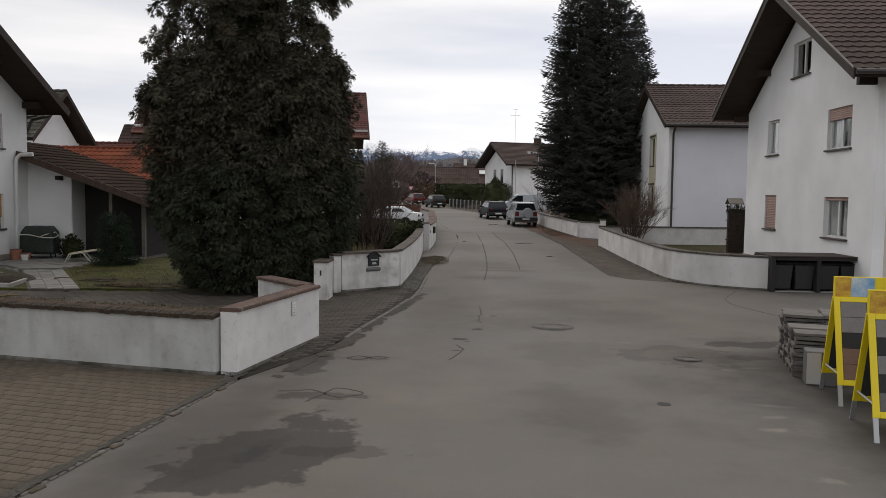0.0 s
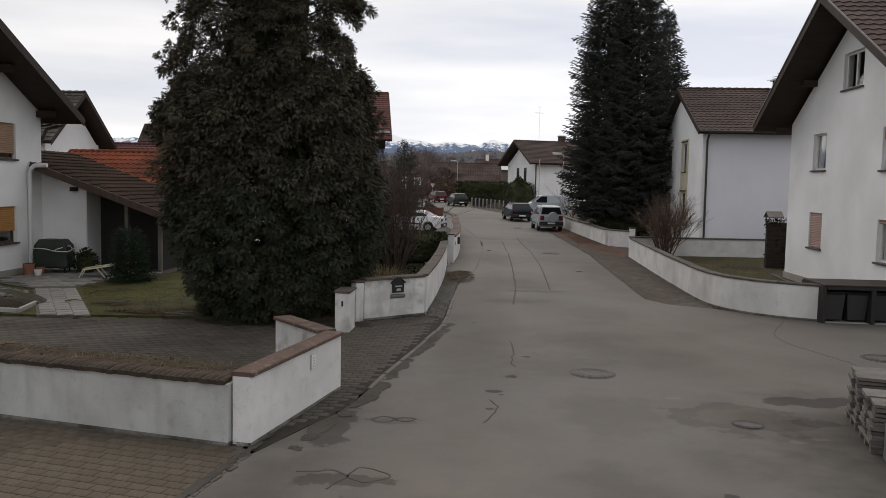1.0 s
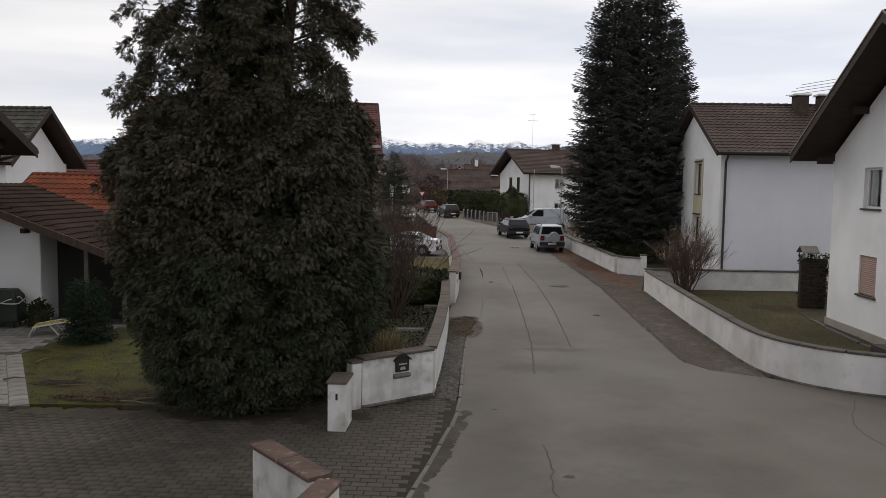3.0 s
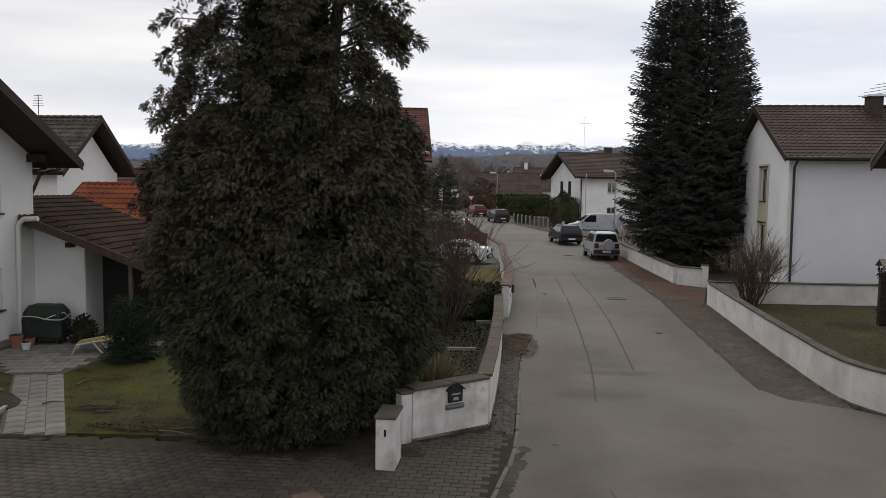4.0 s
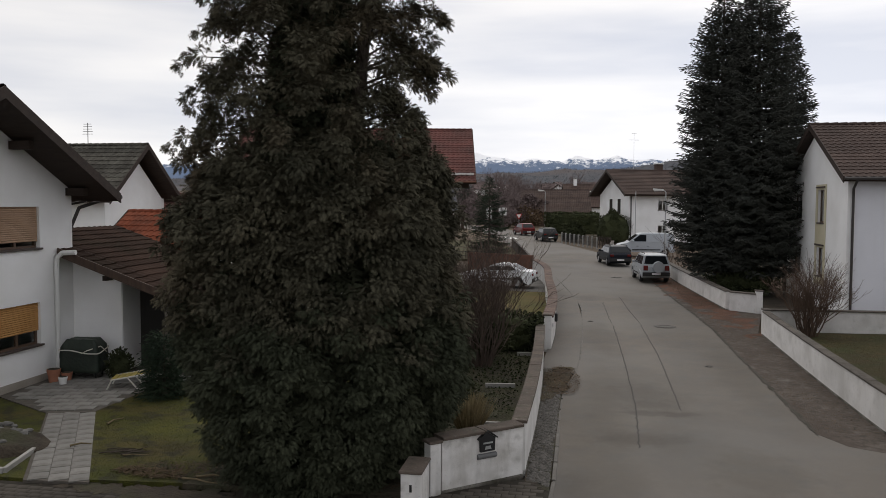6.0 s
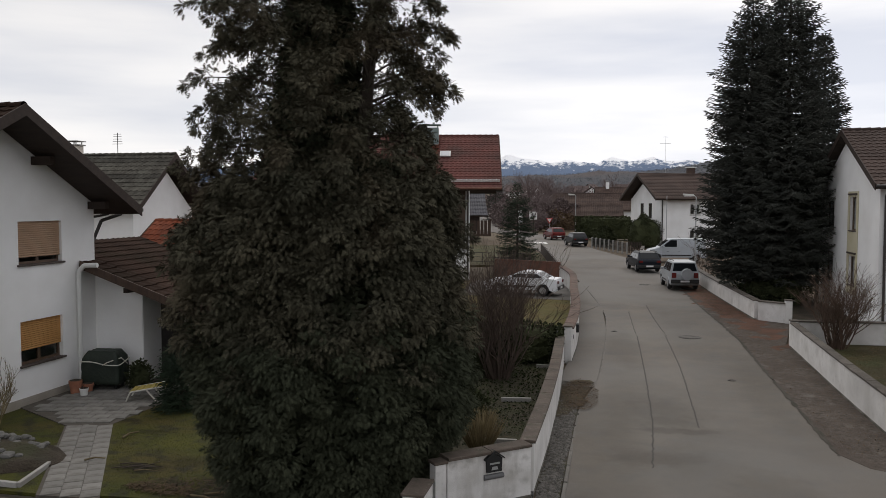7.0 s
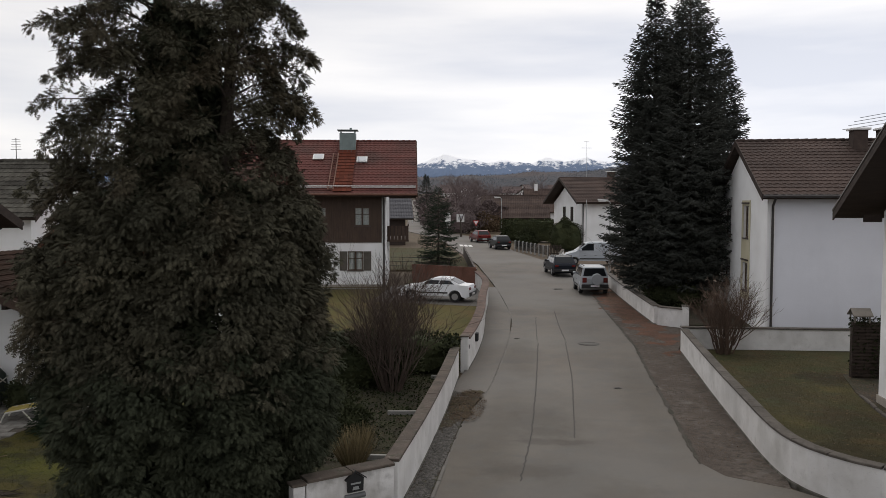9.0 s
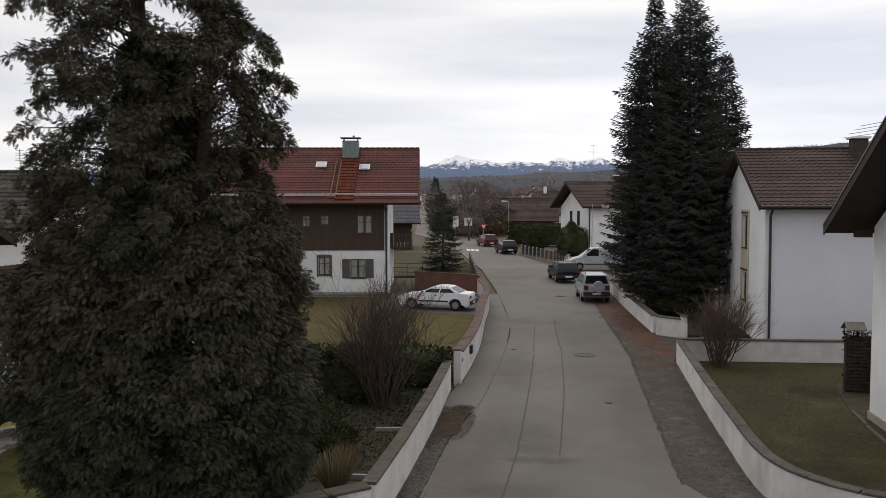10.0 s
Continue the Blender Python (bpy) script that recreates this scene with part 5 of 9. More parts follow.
panel(h, "side_wall", (10.1, 41.5, 0.0), (1, 0), [(0, 0), (12, 0), (12, 6.15), (0, 6.15)], [(9.0, 1.6, 10.2, 2.8), (9.0, 4.1, 10.2, 5.3)], 0.3, STUCCO_BLUE)
for hole in ((9.0, 1.6, 10.2, 2.8), (9.0, 4.1, 10.2, 5.3)):
    window(h, (10.1, 41.5, 0.0), (1, 0), hole, bars=1)
o, u = (9.8, 51.0, 0.0), (0, -1)
holes = [(5.35, 4.25, 6.35, 5.75), (5.35, 1.8, 6.35, 3.1), (1.2, 1.75, 2.6, 3.1), (1.2, 4.2, 2.6, 5.6)]
panel(h, "gable_wall", o, u, gable_outline(9.5, 4.9, 0, 6.15, 8.52), holes, 0.3, STUCCO)
for hole in holes:
    window(h, o, u, hole, FRAME_BROWN, bars=0, sill=SILL)
for a0, b0, a1, b1 in ((5.05, 1.4, 5.34, 6.0), (6.36, 1.4, 6.65, 6.0), (5.35, 3.11, 6.35, 4.18), (5.35, 5.76, 6.35, 6.0), (5.35, 1.4, 6.35, 1.73)):
    bm = bmesh.new()
    box(bm, a0, -0.03, b0, a1, -0.004, b1, frame_matrix(o, u))
    part("window_surround", bm, STUCCO_YELLOW, h, "cream painted window surround")
for z in (3.2, 5.84):
    bm = bmesh.new()
    box(bm, 5.2, -0.09, z, 6.5, -0.031, z + 0.07, frame_matrix(o, u))
    part("lintel", bm, SILL, h)
panel(h, "side_wall", (22.1, 51.0, 0), (-1, 0), [(0, 0), (12, 0), (12, 6.15), (0, 6.15)], [], 0.3, STUCCO)
panel(h, "gable_wall", (22.1, 41.8, 0), (0, 1), gable_outline(8.9, 4.5, 0, 6.15, 8.42), [], 0.3, STUCCO)
roof = gable_roof(h, 9.45, 22.5, 40.85, 51.6, 46.1, 6.17, 8.78, TILE_BROWN, gutter=PIPE_DARK)
for x in (14.68, 15.85):
    chimney(roof, x, 45.35, 7.9, 9.2, 0.62, CHIMNEY_BRICK, cap='slab')
bm = bmesh.new()
pipe(bm, [(9.95, 40.8, 6.1), (9.98, 41.35, 5.75), (10.0, 41.42, 5.5), (10.02, 41.42, 0.3)], 0.055)
part("downpipe", bm, PIPE_DARK, h)
bm = bmesh.new()
box(bm, 9.75, 41.44, 0.1, 22, 41.495, 0.55)
part("plinth", bm, PLINTH, h)

# the white house beside the conifer: its gable looks at the street
h = thing("house", pose(0, 0, 0), "white rendered house with dark overhanging roof and half-lowered shutters", "house", "white houses of the street")
o, u = (-15.6, 19.0, 0.0), (0, 1)
holes = [(5.0, 3.82, 6.64, 4.94), (5.0, 1.18, 6.6, 2.33), (1.2, 3.82, 2.8, 4.94), (1.2, 1.18, 2.8, 2.33)]
panel(h, "gable_wall", o, u, gable_outline(8.05, 4.05, -0.1, 5.42, 7.55), holes, 0.3, STUCCO)
for k, hole in enumerate(holes):
    window(h, o, u, hole, FRAME_BROWN, bars=1, shutter=(0.86, 0.66)[k % 2], shutter_mat=(SHUTTER_TAN, SHUTTER_ORANGE)[k % 2], deep=0.12)
panel(h, "side_wall", (-15.9, 27.05, 0), (-1, 0), [(0, -0.1), (10.8, -0.1), (10.8, 5.4), (0, 5.4)], [], 0.3, STUCCO)
panel(h, "side_wall", (-26.7, 19.0, 0), (1, 0), [(0, -0.1), (10.8, -0.1), (10.8, 5.4), (0, 5.4)], [], 0.3, STUCCO)
panel(h, "gable_wall", (-26.7, 27.05, 0), (0, -1), gable_outline(8.05, 4.0, -0.1, 5.4, 7.5), [], 0.3, STUCCO)
roof = gable_roof(h, -28, -14.47, 18.3, 27.72, 23.03, 5.24, 7.72, TILE_DARK, gutter=PIPE_DARK)
for y, z in ((24.6, 6.72), (26.85, 5.55), (21.5, 6.72), (19.4, 5.55)):
    bm = bmesh.new()
    box(bm, -15.58, y - 0.09, z - 0.3, -15.0, y + 0.09, z - 0.08)
    part("purlin", bm, WOOD_DARK, roof)
bm = bmesh.new()
pipe(bm, [(-14.95, 26.27, 3.66), (-15.36, 26.24, 3.64), (-15.5, 26.22, 3.5), (-15.52, 26.22, 3.3), (-15.52, 26.22, 0.3)], 0.07)
part("downpipe", bm, PIPE_WHITE, h, "white downpipe")
bm = bmesh.new()
pipe(bm, [(-15.3, 27.95, 5.1), (-15.6, 27.4, 4.9), (-15.8, 27.2, 4.2)], 0.05)
pipe(bm, [(-15.7, 27.9, 5.1), (-17.2, 27.2, 4.75)], 0.04)
part("gutter_pipe", bm, PIPE_DARK, h)
bm = bmesh.new()
box(bm, -15.597, 19, -0.1, -15.57, 26.4, 0.33)
part("plinth", bm, PLINTH, h)

# lean-to shed against it
s = thing("shed", pose(0, 0, 0), "white lean-to shed with dark tiled roof and open front", "shed")
panel(s, "front_wall", (-15.66, 27.1, 0), (1, 0), [(0, 0), (1.56, 0), (1.56, 2.96), (0, 3.52)], [], 0.24, STUCCO)
panel(s, "corner_wall", (-14.08, 27.12, 0), (0, 1), [(0, 0), (0.95, 0), (0.95, 2.85), (0, 2.85)], [], 0.24, STUCCO)
panel(s, "back_wall", (-11.5, 31.5, 0), (-1, 0), [(0, 0), (4.1, 0), (4.1, 3.5), (0, 2.05)], [], 0.2, WOOD_DARK)
for x, y in ((-12.75, 27.25), (-11.6, 27.25), (-11.6, 31.2)):
    bm = bmesh.new()
    box(bm, x - 0.06, y - 0.06, 0, x + 0.06, y + 0.06, 2.45 if x < -12 else 2.05)
    part("post", bm, WOOD_GREY, s)
bm = bmesh.new()
slab(bm, (-11.0, 27.1, 2.09), (-11.0, 31.5, 2.09), (-17.0, 27.1, 4.22), 0.14)
slab(bm, (-11.0, 26.35, 2.09), (-11.0, 27.1, 2.09), (-15.58, 26.35, 3.716), 0.14)
roof = part("roof", bm, WOOD_DARK, s)
tiles(roof, (-11.0, 27.1, 2.09), (-11.0, 31.5, 2.09), (-17.0, 27.1, 4.22), TILE_DARK, relief=0.45)
tiles(roof, (-11.0, 26.35, 2.09), (-11.0, 27.1, 2.09), (-15.58, 26.35, 3.716), TILE_DARK, relief=0.45)
bm = bmesh.new()
prism(bm, [(-11.0, 26.34, 1.92), (-11.0, 26.34, 2.16), (-15.56, 26.34, 3.78), (-15.56, 26.34, 3.54)], (0, -0.03, 0))
part("barge_board", bm, WOOD_BROWN, roof)
bm = bmesh.new()
box(bm, -14.5, 26.8, 2.82, -14.36, 27.1, 2.96)
part("beam_end", bm, WOOD_DARK, s)
# Near-black sheets added to stand for the shade inside and keep light out.
bm = bmesh.new()
prism(bm, [(-14.3, 28.05, 0), (-11.7, 28.05, 0), (-11.7, 28.05, 2.16), (-14.3, 28.05, 3.08)], (0, 0.05, 0))
box(bm, -11.7, 27.4, 0, -11.66, 31.3, 1.95)
part("inner_screen", bm, DARK_INSIDE, s)


def simple_house(name, m, w, d, eave, ridge, tile, wall=STUCCO, over=0.7, label="", along="x", holes=(), gable_mat=None, tile_size=(0.3, 0.35), relief=0.6):
    """A house with a saddle roof, local x from 0 to w, y from 0 to d; ridge along x."""
    t = thing(name, m, label, "house", "houses further off")
    panel(t, "front_wall", (0, 0, 0), (1, 0), [(0, -0.3), (w, -0.3), (w, eave), (0, eave)], list(holes), 0.25, wall)
    for hole in holes:
        window(t, (0, 0, 0), (1, 0), hole, FRAME_BROWN if wall is not STUCCO else FRAME_WHITE, bars=1)
    panel(t, "back_wall", (w, d, 0), (-1, 0), [(0, -0.3), (w, -0.3), (w, eave), (0, eave)], [], 0.25, wall)
    top = eave + (ridge - eave) * (d / 2) / (d / 2 + over) - 0.08
    low = eave + 0.02
    panel(t, "gable_wall", (0.0, d - 0.25, 0), (0, -1), gable_outline(d - 0.5, d / 2 - 0.25, -0.3, low, top), [], 0.25, gable_mat or wall)
    panel(t, "gable_wall", (w, 0.25, 0), (0, 1), gable_outline(d - 0.5, d / 2 - 0.25, -0.3, low, top), [], 0.25, gable_mat or wall)
    gable_roof(t, -over, w + over, -over, d + over, d / 2, eave - 0.12, ridge, tile, thick=0.14, wide=tile_size[0], long=tile_size[1], relief=relief)
    return t


# white house with grey-brown roof behind the shed
h2 = simple_house("house", pose(-34.6, 41.6, 0), 10.6, 5.6, 5.25, 8.0, TILE_GREY, over=0.75, label="white house with lichen-grey tiled roof behind the shed")
bm = bmesh.new()
tube(bm, (7.9, 2.8, 7.9), (7.9, 2.8, 9.2), 0.02, 0.02, 6)
for k in range(5):
    box(bm, 7.9 - 0.3 + k * 0.02, 2.78, 8.6 + k * 0.13, 8.2 - k * 0.02, 2.8, 8.62 + k * 0.13)
part("aerial", bm, IRON, h2, "thin roof aerial")
chimney(h2, 5.3, 2.8, 7.2, 8.55, 0.6, STUCCO_BEIGE)
simple_house("garage", pose(-21.4, 37.5, 0), 9.5, 5.0, 3.0, 4.6, TILE_BRIGHT, over=0.35, label="low white garage with bright orange-red tiled roof", tile_size=(0.3, 0.42), relief=1.0)
simple_house("house", pose(-25.7, 47.6, 0), 9.0, 6.6, 3.6, 5.5, TILE_RED, over=0.5, label="low house with dark red tiled roof")
simple_house("house", pose(-25.9, 57.2, 0), 5.0, 3.6, 4.6, 7.3, TILE_BROWN, STUCCO_BEIGE, 0.6, label="brown-roofed house beyond the garage")

# the chalet house: white below, dark boards above, red roof
h = thing("house", pose(-9.9, 57.0, 0.45, 0, 0, 10.3), "chalet house, white below and dark boards above, red tiled roof", "house", "houses further off")
o, u = (-15.2, 0, 0), (1, 0)
lower = [(12.75, 1.05, 13.75, 2.3), (10.7, 1.25, 11.45, 2.45), (8.4, 1.25, 9.15, 2.45)]
upper = [(13.2, 3.95, 14.2, 5.15), (10.85, 4.5, 11.4, 5.15), (9.65, 4.4, 10.2, 5.15)]
panel(h, "lower_wall", o, u, [(2.6, -0.4), (15.2, -0.4), (15.2, 2.86), (2.6, 2.86)], lower, 0.3, STUCCO)
panel(h, "upper_wall", (-15.2, -0.06, 0), u, [(2.6, 2.87), (14.95, 2.87), (14.95, 6.1), (2.6, 6.1)], upper, 0.3, WOOD_BROWN, "dark brown boarded upper wall")
for k, hole in enumerate(lower):
    window(h, o, u, hole, FRAME_BROWN, bars=1, cross=True, curtain=True, leaf=SHUTTER_WOOD if k in (0, 3) else None, deep=0.06)
for k, hole in enumerate(upper):
    window(h, (-15.2, -0.06, 0), u, hole, FRAME_BROWN, bars=1 if k in (0, 3) else 0, cross=True, curtain=True, deep=0.06)
bm = bmesh.new()
box(bm, 0, -0.078, 2.9, 0.035, -0.0605, 6.05)
batten = finish("batten", bm, WOOD_BROWN)
for k in range(18, 100):
    x = -15.15 + k * 0.15
    if not any(a0 - 0.06 < x + 15.2 < a1 + 0.02 for a0, b0, a1, b1 in upper):
        link("batten", batten, h).location.x = x
for (a0, b0, a1, b1) in (lower[1], lower[2]):
    m = frame_matrix(o, u)
    for c0, d0, c1, d1 in ((a0 - 0.12, b0 - 0.12, a0 - 0.01, b1 + 0.12), (a1 + 0.01, b0 - 0.12, a1 + 0.12, b1 + 0.12), (a0 - 0.01, b1 + 0.01, a1 + 0.01, b1 + 0.14)):
        bm = bmesh.new()
        box(bm, c0, -0.03, d0, c1, -0.004, d1, m)
        part("window_surround", bm, SHUTTER_WOOD, h, "grey-brown carved window surround")
panel(h, "side_wall", (0, 0.3, 0), (0, 1), gable_outline(9.4, 4.7, -0.4, 5.9, 9.2), [(3.0, 3.2, 4.0, 5.2)], 0.3, STUCCO)
window(h, (0, 0.3, 0), (0, 1), (3.0, 3.2, 4.0, 5.2), FRAME_BROWN, bars=1)
panel(h, "back_wall", (0, 10.0, 0), (-1, 0), [(0, -0.4), (12.6, -0.4), (12.6, 6.0), (0, 6.0)], [], 0.3, STUCCO)
panel(h, "side_wall", (-12.6, 9.7, 0), (0, -1), gable_outline(9.4, 4.7, -0.4, 5.9, 9.2), [], 0.3, STUCCO)
roof = gable_roof(h, -14.0, 2.05, -1.35, 11.4, 5.0, 5.98, 9.75, TILE_RED, barge=WOOD_BROWN, gutter=WOOD_RED, thick=0.2)
sl_up = Vector((0, 6.35, 3.77)).normalized()
sl_n = Vector((0, -3.77, 6.35)).normalized()


def on_roof(x, k):
    return Vector((x, -1.35, 5.98)) + Vector((0, 6.35, 3.77)) * k


bm = bmesh.new()
for j in range(17):
    p, q = on_roof(-4.55, 0.02 + j * 0.058), on_roof(-4.55, 0.02 + (j + 0.9) * 0.058)
    for i in range(4):
        x = -3.3 + i * 0.3
        prism(bm, [p + Vector((x + 4.55, 0, 0)) + sl_n * 0.12, p + Vector((x + 4.83, 0, 0)) + sl_n * 0.12, q + Vector((x + 4.83, 0, 0)) + sl_n * 0.1, q + Vector((x + 4.55, 0, 0)) + sl_n * 0.1], sl_n * 0.025)
part("new_tiles", bm, TILE_NEW, roof, "strip of newer brighter red tiles")
bm = bmesh.new()
for x in (-3.6, -3.27):
    tube(bm, on_roof(x, 0.04) + sl_n * 0.15, on_roof(x, 0.72) + sl_n * 0.15, 0.045, 0.045, 6)
for j in range(16):
    k = 0.06 + j * 0.042
    tube(bm, on_roof(-3.6, k) + sl_n * 0.15, on_roof(-3.27, k) + sl_n * 0.15, 0.022, 0.022, 6)
part("roof_ladder", bm, WOOD_RED, roof, "wooden roof ladder")
bm = bmesh.new()
for dz in (0.1, 0.19):
    tube(bm, on_roof(-13.9, 0.095) + sl_n * dz, on_roof(1.95, 0.095) + sl_n * dz, 0.035, 0.035, 6)
for k in range(17):
    p = on_roof(-13.8 + k * 0.97, 0.095)
    prism(bm, [p + sl_n * 0.03, p + sl_n * 0.03 + sl_up * 0.04, p + sl_n * 0.24 + sl_up * 0.04, p + sl_n * 0.24], (0.02, 0, 0))
part("snow_guard", bm, PIPE_WHITE, roof, "pale snow guard pipes above the eave")
for x, k in ((-4.95, 0.6), (-2.0, 0.55)):
    bm = bmesh.new()
    p, q = on_roof(x, k), on_roof(x, k + 0.1)
    prism(bm, [p + sl_n * 0.1, p + Vector((0.72, 0, 0)) + sl_n * 0.1, q + Vector((0.72, 0, 0)) + sl_n * 0.1, q + sl_n * 0.1], sl_n * 0.08)
    w = part("skylight", bm, GALV, roof)
    bm = bmesh.new()
    p, q = on_roof(x + 0.08, k + 0.012), on_roof(x + 0.08, k + 0.088)
    prism(bm, [p + sl_n * 0.185, p + Vector((0.56, 0, 0)) + sl_n * 0.185, q + Vector((0.56, 0, 0)) + sl_n * 0.185, q + sl_n * 0.185], sl_n * 0.008)
    part("pane", bm, plain("skylight_glass", (0.35, 0.37, 0.4), 0.05), w)
bm = bmesh.new()
box(bm, -3.25, 3.6, 8.2, -2.15, 4.5, 10.25, bevel=0.02)
for x in (-2.98, -2.7, -2.42):
    box(bm, x - 0.012, 3.575, 8.4, x + 0.012, 3.6, 10.2)
c = part("chimney", bm, COPPER_GREEN, roof, "sheet-clad chimney")
bm = bmesh.new()
for sx in (-3.2, -2.25):
    for sy in (3.65, 4.4):
        box(bm, sx, sy, 10.25, sx + 0.05, sy + 0.05, 10.42)
box(bm, -3.4, 3.5, 10.42, -2.0, 4.6, 10.47)
tube(bm, (-2.5, 4.0, 10.47), (-2.5, 4.0, 10.62), 0.08, 0.08, 8)
part("chimney_cap", bm, COPPER_GREEN, c)
bm = bmesh.new()
pipe(bm, [(-0.12, -1.3, 5.9), (-0.1, -0.12, 5.6), (-0.1, -0.1, 0.0)], 0.06)
part("downpipe", bm, PIPE_DARK, h)
bm = bmesh.new()
box(bm, 0.0, 3.6, 2.75, 1.5, 10.0, 2.9)
for k in range(26):
    box(bm, 1.44, 3.62 + k * 0.245, 2.9, 1.48, 3.82 + k * 0.245, 3.85)
box(bm, 1.42, 3.6, 3.85, 1.52, 10.0, 3.95)
for k in range(6):
    box(bm, 0.02 + k * 0.25, 3.62, 2.9, 0.22 + k * 0.25, 3.65, 3.85)
part("balcony", bm, WOOD_BROWN, h, "dark wooden balcony")
bm = bmesh.new()
box(bm, -12.6, -0.012, -0.4, -0.002, -0.003, 0.14)
part("plinth", bm, PLINTH, h)
bm = bmesh.new()
box(bm, -13.0, -1.2, -0.4, 1.2, -0.4, 0.12)
whole("house_apron", bm, SLAB, "pale paved strip round the house foot", "paving", "", "structure").matrix_basis = pose(-9.9, 57.0, 0.3, 0, 0, 10.3)

# the white house at the bend
hb = simple_house("house", pose(3.9, 92.0, gz(92), 0, 0, 21), 10.5, 8.2, 5.15, 7.75, TILE_BROWN, over=1.0, label="white house with dark gable boards at the bend of the street",
                  holes=((3.2, 3.4, 4.3, 4.5), (3.2, 0.7, 4.3, 1.8), (7.2, 3.4, 8.3, 4.5)), gable_mat=STUCCO)
for k in (2.4, 4.6):
    bm = bmesh.new()
    box(bm, -0.03, k, 3.0, -0.002, k + 0.75, 4.6)
    part("window", bm, CAR_GLASS, hb)
bm = bmesh.new()
pipe(bm, [(0.1, -0.08, 5.0), (0.1, -0.08, 0)], 0.06)
part("downpipe", bm, PIPE_DARK, hb)
chimney(hb, 5.4, 4.6, 7.0, 8.5, 0.7, TILE_BROWN, cap="slab")
bm = bmesh.new()
tube(bm, (2.2, 4.1, 7.6), (2.2, 4.1, 11.9), 0.014, 0.012, 6)
for z, w in ((11.8, 0.3), (11.1, 0.6)):
    box(bm, 2.2 - w, 4.08, z, 2.2 + w, 4.11, z + 0.025)
for k in range(5):
    box(bm, 1.7 + k * 0.24, 3.9, 11.1, 1.716 + k * 0.24, 4.3, 11.12)
part("aerial", bm, GALV, hb, "tall roof aerial")

# long brown roofs beyond the bend
simple_house("house", pose(-10.0, 136, gz(136), 0, 0, 4), 9.5, 10, 2.3, 5.9, TILE_BROWN, WOOD_BROWN, 0.9, label="low house under a broad dark brown roof", holes=((3.5, 0.9, 5.0, 2.0), (6, 0.9, 7.5, 2.0)))
hb2 = simple_house("house", pose(-3.6, 158, gz(158), 0, 0, 6), 13, 10, 2.6, 6.9, TILE_BROWN, STUCCO, 0.8, label="house with dark brown roof and a roof window")
simple_house("house", pose(-24.8, 97, gz(97), 0, 0, 14), 8.6, 8, 3.2, 5.7, TILE_SLATE, WOOD_DARK, 0.9, label="dark boarded house with blue-grey roof beside the far street")

bm = bmesh.new()
prism(bm, [(4.2, 1.7, 4.75), (5.6, 1.7, 4.75), (5.6, 2.7, 5.5), (4.2, 2.7, 5.5)], (0, -0.06, 0.1))
part("skylight", bm, GALV, hb2)
chimney(hb2, 1.6, 4.8, 6.2, 7.9, 0.6, STUCCO)

# far village
for x, y, w, tilt in ((-70, 352, 8, 5), (-52, 380, 9, -8), (-31, 345, 8, 60), (-22, 372, 8, 0), (-8, 350, 9, 75), (8, 392, 8, -6), (14, 362, 8, 4), (-84, 420, 9, 12),
                      (-44, 430, 9, 70), (-2, 440, 8, -10), (22, 430, 9, 8), (-62, 450, 9, -4), (30, 380, 8, -12), (-14, 470, 8, 64), (40, 410, 9, 2), (10, 480, 9, 9)):
    simple_house("house", pose(x, y, gz(y), 0, 0, tilt), w, 7, 2.6, 5.4, TILE_HAZED, STUCCO, 0.6, label="distant village house with tiled roof", holes=((2, 0.9, 3.2, 2.1), (5, 0.9, 6.2, 2.1)), tile_size=(1.4, 1.0))

# ---- trees and shrubs ----
# a flat feathery spray of scale leaves, drooping to its tip
FROND, FROND_F = [], []
for q, w in ((0.1, 0.3), (0.34, 0.34), (0.58, 0.25)):
    for s in (-1, 1):
        i = len(FROND)
        for px, py in ((q - 0.08, 0.0), (q + 0.13, 0.0), (q + 0.2, s * w)):
            FROND.append((px, py, -0.3 * px * px - 0.25 * abs(py)))
        FROND_F.append((i, i + 1, i + 2))
i = len(FROND)
FROND += [(0.55, -0.1, -0.09), (0.55, 0.1, -0.09), (0.95, 0.0, -0.3)]
FROND_F.append((i, i + 1, i + 2))
# a needled twig: a flat leaf-shaped brush and an upright one
TWIGLET = [(0, 0, 0), (0.4, -0.13, -0.03), (1.0, 0, -0.06), (0.4, 0.13, -0.03), (0, 0, 0.02), (0.35, 0, -0.12), (0.95, 0, -0.1), (0.45, 0, 0.09)]
TWIGLET_F = [(0, 1, 2, 3), (4, 5, 6, 7)]
LEAF = [(0, 0, 0), (0.5, -0.3, 0.06), (1.0, 0, 0), (0.5, 0.3, 0.06)]
LEAF_F = [(0, 1, 2, 3)]


def limb_mesh(bm, pts, r0, r1, n=5):
    """A tapering bent limb."""
    pts = [Vector(p) for p in pts]
    k = len(pts) - 1
    for i in range(k):
        tube(bm, pts[i], pts[i + 1], r0 + (r1 - r0) * i / k, r0 + (r1 - r0) * (i + 1) / k, n, False)


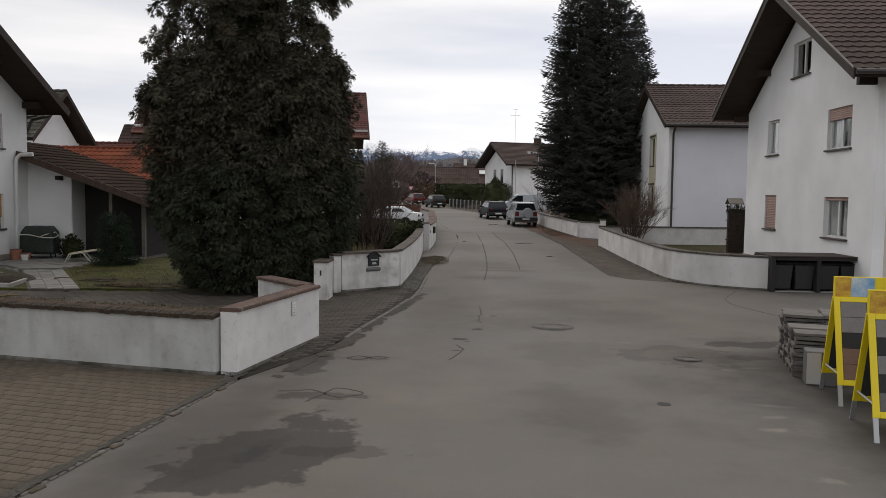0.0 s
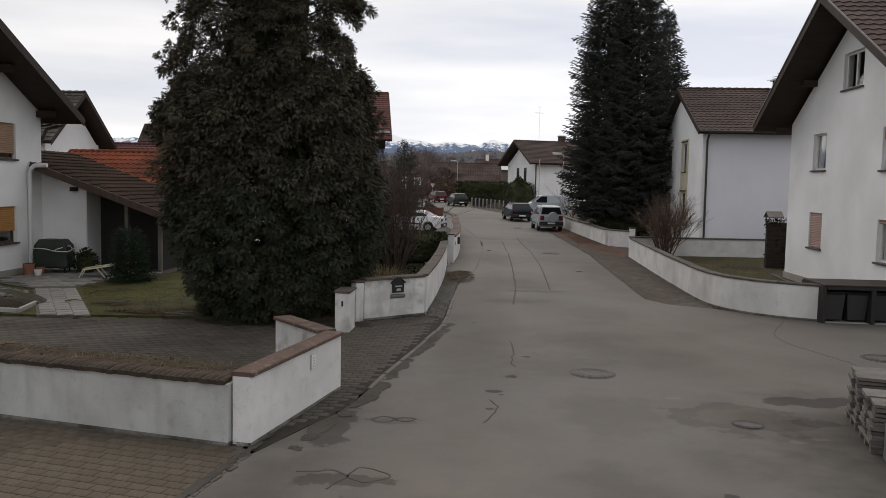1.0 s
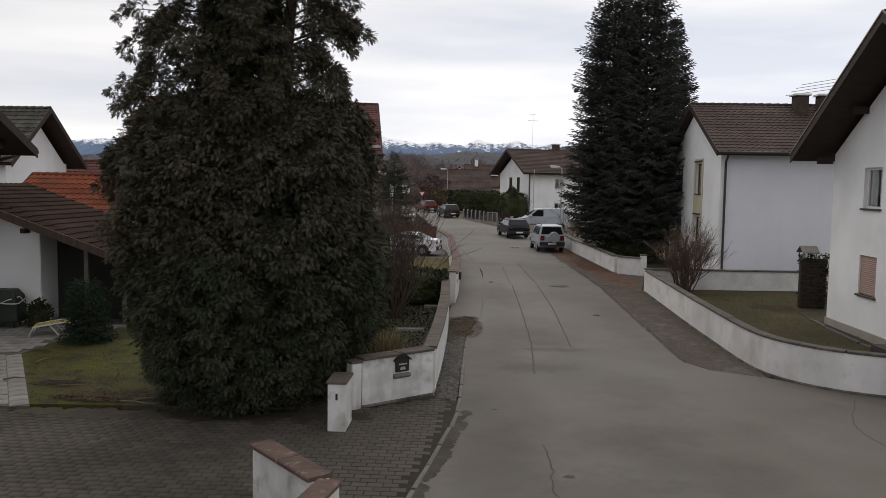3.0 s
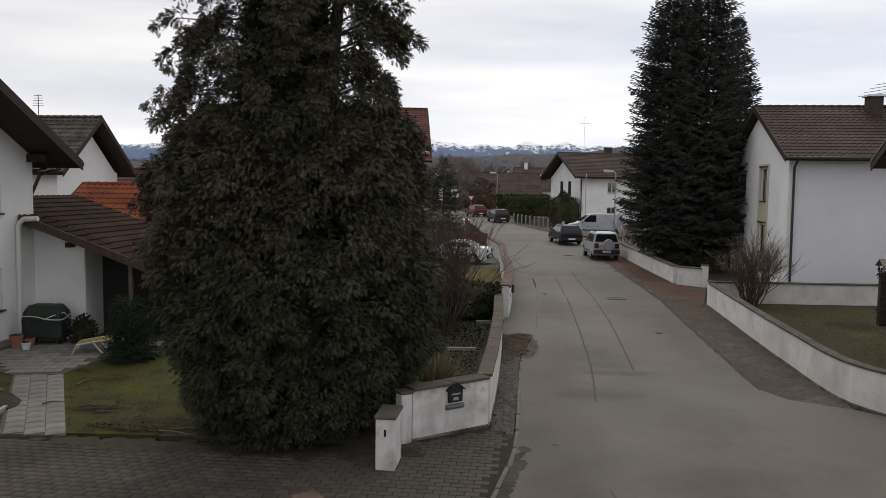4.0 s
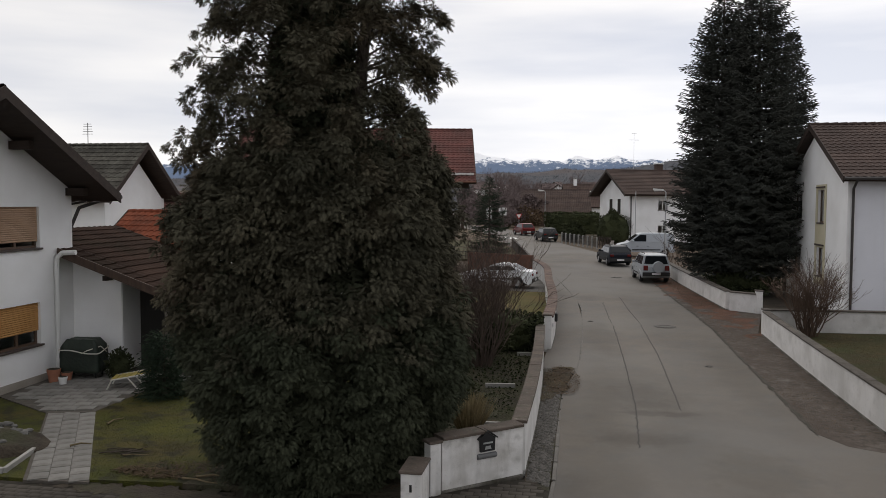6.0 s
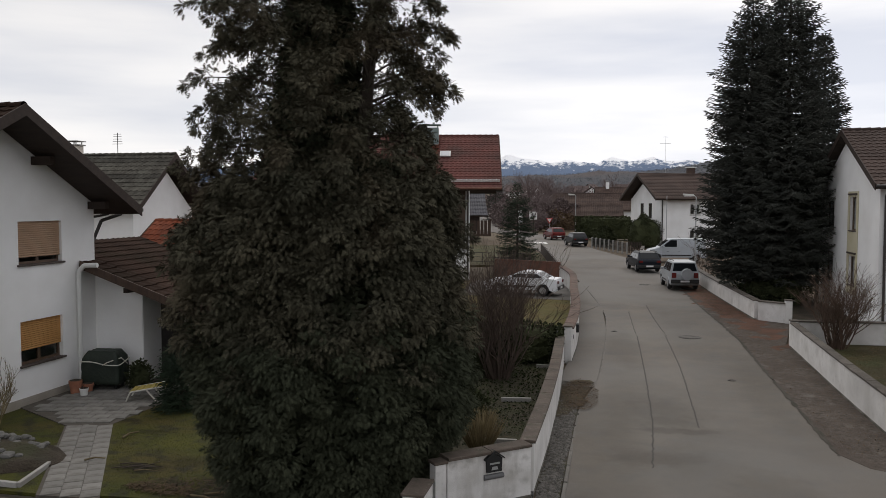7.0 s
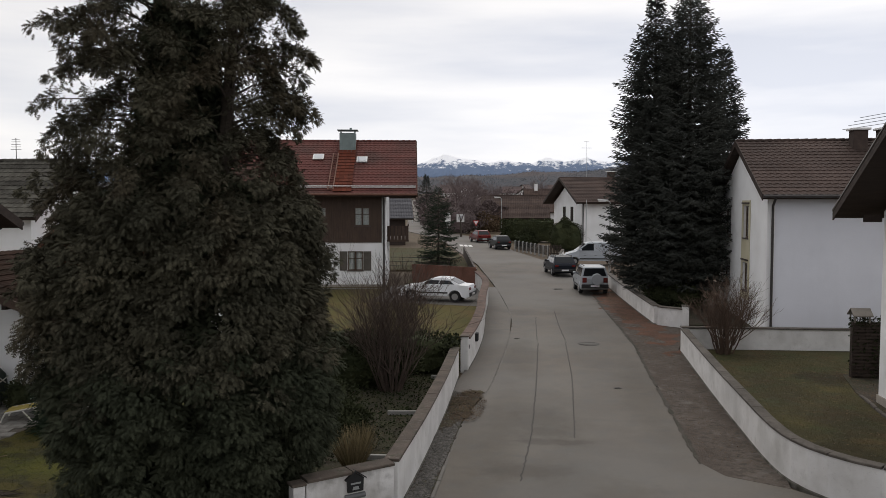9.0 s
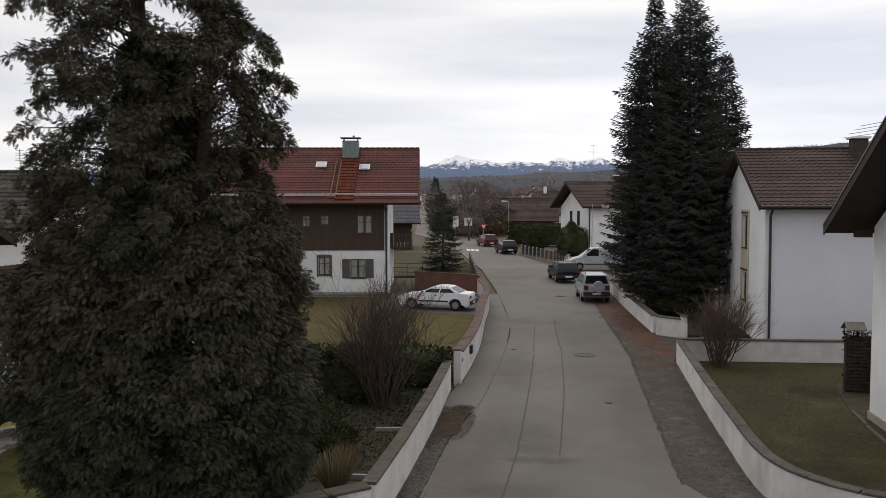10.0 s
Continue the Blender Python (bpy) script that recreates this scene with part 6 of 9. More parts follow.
def thuja(name, x, y, height, label):
    """A broad old thuja with two leaders: a dense rounded skirt below, tiers of nodding boughs above."""
    t = thing(name, pose(x, y, gz(y)), label, "tree")
    g = np.random.default_rng(5)
    bm = bmesh.new()
    limb_mesh(bm, [(0, 0, 0), (0.02, 0, 2), (-0.15, 0.1, 5), (-0.6, 0.1, 8), (-0.75, 0.1, 11), (-0.8, 0, height - 0.4)], 0.34, 0.05, 10)
    limb_mesh(bm, [(-0.1, 0.1, 4.2), (0.5, 0, 6.5), (0.75, -0.1, 8.4), (0.8, -0.1, 10.1)], 0.2, 0.04, 8)
    part("trunk", bm, BARK, t)
    # how far the crown reaches to its western and its eastern side, by height
    z_west, r_west = (0, 0.5, 1.0, 2.0, 3.0, 4.0, 4.5, 4.75, 5.2, 5.6, 6.0, 6.5, 7.0, 7.4, 7.9, 8.6, 9.4, 10.2, 11.2, height), (1.95, 2.2, 2.4, 2.66, 2.7, 2.68, 2.75, 2.95, 2.45, 2.35, 2.72, 2.35, 2.88, 2.7, 2.3, 2.45, 2.4, 2.1, 1.5, 0.3)
    z_east, r_east = (0, 0.4, 0.8, 1.4, 2.3, 3.5, 4.3, 4.8, 5.6, 6.1, 6.7, 7.05, 7.45, 8.0, 8.5, 9.0, 9.4, 10.0, 10.6, height), (1.35, 1.8, 2.2, 2.5, 2.58, 2.54, 2.36, 2.36, 2.4, 2.15, 1.65, 1.5, 1.92, 1.8, 1.93, 1.88, 1.55, 0.9, 0.35, 0.2)
    east = 0.36

    def reach(z, a):
        c = np.cos(a - east)
        lump = 1 + 0.04 * np.sin(3 * a + z * 0.9) + 0.035 * np.sin(5 * a - 1.7 * z + 1)
        lump = lump + 0.06 * np.exp(-((a % math.tau - 3.98) / 0.36) ** 2) * np.interp(z, (2.5, 4.0, 6.0, 7.0), (0, 1, 1, 0))
        return (np.interp(z, z_east, r_east) * (1 + c) / 2 + np.interp(z, z_west, r_west) * (1 - c) / 2) * lump

    high, low = ([], [], []), ([], [], [])

    def clump(c, out, r, n, size, nod=0.25, tall=0.6):
        """A rounded cushion of feathery sprays on the outer side of a bough, its lower edge fraying downwards."""
        d = g.normal(0, 1, (n, 3))
        d /= np.linalg.norm(d, axis=1, keepdims=True)
        d = d + out * 0.7 + np.array((0, 0, 0.3))
        d /= np.linalg.norm(d, axis=1, keepdims=True)
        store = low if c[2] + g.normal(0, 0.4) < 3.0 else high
        store[0].append(c + d * r * g.uniform(0.45, 1.0, (n, 1)) * np.array((1, 1, tall)))
        store[1].append(d * 1.1 + out * 0.3 - np.array((0, 0, nod + 0.2)) + g.normal(0, 0.4, (n, 3)))
        store[2].append(size * g.uniform(0.7, 1.2, n))

    # the skirt: cushions hanging over one another like shingles
    for k in range(660):
        zz = 0.12 + 5.6 * (k / 660)
        a = k * 2.399963 + g.normal(0, 0.14)
        fine = float(np.interp(zz, (0.5, 2.8), (0.7, 1.0)))
        r = g.uniform(0.26, 0.52) * fine
        out = np.array((math.cos(a), math.sin(a), 0.0))
        full = float(reach(zz, a)) * g.uniform(0.9, 1.02) - 0.72 * r - 0.06
        clump(out * full * np.array((1, 1.05, 1)) + np.array((0, 0, zz)), out, r, int(68 + 142 * r), 0.13 * fine, 0.3)
    # tiers of boughs on the two leaders
    bm = bmesh.new()
    tiers = 340
    for k in range(tiers):
        zz = 4.2 + (height - 4.5) * (k / tiers) ** 1.06
        a = k * 2.399963 + g.normal(0, 0.3)
        second = zz < 10.2 and math.cos(a - east) > 0.1
        lx, ly = (np.interp(zz, (4.2, 6.5, 8.4, 10.1), (-0.1, 0.5, 0.75, 0.8)), -0.05) if second else (np.interp(zz, (0, 5, 8, 11), (0, -0.15, -0.6, -0.75)), 0.1)
        tier = min(1.0, max(0.0, 0.5 + 1.3 * noise.noise(Vector((2.2 * math.cos(a), 2.2 * math.sin(a), zz * 1.15)))))
        full = max(0.3, float(reach(zz, a)) * (g.uniform(0.73, 0.9) + 0.19 * tier) - 0.03)
        rise = float(np.interp(zz, (4, 6, 9, 11), (0.0, 0.15, 0.45, 0.8))) * g.uniform(0.5, 1.2) * min(1.0, full / 1.6)
        tip = np.array((full * math.cos(a), full * math.sin(a) * 1.05, zz))
        root = np.array((lx, ly, zz - rise))
        run = tip - root
        far = float(np.linalg.norm(run[:2]))
        out = run / (np.linalg.norm(run) + 1e-9)
        side = np.array((-out[1], out[0], 0.0))
        arch = g.uniform(0.1, 0.22) * (0.35 + 0.35 * far)
        for s, r, n in ((1.02, 0.17, 52), (0.93, 0.24, 91), (0.8, 0.27, 85), (0.62, 0.3, 64), (0.42, 0.32, 40), (0.2, 0.32, 24)):
            if (s < 0.7 and far < 0.8) or (s < 0.3 and zz > 8.8) or (s < 0.7 and zz > 6.2 and g.random() < (0.6 if second else 0.22)):
                continue
            c = root + run * s + np.array((0, 0, arch * 4 * s * (1 - s) - 0.16 * max(0.0, s - 0.85) / 0.18))
            c = c + side * g.normal(0, 0.09 + 0.12 * (1 - s))
            clump(c, out, r * g.uniform(0.75, 1.15), n, 0.117, 0.2 if s < 0.9 else 0.45, 0.72)
        if k % 2 == 0:
            limb_mesh(bm, [root, root * 0.5 + tip * 0.5 + np.array((0, 0, arch * 0.9)), root * 0.12 + tip * 0.88 + np.array((0, 0, arch * 0.25))], 0.028, 0.007, 4)
    part("limb_work", bm, BARK, t)
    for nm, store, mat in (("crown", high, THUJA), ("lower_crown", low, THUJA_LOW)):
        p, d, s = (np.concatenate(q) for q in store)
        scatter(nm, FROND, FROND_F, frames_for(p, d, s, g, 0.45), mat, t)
    # dense inner growth, in the darker copy that has shade in its colour
    n = 9000
    a, z = g.uniform(0, math.tau, n), 0.1 + 9.3 * g.uniform(0, 1, n) ** 1.25
    r = reach(z, a) * g.uniform(0.25, 0.72, n) * np.where((z > 6.2) & (np.cos(a - east) > 0.1), 0.6, 1.0) * np.interp(z, (5, 7.0, 9.4), (1, 0.5, 0.3))
    p = np.stack((r * np.cos(a) + np.interp(z, (5, 9), (0, -0.15)), r * np.sin(a), z), 1)
    d = np.stack((np.cos(a), np.sin(a), g.normal(-0.6, 0.4, n)), 1)
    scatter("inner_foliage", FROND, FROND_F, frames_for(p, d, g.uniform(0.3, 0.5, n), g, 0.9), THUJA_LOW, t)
    return t


def spruce(name, x, y, height, base_r, label, seed, mat=SPRUCE, step=0.28, per=17, bare=1.5, size=0.25, group="tall spruces", taper=1.0, twig=0.15):
    """Whorls of branches, each a flat spray of needled twigs that sags and turns up at its tip."""
    t = thing(name, pose(x, y, gz(y)), label, "tree", group)
    g = np.random.default_rng(seed)
    skirt = 0.6 if bare > 0.5 else 0.95
    bm = bmesh.new()
    limb_mesh(bm, [(0, 0, -0.1), (0.03, 0, height * 0.5), (0, 0, height)], 0.013 * height + 0.04, 0.012, 8)
    part("trunk", bm, BARK, t)
    pts, dirs, sz = [], [], []
    bm = bmesh.new()
    z = bare
    while z < height - 0.1:
        f = (z - bare) / (height - bare)
        r = base_r * float(np.interp(1 - f, (0, 0.12, 0.235, 0.35, 0.58, 0.8, 1.0), (0, 0.14, 0.41, 0.58, 0.77, 0.88, 1.0))) ** taper * float(np.interp(f, (0, 0.05, 0.18), (skirt, (1 + skirt) / 2.05, 1.0))) + 0.06
        turn = g.uniform(0, math.tau)
        count = max(6, int(per * (1 - 0.35 * f)))
        for k in range(count):
            ang = turn + k * math.tau / count + g.normal(0, 0.14)
            ln = r * (g.uniform(0.78, 1.04) if g.random() < 0.85 else g.uniform(1.05, 1.18))
            rise = float(np.interp(f, (0, 0.35, 0.75, 1.0), (-0.32, -0.18, 0.2, 0.75))) + g.normal(0, 0.06)
            curl = float(np.interp(f, (0, 0.5, 1.0), (0.24, 0.16, 0.05)))
            zb = z + g.uniform(-0.6, 0.6) * step
            out, across = np.array((math.cos(ang), math.sin(ang), 0.0)), np.array((-math.sin(ang), math.cos(ang), 0.0))

            def at(s):
                s = np.asarray(s)[..., None]
                return out * ln * s + np.array((0, 0, 1.0)) * (zb + ln * (rise * s + curl * s * s * s))

            # the stem itself, then twigs to both sides
            n = max(3, int(ln / twig))
            s = np.linspace(0.1, 1.0, n)
            pts.append(at(s))
            dirs.append(np.tile(out + np.array((0, 0, rise + 0.5 * curl)), (n, 1)) + g.normal(0, 0.12, (n, 3)))
            sz.append(np.full(n, size * 1.1))
            m = max(3, int(ln / (twig * 0.85)))
            for sd in (-1, 1):
                s0 = np.clip(np.linspace(0.2, 0.97, m) + g.normal(0, 0.02, m), 0.1, 1)
                length = (0.34 * ln * (1 - s0) + 0.16) * g.uniform(0.75, 1.15, m)
                for b, tl in zip(s0, length):
                    q = max(1, int(tl / twig))
                    u = (np.arange(q) + g.uniform(0.2, 0.8)) / q
                    way = out * 0.72 + across * sd * 0.75 + np.array((0, 0, -0.22))
                    p = at(np.full(q, b)) + way * (u * tl)[:, None] - np.array((0, 0, 1.0)) * (0.25 * (u * tl) ** 2)[:, None]
                    pts.append(p + g.normal(0, 0.03, (q, 3)))
                    dirs.append(np.tile(way, (q, 1)) + g.normal(0, 0.2, (q, 3)))
                    sz.append(size * g.uniform(0.75, 1.15, q))
            if k % 3 == 0 and r > 0.5:
                tube(bm, (0, 0, z), at(0.6), 0.03, 0.01, 4, False)
        z += step * g.uniform(0.75, 1.25) * (1.12 - 0.35 * f)
    part("limb_work", bm, BARK, t)
    p, d, s = np.concatenate(pts), np.concatenate(dirs), np.concatenate(sz)
    scatter("crown", TWIGLET, TWIGLET_F, frames_for(p, d, s, g, 0.35), mat, t)
    return t


def bare_shrub(name, x, y, height, spread, label, seed, stems=14, mat=TWIG, level=4, r=0.02, group="bare shrubs", lift=0.0, bend=0.34):
    """Leafless stems from one stool that fork again and again into fine twigs."""
    t = thing(name, pose(x, y, gz(y) + lift), label, "shrub", group)
    g = random.Random(seed)

    def grow(p, d, ln, rad, lev):
        q = p + d * ln * 0.5 + Vector((g.gauss(0, 0.06), g.gauss(0, 0.06), 0)) * ln
        e = q + (d + Vector((g.gauss(0, 0.16), g.gauss(0, 0.16), 0.08))).normalized() * ln * 0.5
        tube(bm, p, q, rad, rad * 0.8, 3, False)
        tube(bm, q, e, rad * 0.8, rad * 0.6, 3, False)
        if lev > 0:
            for b in range(g.choice((2, 3, 3, 4))):
                nd = (d + Vector((g.gauss(0, bend), g.gauss(0, bend), g.gauss(0.1, 0.2)))).normalized()
                start = e if b == 0 else p.lerp(e, g.uniform(0.35, 0.95))
                grow(start, nd, ln * g.uniform(0.55, 0.85), max(0.005, rad * 0.55), lev - 1)

    for k in range(stems):
        bm = bmesh.new()
        a = k * 2.4 + g.uniform(-0.4, 0.4)
        s = math.sqrt((k + 0.5) / stems)
        base = Vector((0.2 * spread * s * math.cos(a), 0.2 * spread * s * math.sin(a), 0))
        d = Vector((s * spread / height * math.cos(a), s * spread / height * math.sin(a), 1)).normalized()
        grow(base, d, height * g.uniform(0.26, 0.4), r * g.uniform(0.8, 1.25), level)
        part("stem", bm, mat, t)
    return t


def bare_tree(name, x, y, height, seed, label="leafless brown tree in the distance", mat=TWIG_HAZED, r=0.16, level=4):
    t = thing(name, pose(x, y, gz(y)), label, "tree", "leafless trees further off")
    g = random.Random(seed)
    bm = bmesh.new()
    tb = bmesh.new()
    limb_mesh(tb, [(0, 0, -0.1), (g.uniform(-0.2, 0.2), 0, height * 0.3)], r, r * 0.7, 7)
    part("trunk", tb, BARK, t)

    def grow(p, d, ln, rad, lev):
        e = p + d * ln
        tube(bm, p, e, rad, rad * 0.6, 4 if lev > 2 else 3, False)
        if lev > 0:
            for b in range(4 if lev > 1 else 5):
                nd = (d + Vector((g.gauss(0, 0.5), g.gauss(0, 0.5), g.gauss(0.1, 0.3)))).normalized()
                grow(p.lerp(e, g.uniform(0.55, 1.0)), nd, ln * g.uniform(0.5, 0.75), max(0.02, rad * 0.5), lev - 1)

    for k in range(4):
        a = k * 1.6 + g.random()
        grow(Vector((0, 0, height * 0.28)), Vector((0.45 * math.cos(a), 0.45 * math.sin(a), 1)).normalized(), height * 0.32, r * 0.55, level)
    part("crown", bm, mat, t)
    return t


def leafy_mass(name, x, y, rx, ry, h, n, mat, label, category="hedge", seed=1, size=(0.1, 0.2), square=False, lift=0.0, group="", turn=0.0, core=True, solid=0.78):
    """A hedge or bush of many small leaves over a rough core of twigs."""
    t = thing(name, pose(x, y, gz(y) + lift, 0, 0, turn), label, category, group)
    g = np.random.default_rng(seed)
    if square:
        p = g.uniform(-1, 1, (n, 3))
        face = g.integers(0, 5, n)
        d = g.normal(0, 0.4, (n, 3))
        for k, (ax, v) in enumerate(((0, 1), (0, -1), (1, 1), (1, -1), (2, 1))):
            sel = face == k
            p[sel, ax] = v * (1 - np.abs(g.normal(0, 0.1, sel.sum())))
            d[sel, ax] += v
        wob = 1 + 0.05 * np.sin(p[:, 0] * rx * 3 + p[:, 2] * 4)
        p = p * np.array((rx, ry, h / 2)) * np.stack((np.ones(n), wob, wob), 1) + np.array((0, 0, h / 2))
    else:
        d = g.normal(0, 1, (n, 3))
        d /= np.linalg.norm(d, axis=1, keepdims=True)
        d[:, 2] = np.where(d[:, 2] < -0.55, -d[:, 2], d[:, 2])
        lump = 1 + 0.12 * np.sin(d[:, 0] * 7 + 2 * d[:, 2]) + 0.1 * np.sin(d[:, 1] * 9 + 5 * d[:, 2])
        rad = (1 - np.abs(g.normal(0, 0.14, n))) * lump
        p = d * rad[:, None] * np.array((rx, ry, h * 0.62)) + np.array((0, 0, h * 0.4))
        p[:, 2] = np.maximum(p[:, 2], 0.03)
    scatter("leaves", LEAF, LEAF_F, frames_for(p, d + g.normal(0, 0.6, (n, 3)), g.uniform(*size, n), g, 1.0), mat, t)
    if core:
        bm = bmesh.new()
        bmesh.ops.create_icosphere(bm, subdivisions=3, radius=1.0)
        for v in bm.verts:
            q = v.co.normalized()
            k = solid + 0.12 * noise.noise(q * 3 + Vector((seed, 0, 0)))
            if square:
                m = max(abs(q.x), abs(q.y), abs(q.z))
                v.co = Vector((q.x / m * rx * 0.86, q.y / m * ry * 0.86, h / 2 + q.z / m * h * 0.46)) + q * 0.05 * noise.noise(q * 5)
            else:
                v.co = Vector((q.x * rx * k, q.y * ry * k, max(0.0, h * 0.4 + q.z * h * 0.6 * k)))
        part("inner_growth", bm, mat, t)
    return t


thuja("thuja", -5.6, 20.3, 12.6, "huge dark old thuja with drooping sprays beside the driveway")
spruce("spruce", 6.2, 50.6, 17.0, 2.95, "tall dark spruce behind the garden wall", 21, bare=1.7)
spruce("spruce", 7.85, 49.8, 18.2, 2.95, "tall dark spruce behind the garden wall", 22, bare=1.6)
spruce("spruce", 10.45, 53.8, 14.3, 1.75, "slimmer dark spruce behind the others", 23, taper=0.8)
spruce("young_fir", -8.75, 73, 6.7, 1.95, "young dark green fir beside the far street", 24, FIR, 0.3, 11, 0.1, 0.2, "young firs", 1.0, 0.14)
spruce("young_fir", -25.6, 172, 9.5, 2.4, "dark fir beside the far street", 25, SPRUCE, 0.5, 8, 0.2, 0.5, "young firs", 0.92, 0.35)
spruce("young_fir", -27, 66, 9.0, 2.0, "dark conifer behind the houses", 26, SPRUCE, 0.45, 8, 0.2, 0.4, "young firs", 0.92, 0.3)
leafy_mass("evergreen_hedge", -5.4, 30.6, 2.0, 0.8, 1.5, 5200, HEDGE, "dark low evergreen hedge behind the bare shrub", seed=40, size=(0.07, 0.15), group="hedges")
bare_shrub("bare_shrub", -3.95, 29.8, 4.2, 1.5, "large leafless brown shrub behind the wall", 31, 34, TWIG_DARK, r=0.028)
bare_shrub("bare_shrub", -4.1, 35.0, 1.9, 1.2, "leafless brown shrub in the garden", 32, 10, TWIG_DARK)
bare_shrub("bare_shrub", 7.2, 36.9, 3.0, 1.2, "leafless rust-brown shrub behind the curved wall", 33, 26, r=0.03)
bare_shrub("bare_shrub", -15.4, 20.9, 1.3, 0.6, "reddish dry shrub in the rockery", 36, 8, LEAFY, 3, 0.012)
for x, y, rx, hh, sd in ((-14.5, 130, 5.0, 5.0, 71), (-9.0, 146, 4.0, 4.5, 72), (-9.5, 138, 3.4, 4.6, 73), (-13.5, 158, 6.0, 6.5, 74), (-20.8, 150, 2.4, 4.2, 75), (-28.5, 196, 3.5, 5.5, 76), (-47, 235, 6.0, 7.0, 77)):
    leafy_mass("bare_thicket", x, y, rx, 2.5, hh, 2600, TWIG_HAZED, "brown leafless thicket beyond the bend", "shrub", sd, (0.2, 0.5), group="thickets beyond the bend", solid=0.7)
leafy_mass("low_evergreen", 7.5, 51.0, 1.9, 3.0, 1.5, 6000, HEDGE, "dark evergreen undergrowth below the spruces", "shrub", 55, (0.08, 0.16), lift=0.1, group="small shrubs")
bare_shrub("bare_shrub", 5.9, 58.5, 2.0, 1.2, "leafless shrub beside the garden wall", 34, 9, level=3)
bare_shrub("bare_shrub", 5.4, 62.5, 3.2, 1.3, "leafless shrub beside the garden wall", 35, 9, level=3)
leafy_mass("evergreen_hedge", -4.9, 32.8, 2.6, 0.75, 1.25, 5200, HEDGE, "dark low evergreen hedge crossing the garden", seed=41, size=(0.07, 0.15), square=True, group="hedges")
spruce("juniper", -11.45, 24.7, 1.75, 0.55, "small dark ragged juniper on the lawn", 42, FIR, 0.085, 12, 0.03, 0.11, "small shrubs", 0.6, 0.08)
leafy_mass("round_bush", 2.2, 92.0, 1.75, 1.6, 3.2, 9000, HEDGE, "tall rounded clipped evergreen bush", "shrub", 43, (0.08, 0.15), group="small shrubs", solid=0.94)
leafy_mass("round_bush", -2.0, 94.5, 1.2, 1.1, 2.0, 1500, HEDGE, "rounded clipped evergreen bush", "shrub", 44, (0.14, 0.26), group="small shrubs")
leafy_mass("tall_hedge", -1.0, 107, 4.6, 1.2, 2.7, 4000, HEDGE, "tall dark clipped hedge beyond the bend", seed=45, size=(0.18, 0.34), square=True, group="hedges", turn=-12)
leafy_mass("brown_hedge", -10.2, 132, 3.0, 1.6, 3.0, 2200, LEAF_BROWN, "reddish brown beech hedge at the bend", seed=46, size=(0.2, 0.4), group="hedges")
leafy_mass("low_evergreen", -4.4, 25.6, 0.8, 0.6, 0.7, 2600, HEDGE, "low dark evergreen cushion in the garden bed", "shrub", 53, (0.05, 0.11), lift=0.05, group="small shrubs")
leafy_mass("low_evergreen", -5.6, 27.6, 1.1, 0.8, 0.9, 3600, HEDGE, "low dark evergreen cushion in the garden bed", "shrub", 54, (0.05, 0.11), lift=0.05, group="small shrubs")


def grass_tuft(x, y, h, spread, n, seed, label):
    t = thing("grass_tuft", pose(x, y, gz(y) + 0.07), label, "grass", "grass tufts")
    g = np.random.default_rng(seed)
    a, s = g.uniform(0, math.tau, n), np.sqrt(g.uniform(0, 1, n))
    d = np.stack((np.cos(a) * s * spread, np.sin(a) * s * spread, np.full(n, 1.0)), 1)
    b = np.stack((np.cos(a) * s * 0.12, np.sin(a) * s * 0.12, np.zeros(n)), 1)
    blade = [(0, -0.012, 0), (0, 0.012, 0), (1.0, 0.004, -0.1), (1.0, -0.004, -0.1)]
    scatter("grass", blade, [(0, 1, 2, 3)], frames_for(b, d, h * g.uniform(0.6, 1.1, n), g, 0.8), DRY, t)
    return t


grass_tuft(-3.3, 22.6, 0.9, 0.55, 420, 47, "tall tuft of dry yellow-green grass behind the wall")
grass_tuft(-3.5, 24.2, 0.6, 0.6, 300, 48, "tuft of dry yellow grass")
leafy_mass("pot_plant", -13.75, 26.4, 0.36, 0.33, 0.75, 700, HEDGE, "small evergreen shrub against the shed wall", "shrub", 49, (0.06, 0.12), lift=0.07, group="small shrubs")
bare_shrub("bamboo", -14.6, 21.9, 1.7, 0.6, "thin yellow-green bamboo against the house wall", 51, 14, DRY, 3, 0.01, "bamboo", 0.05, 0.2)
for k, (x, y, hh) in enumerate(((-12, 118, 8), (-12.5, 134, 9), (-16, 152, 10), (-9, 150, 8.5), (-30, 122, 10), (-14, 170, 10), (-18, 166, 11), (4, 172, 9), (-2, 190, 10), (-40, 190, 11), (-20, 205, 11), (12, 200, 10))):
    bare_tree("bare_tree", x, y, hh, 60 + k, level=3)
g = np.random.default_rng(90)
cr, dr, sr = [], [], []
for k in range(1500):
    y = g.uniform(190, 560)
    x = g.uniform(-0.35, 0.16) * y
    hh = g.uniform(2.5, 7)
    n = 12
    cr.append(np.stack((x + g.normal(0, 1.6, n), y + g.normal(0, 1.6, n), gz(y) + g.uniform(0.2, 1, n) * hh), 1))
    dr.append(g.normal(0, 1, (n, 3)) + np.array((0, 0, 0.6)))
    sr.append(g.uniform(0.5, 1.2, n))
tagged(scatter("far_woods", TWIGLET, TWIGLET_F, frames_for(np.concatenate(cr), np.concatenate(dr), np.concatenate(sr), g, 1.0), TWIG_HAZED),
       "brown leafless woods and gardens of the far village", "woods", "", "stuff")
cr, dr, sr = [], [], []
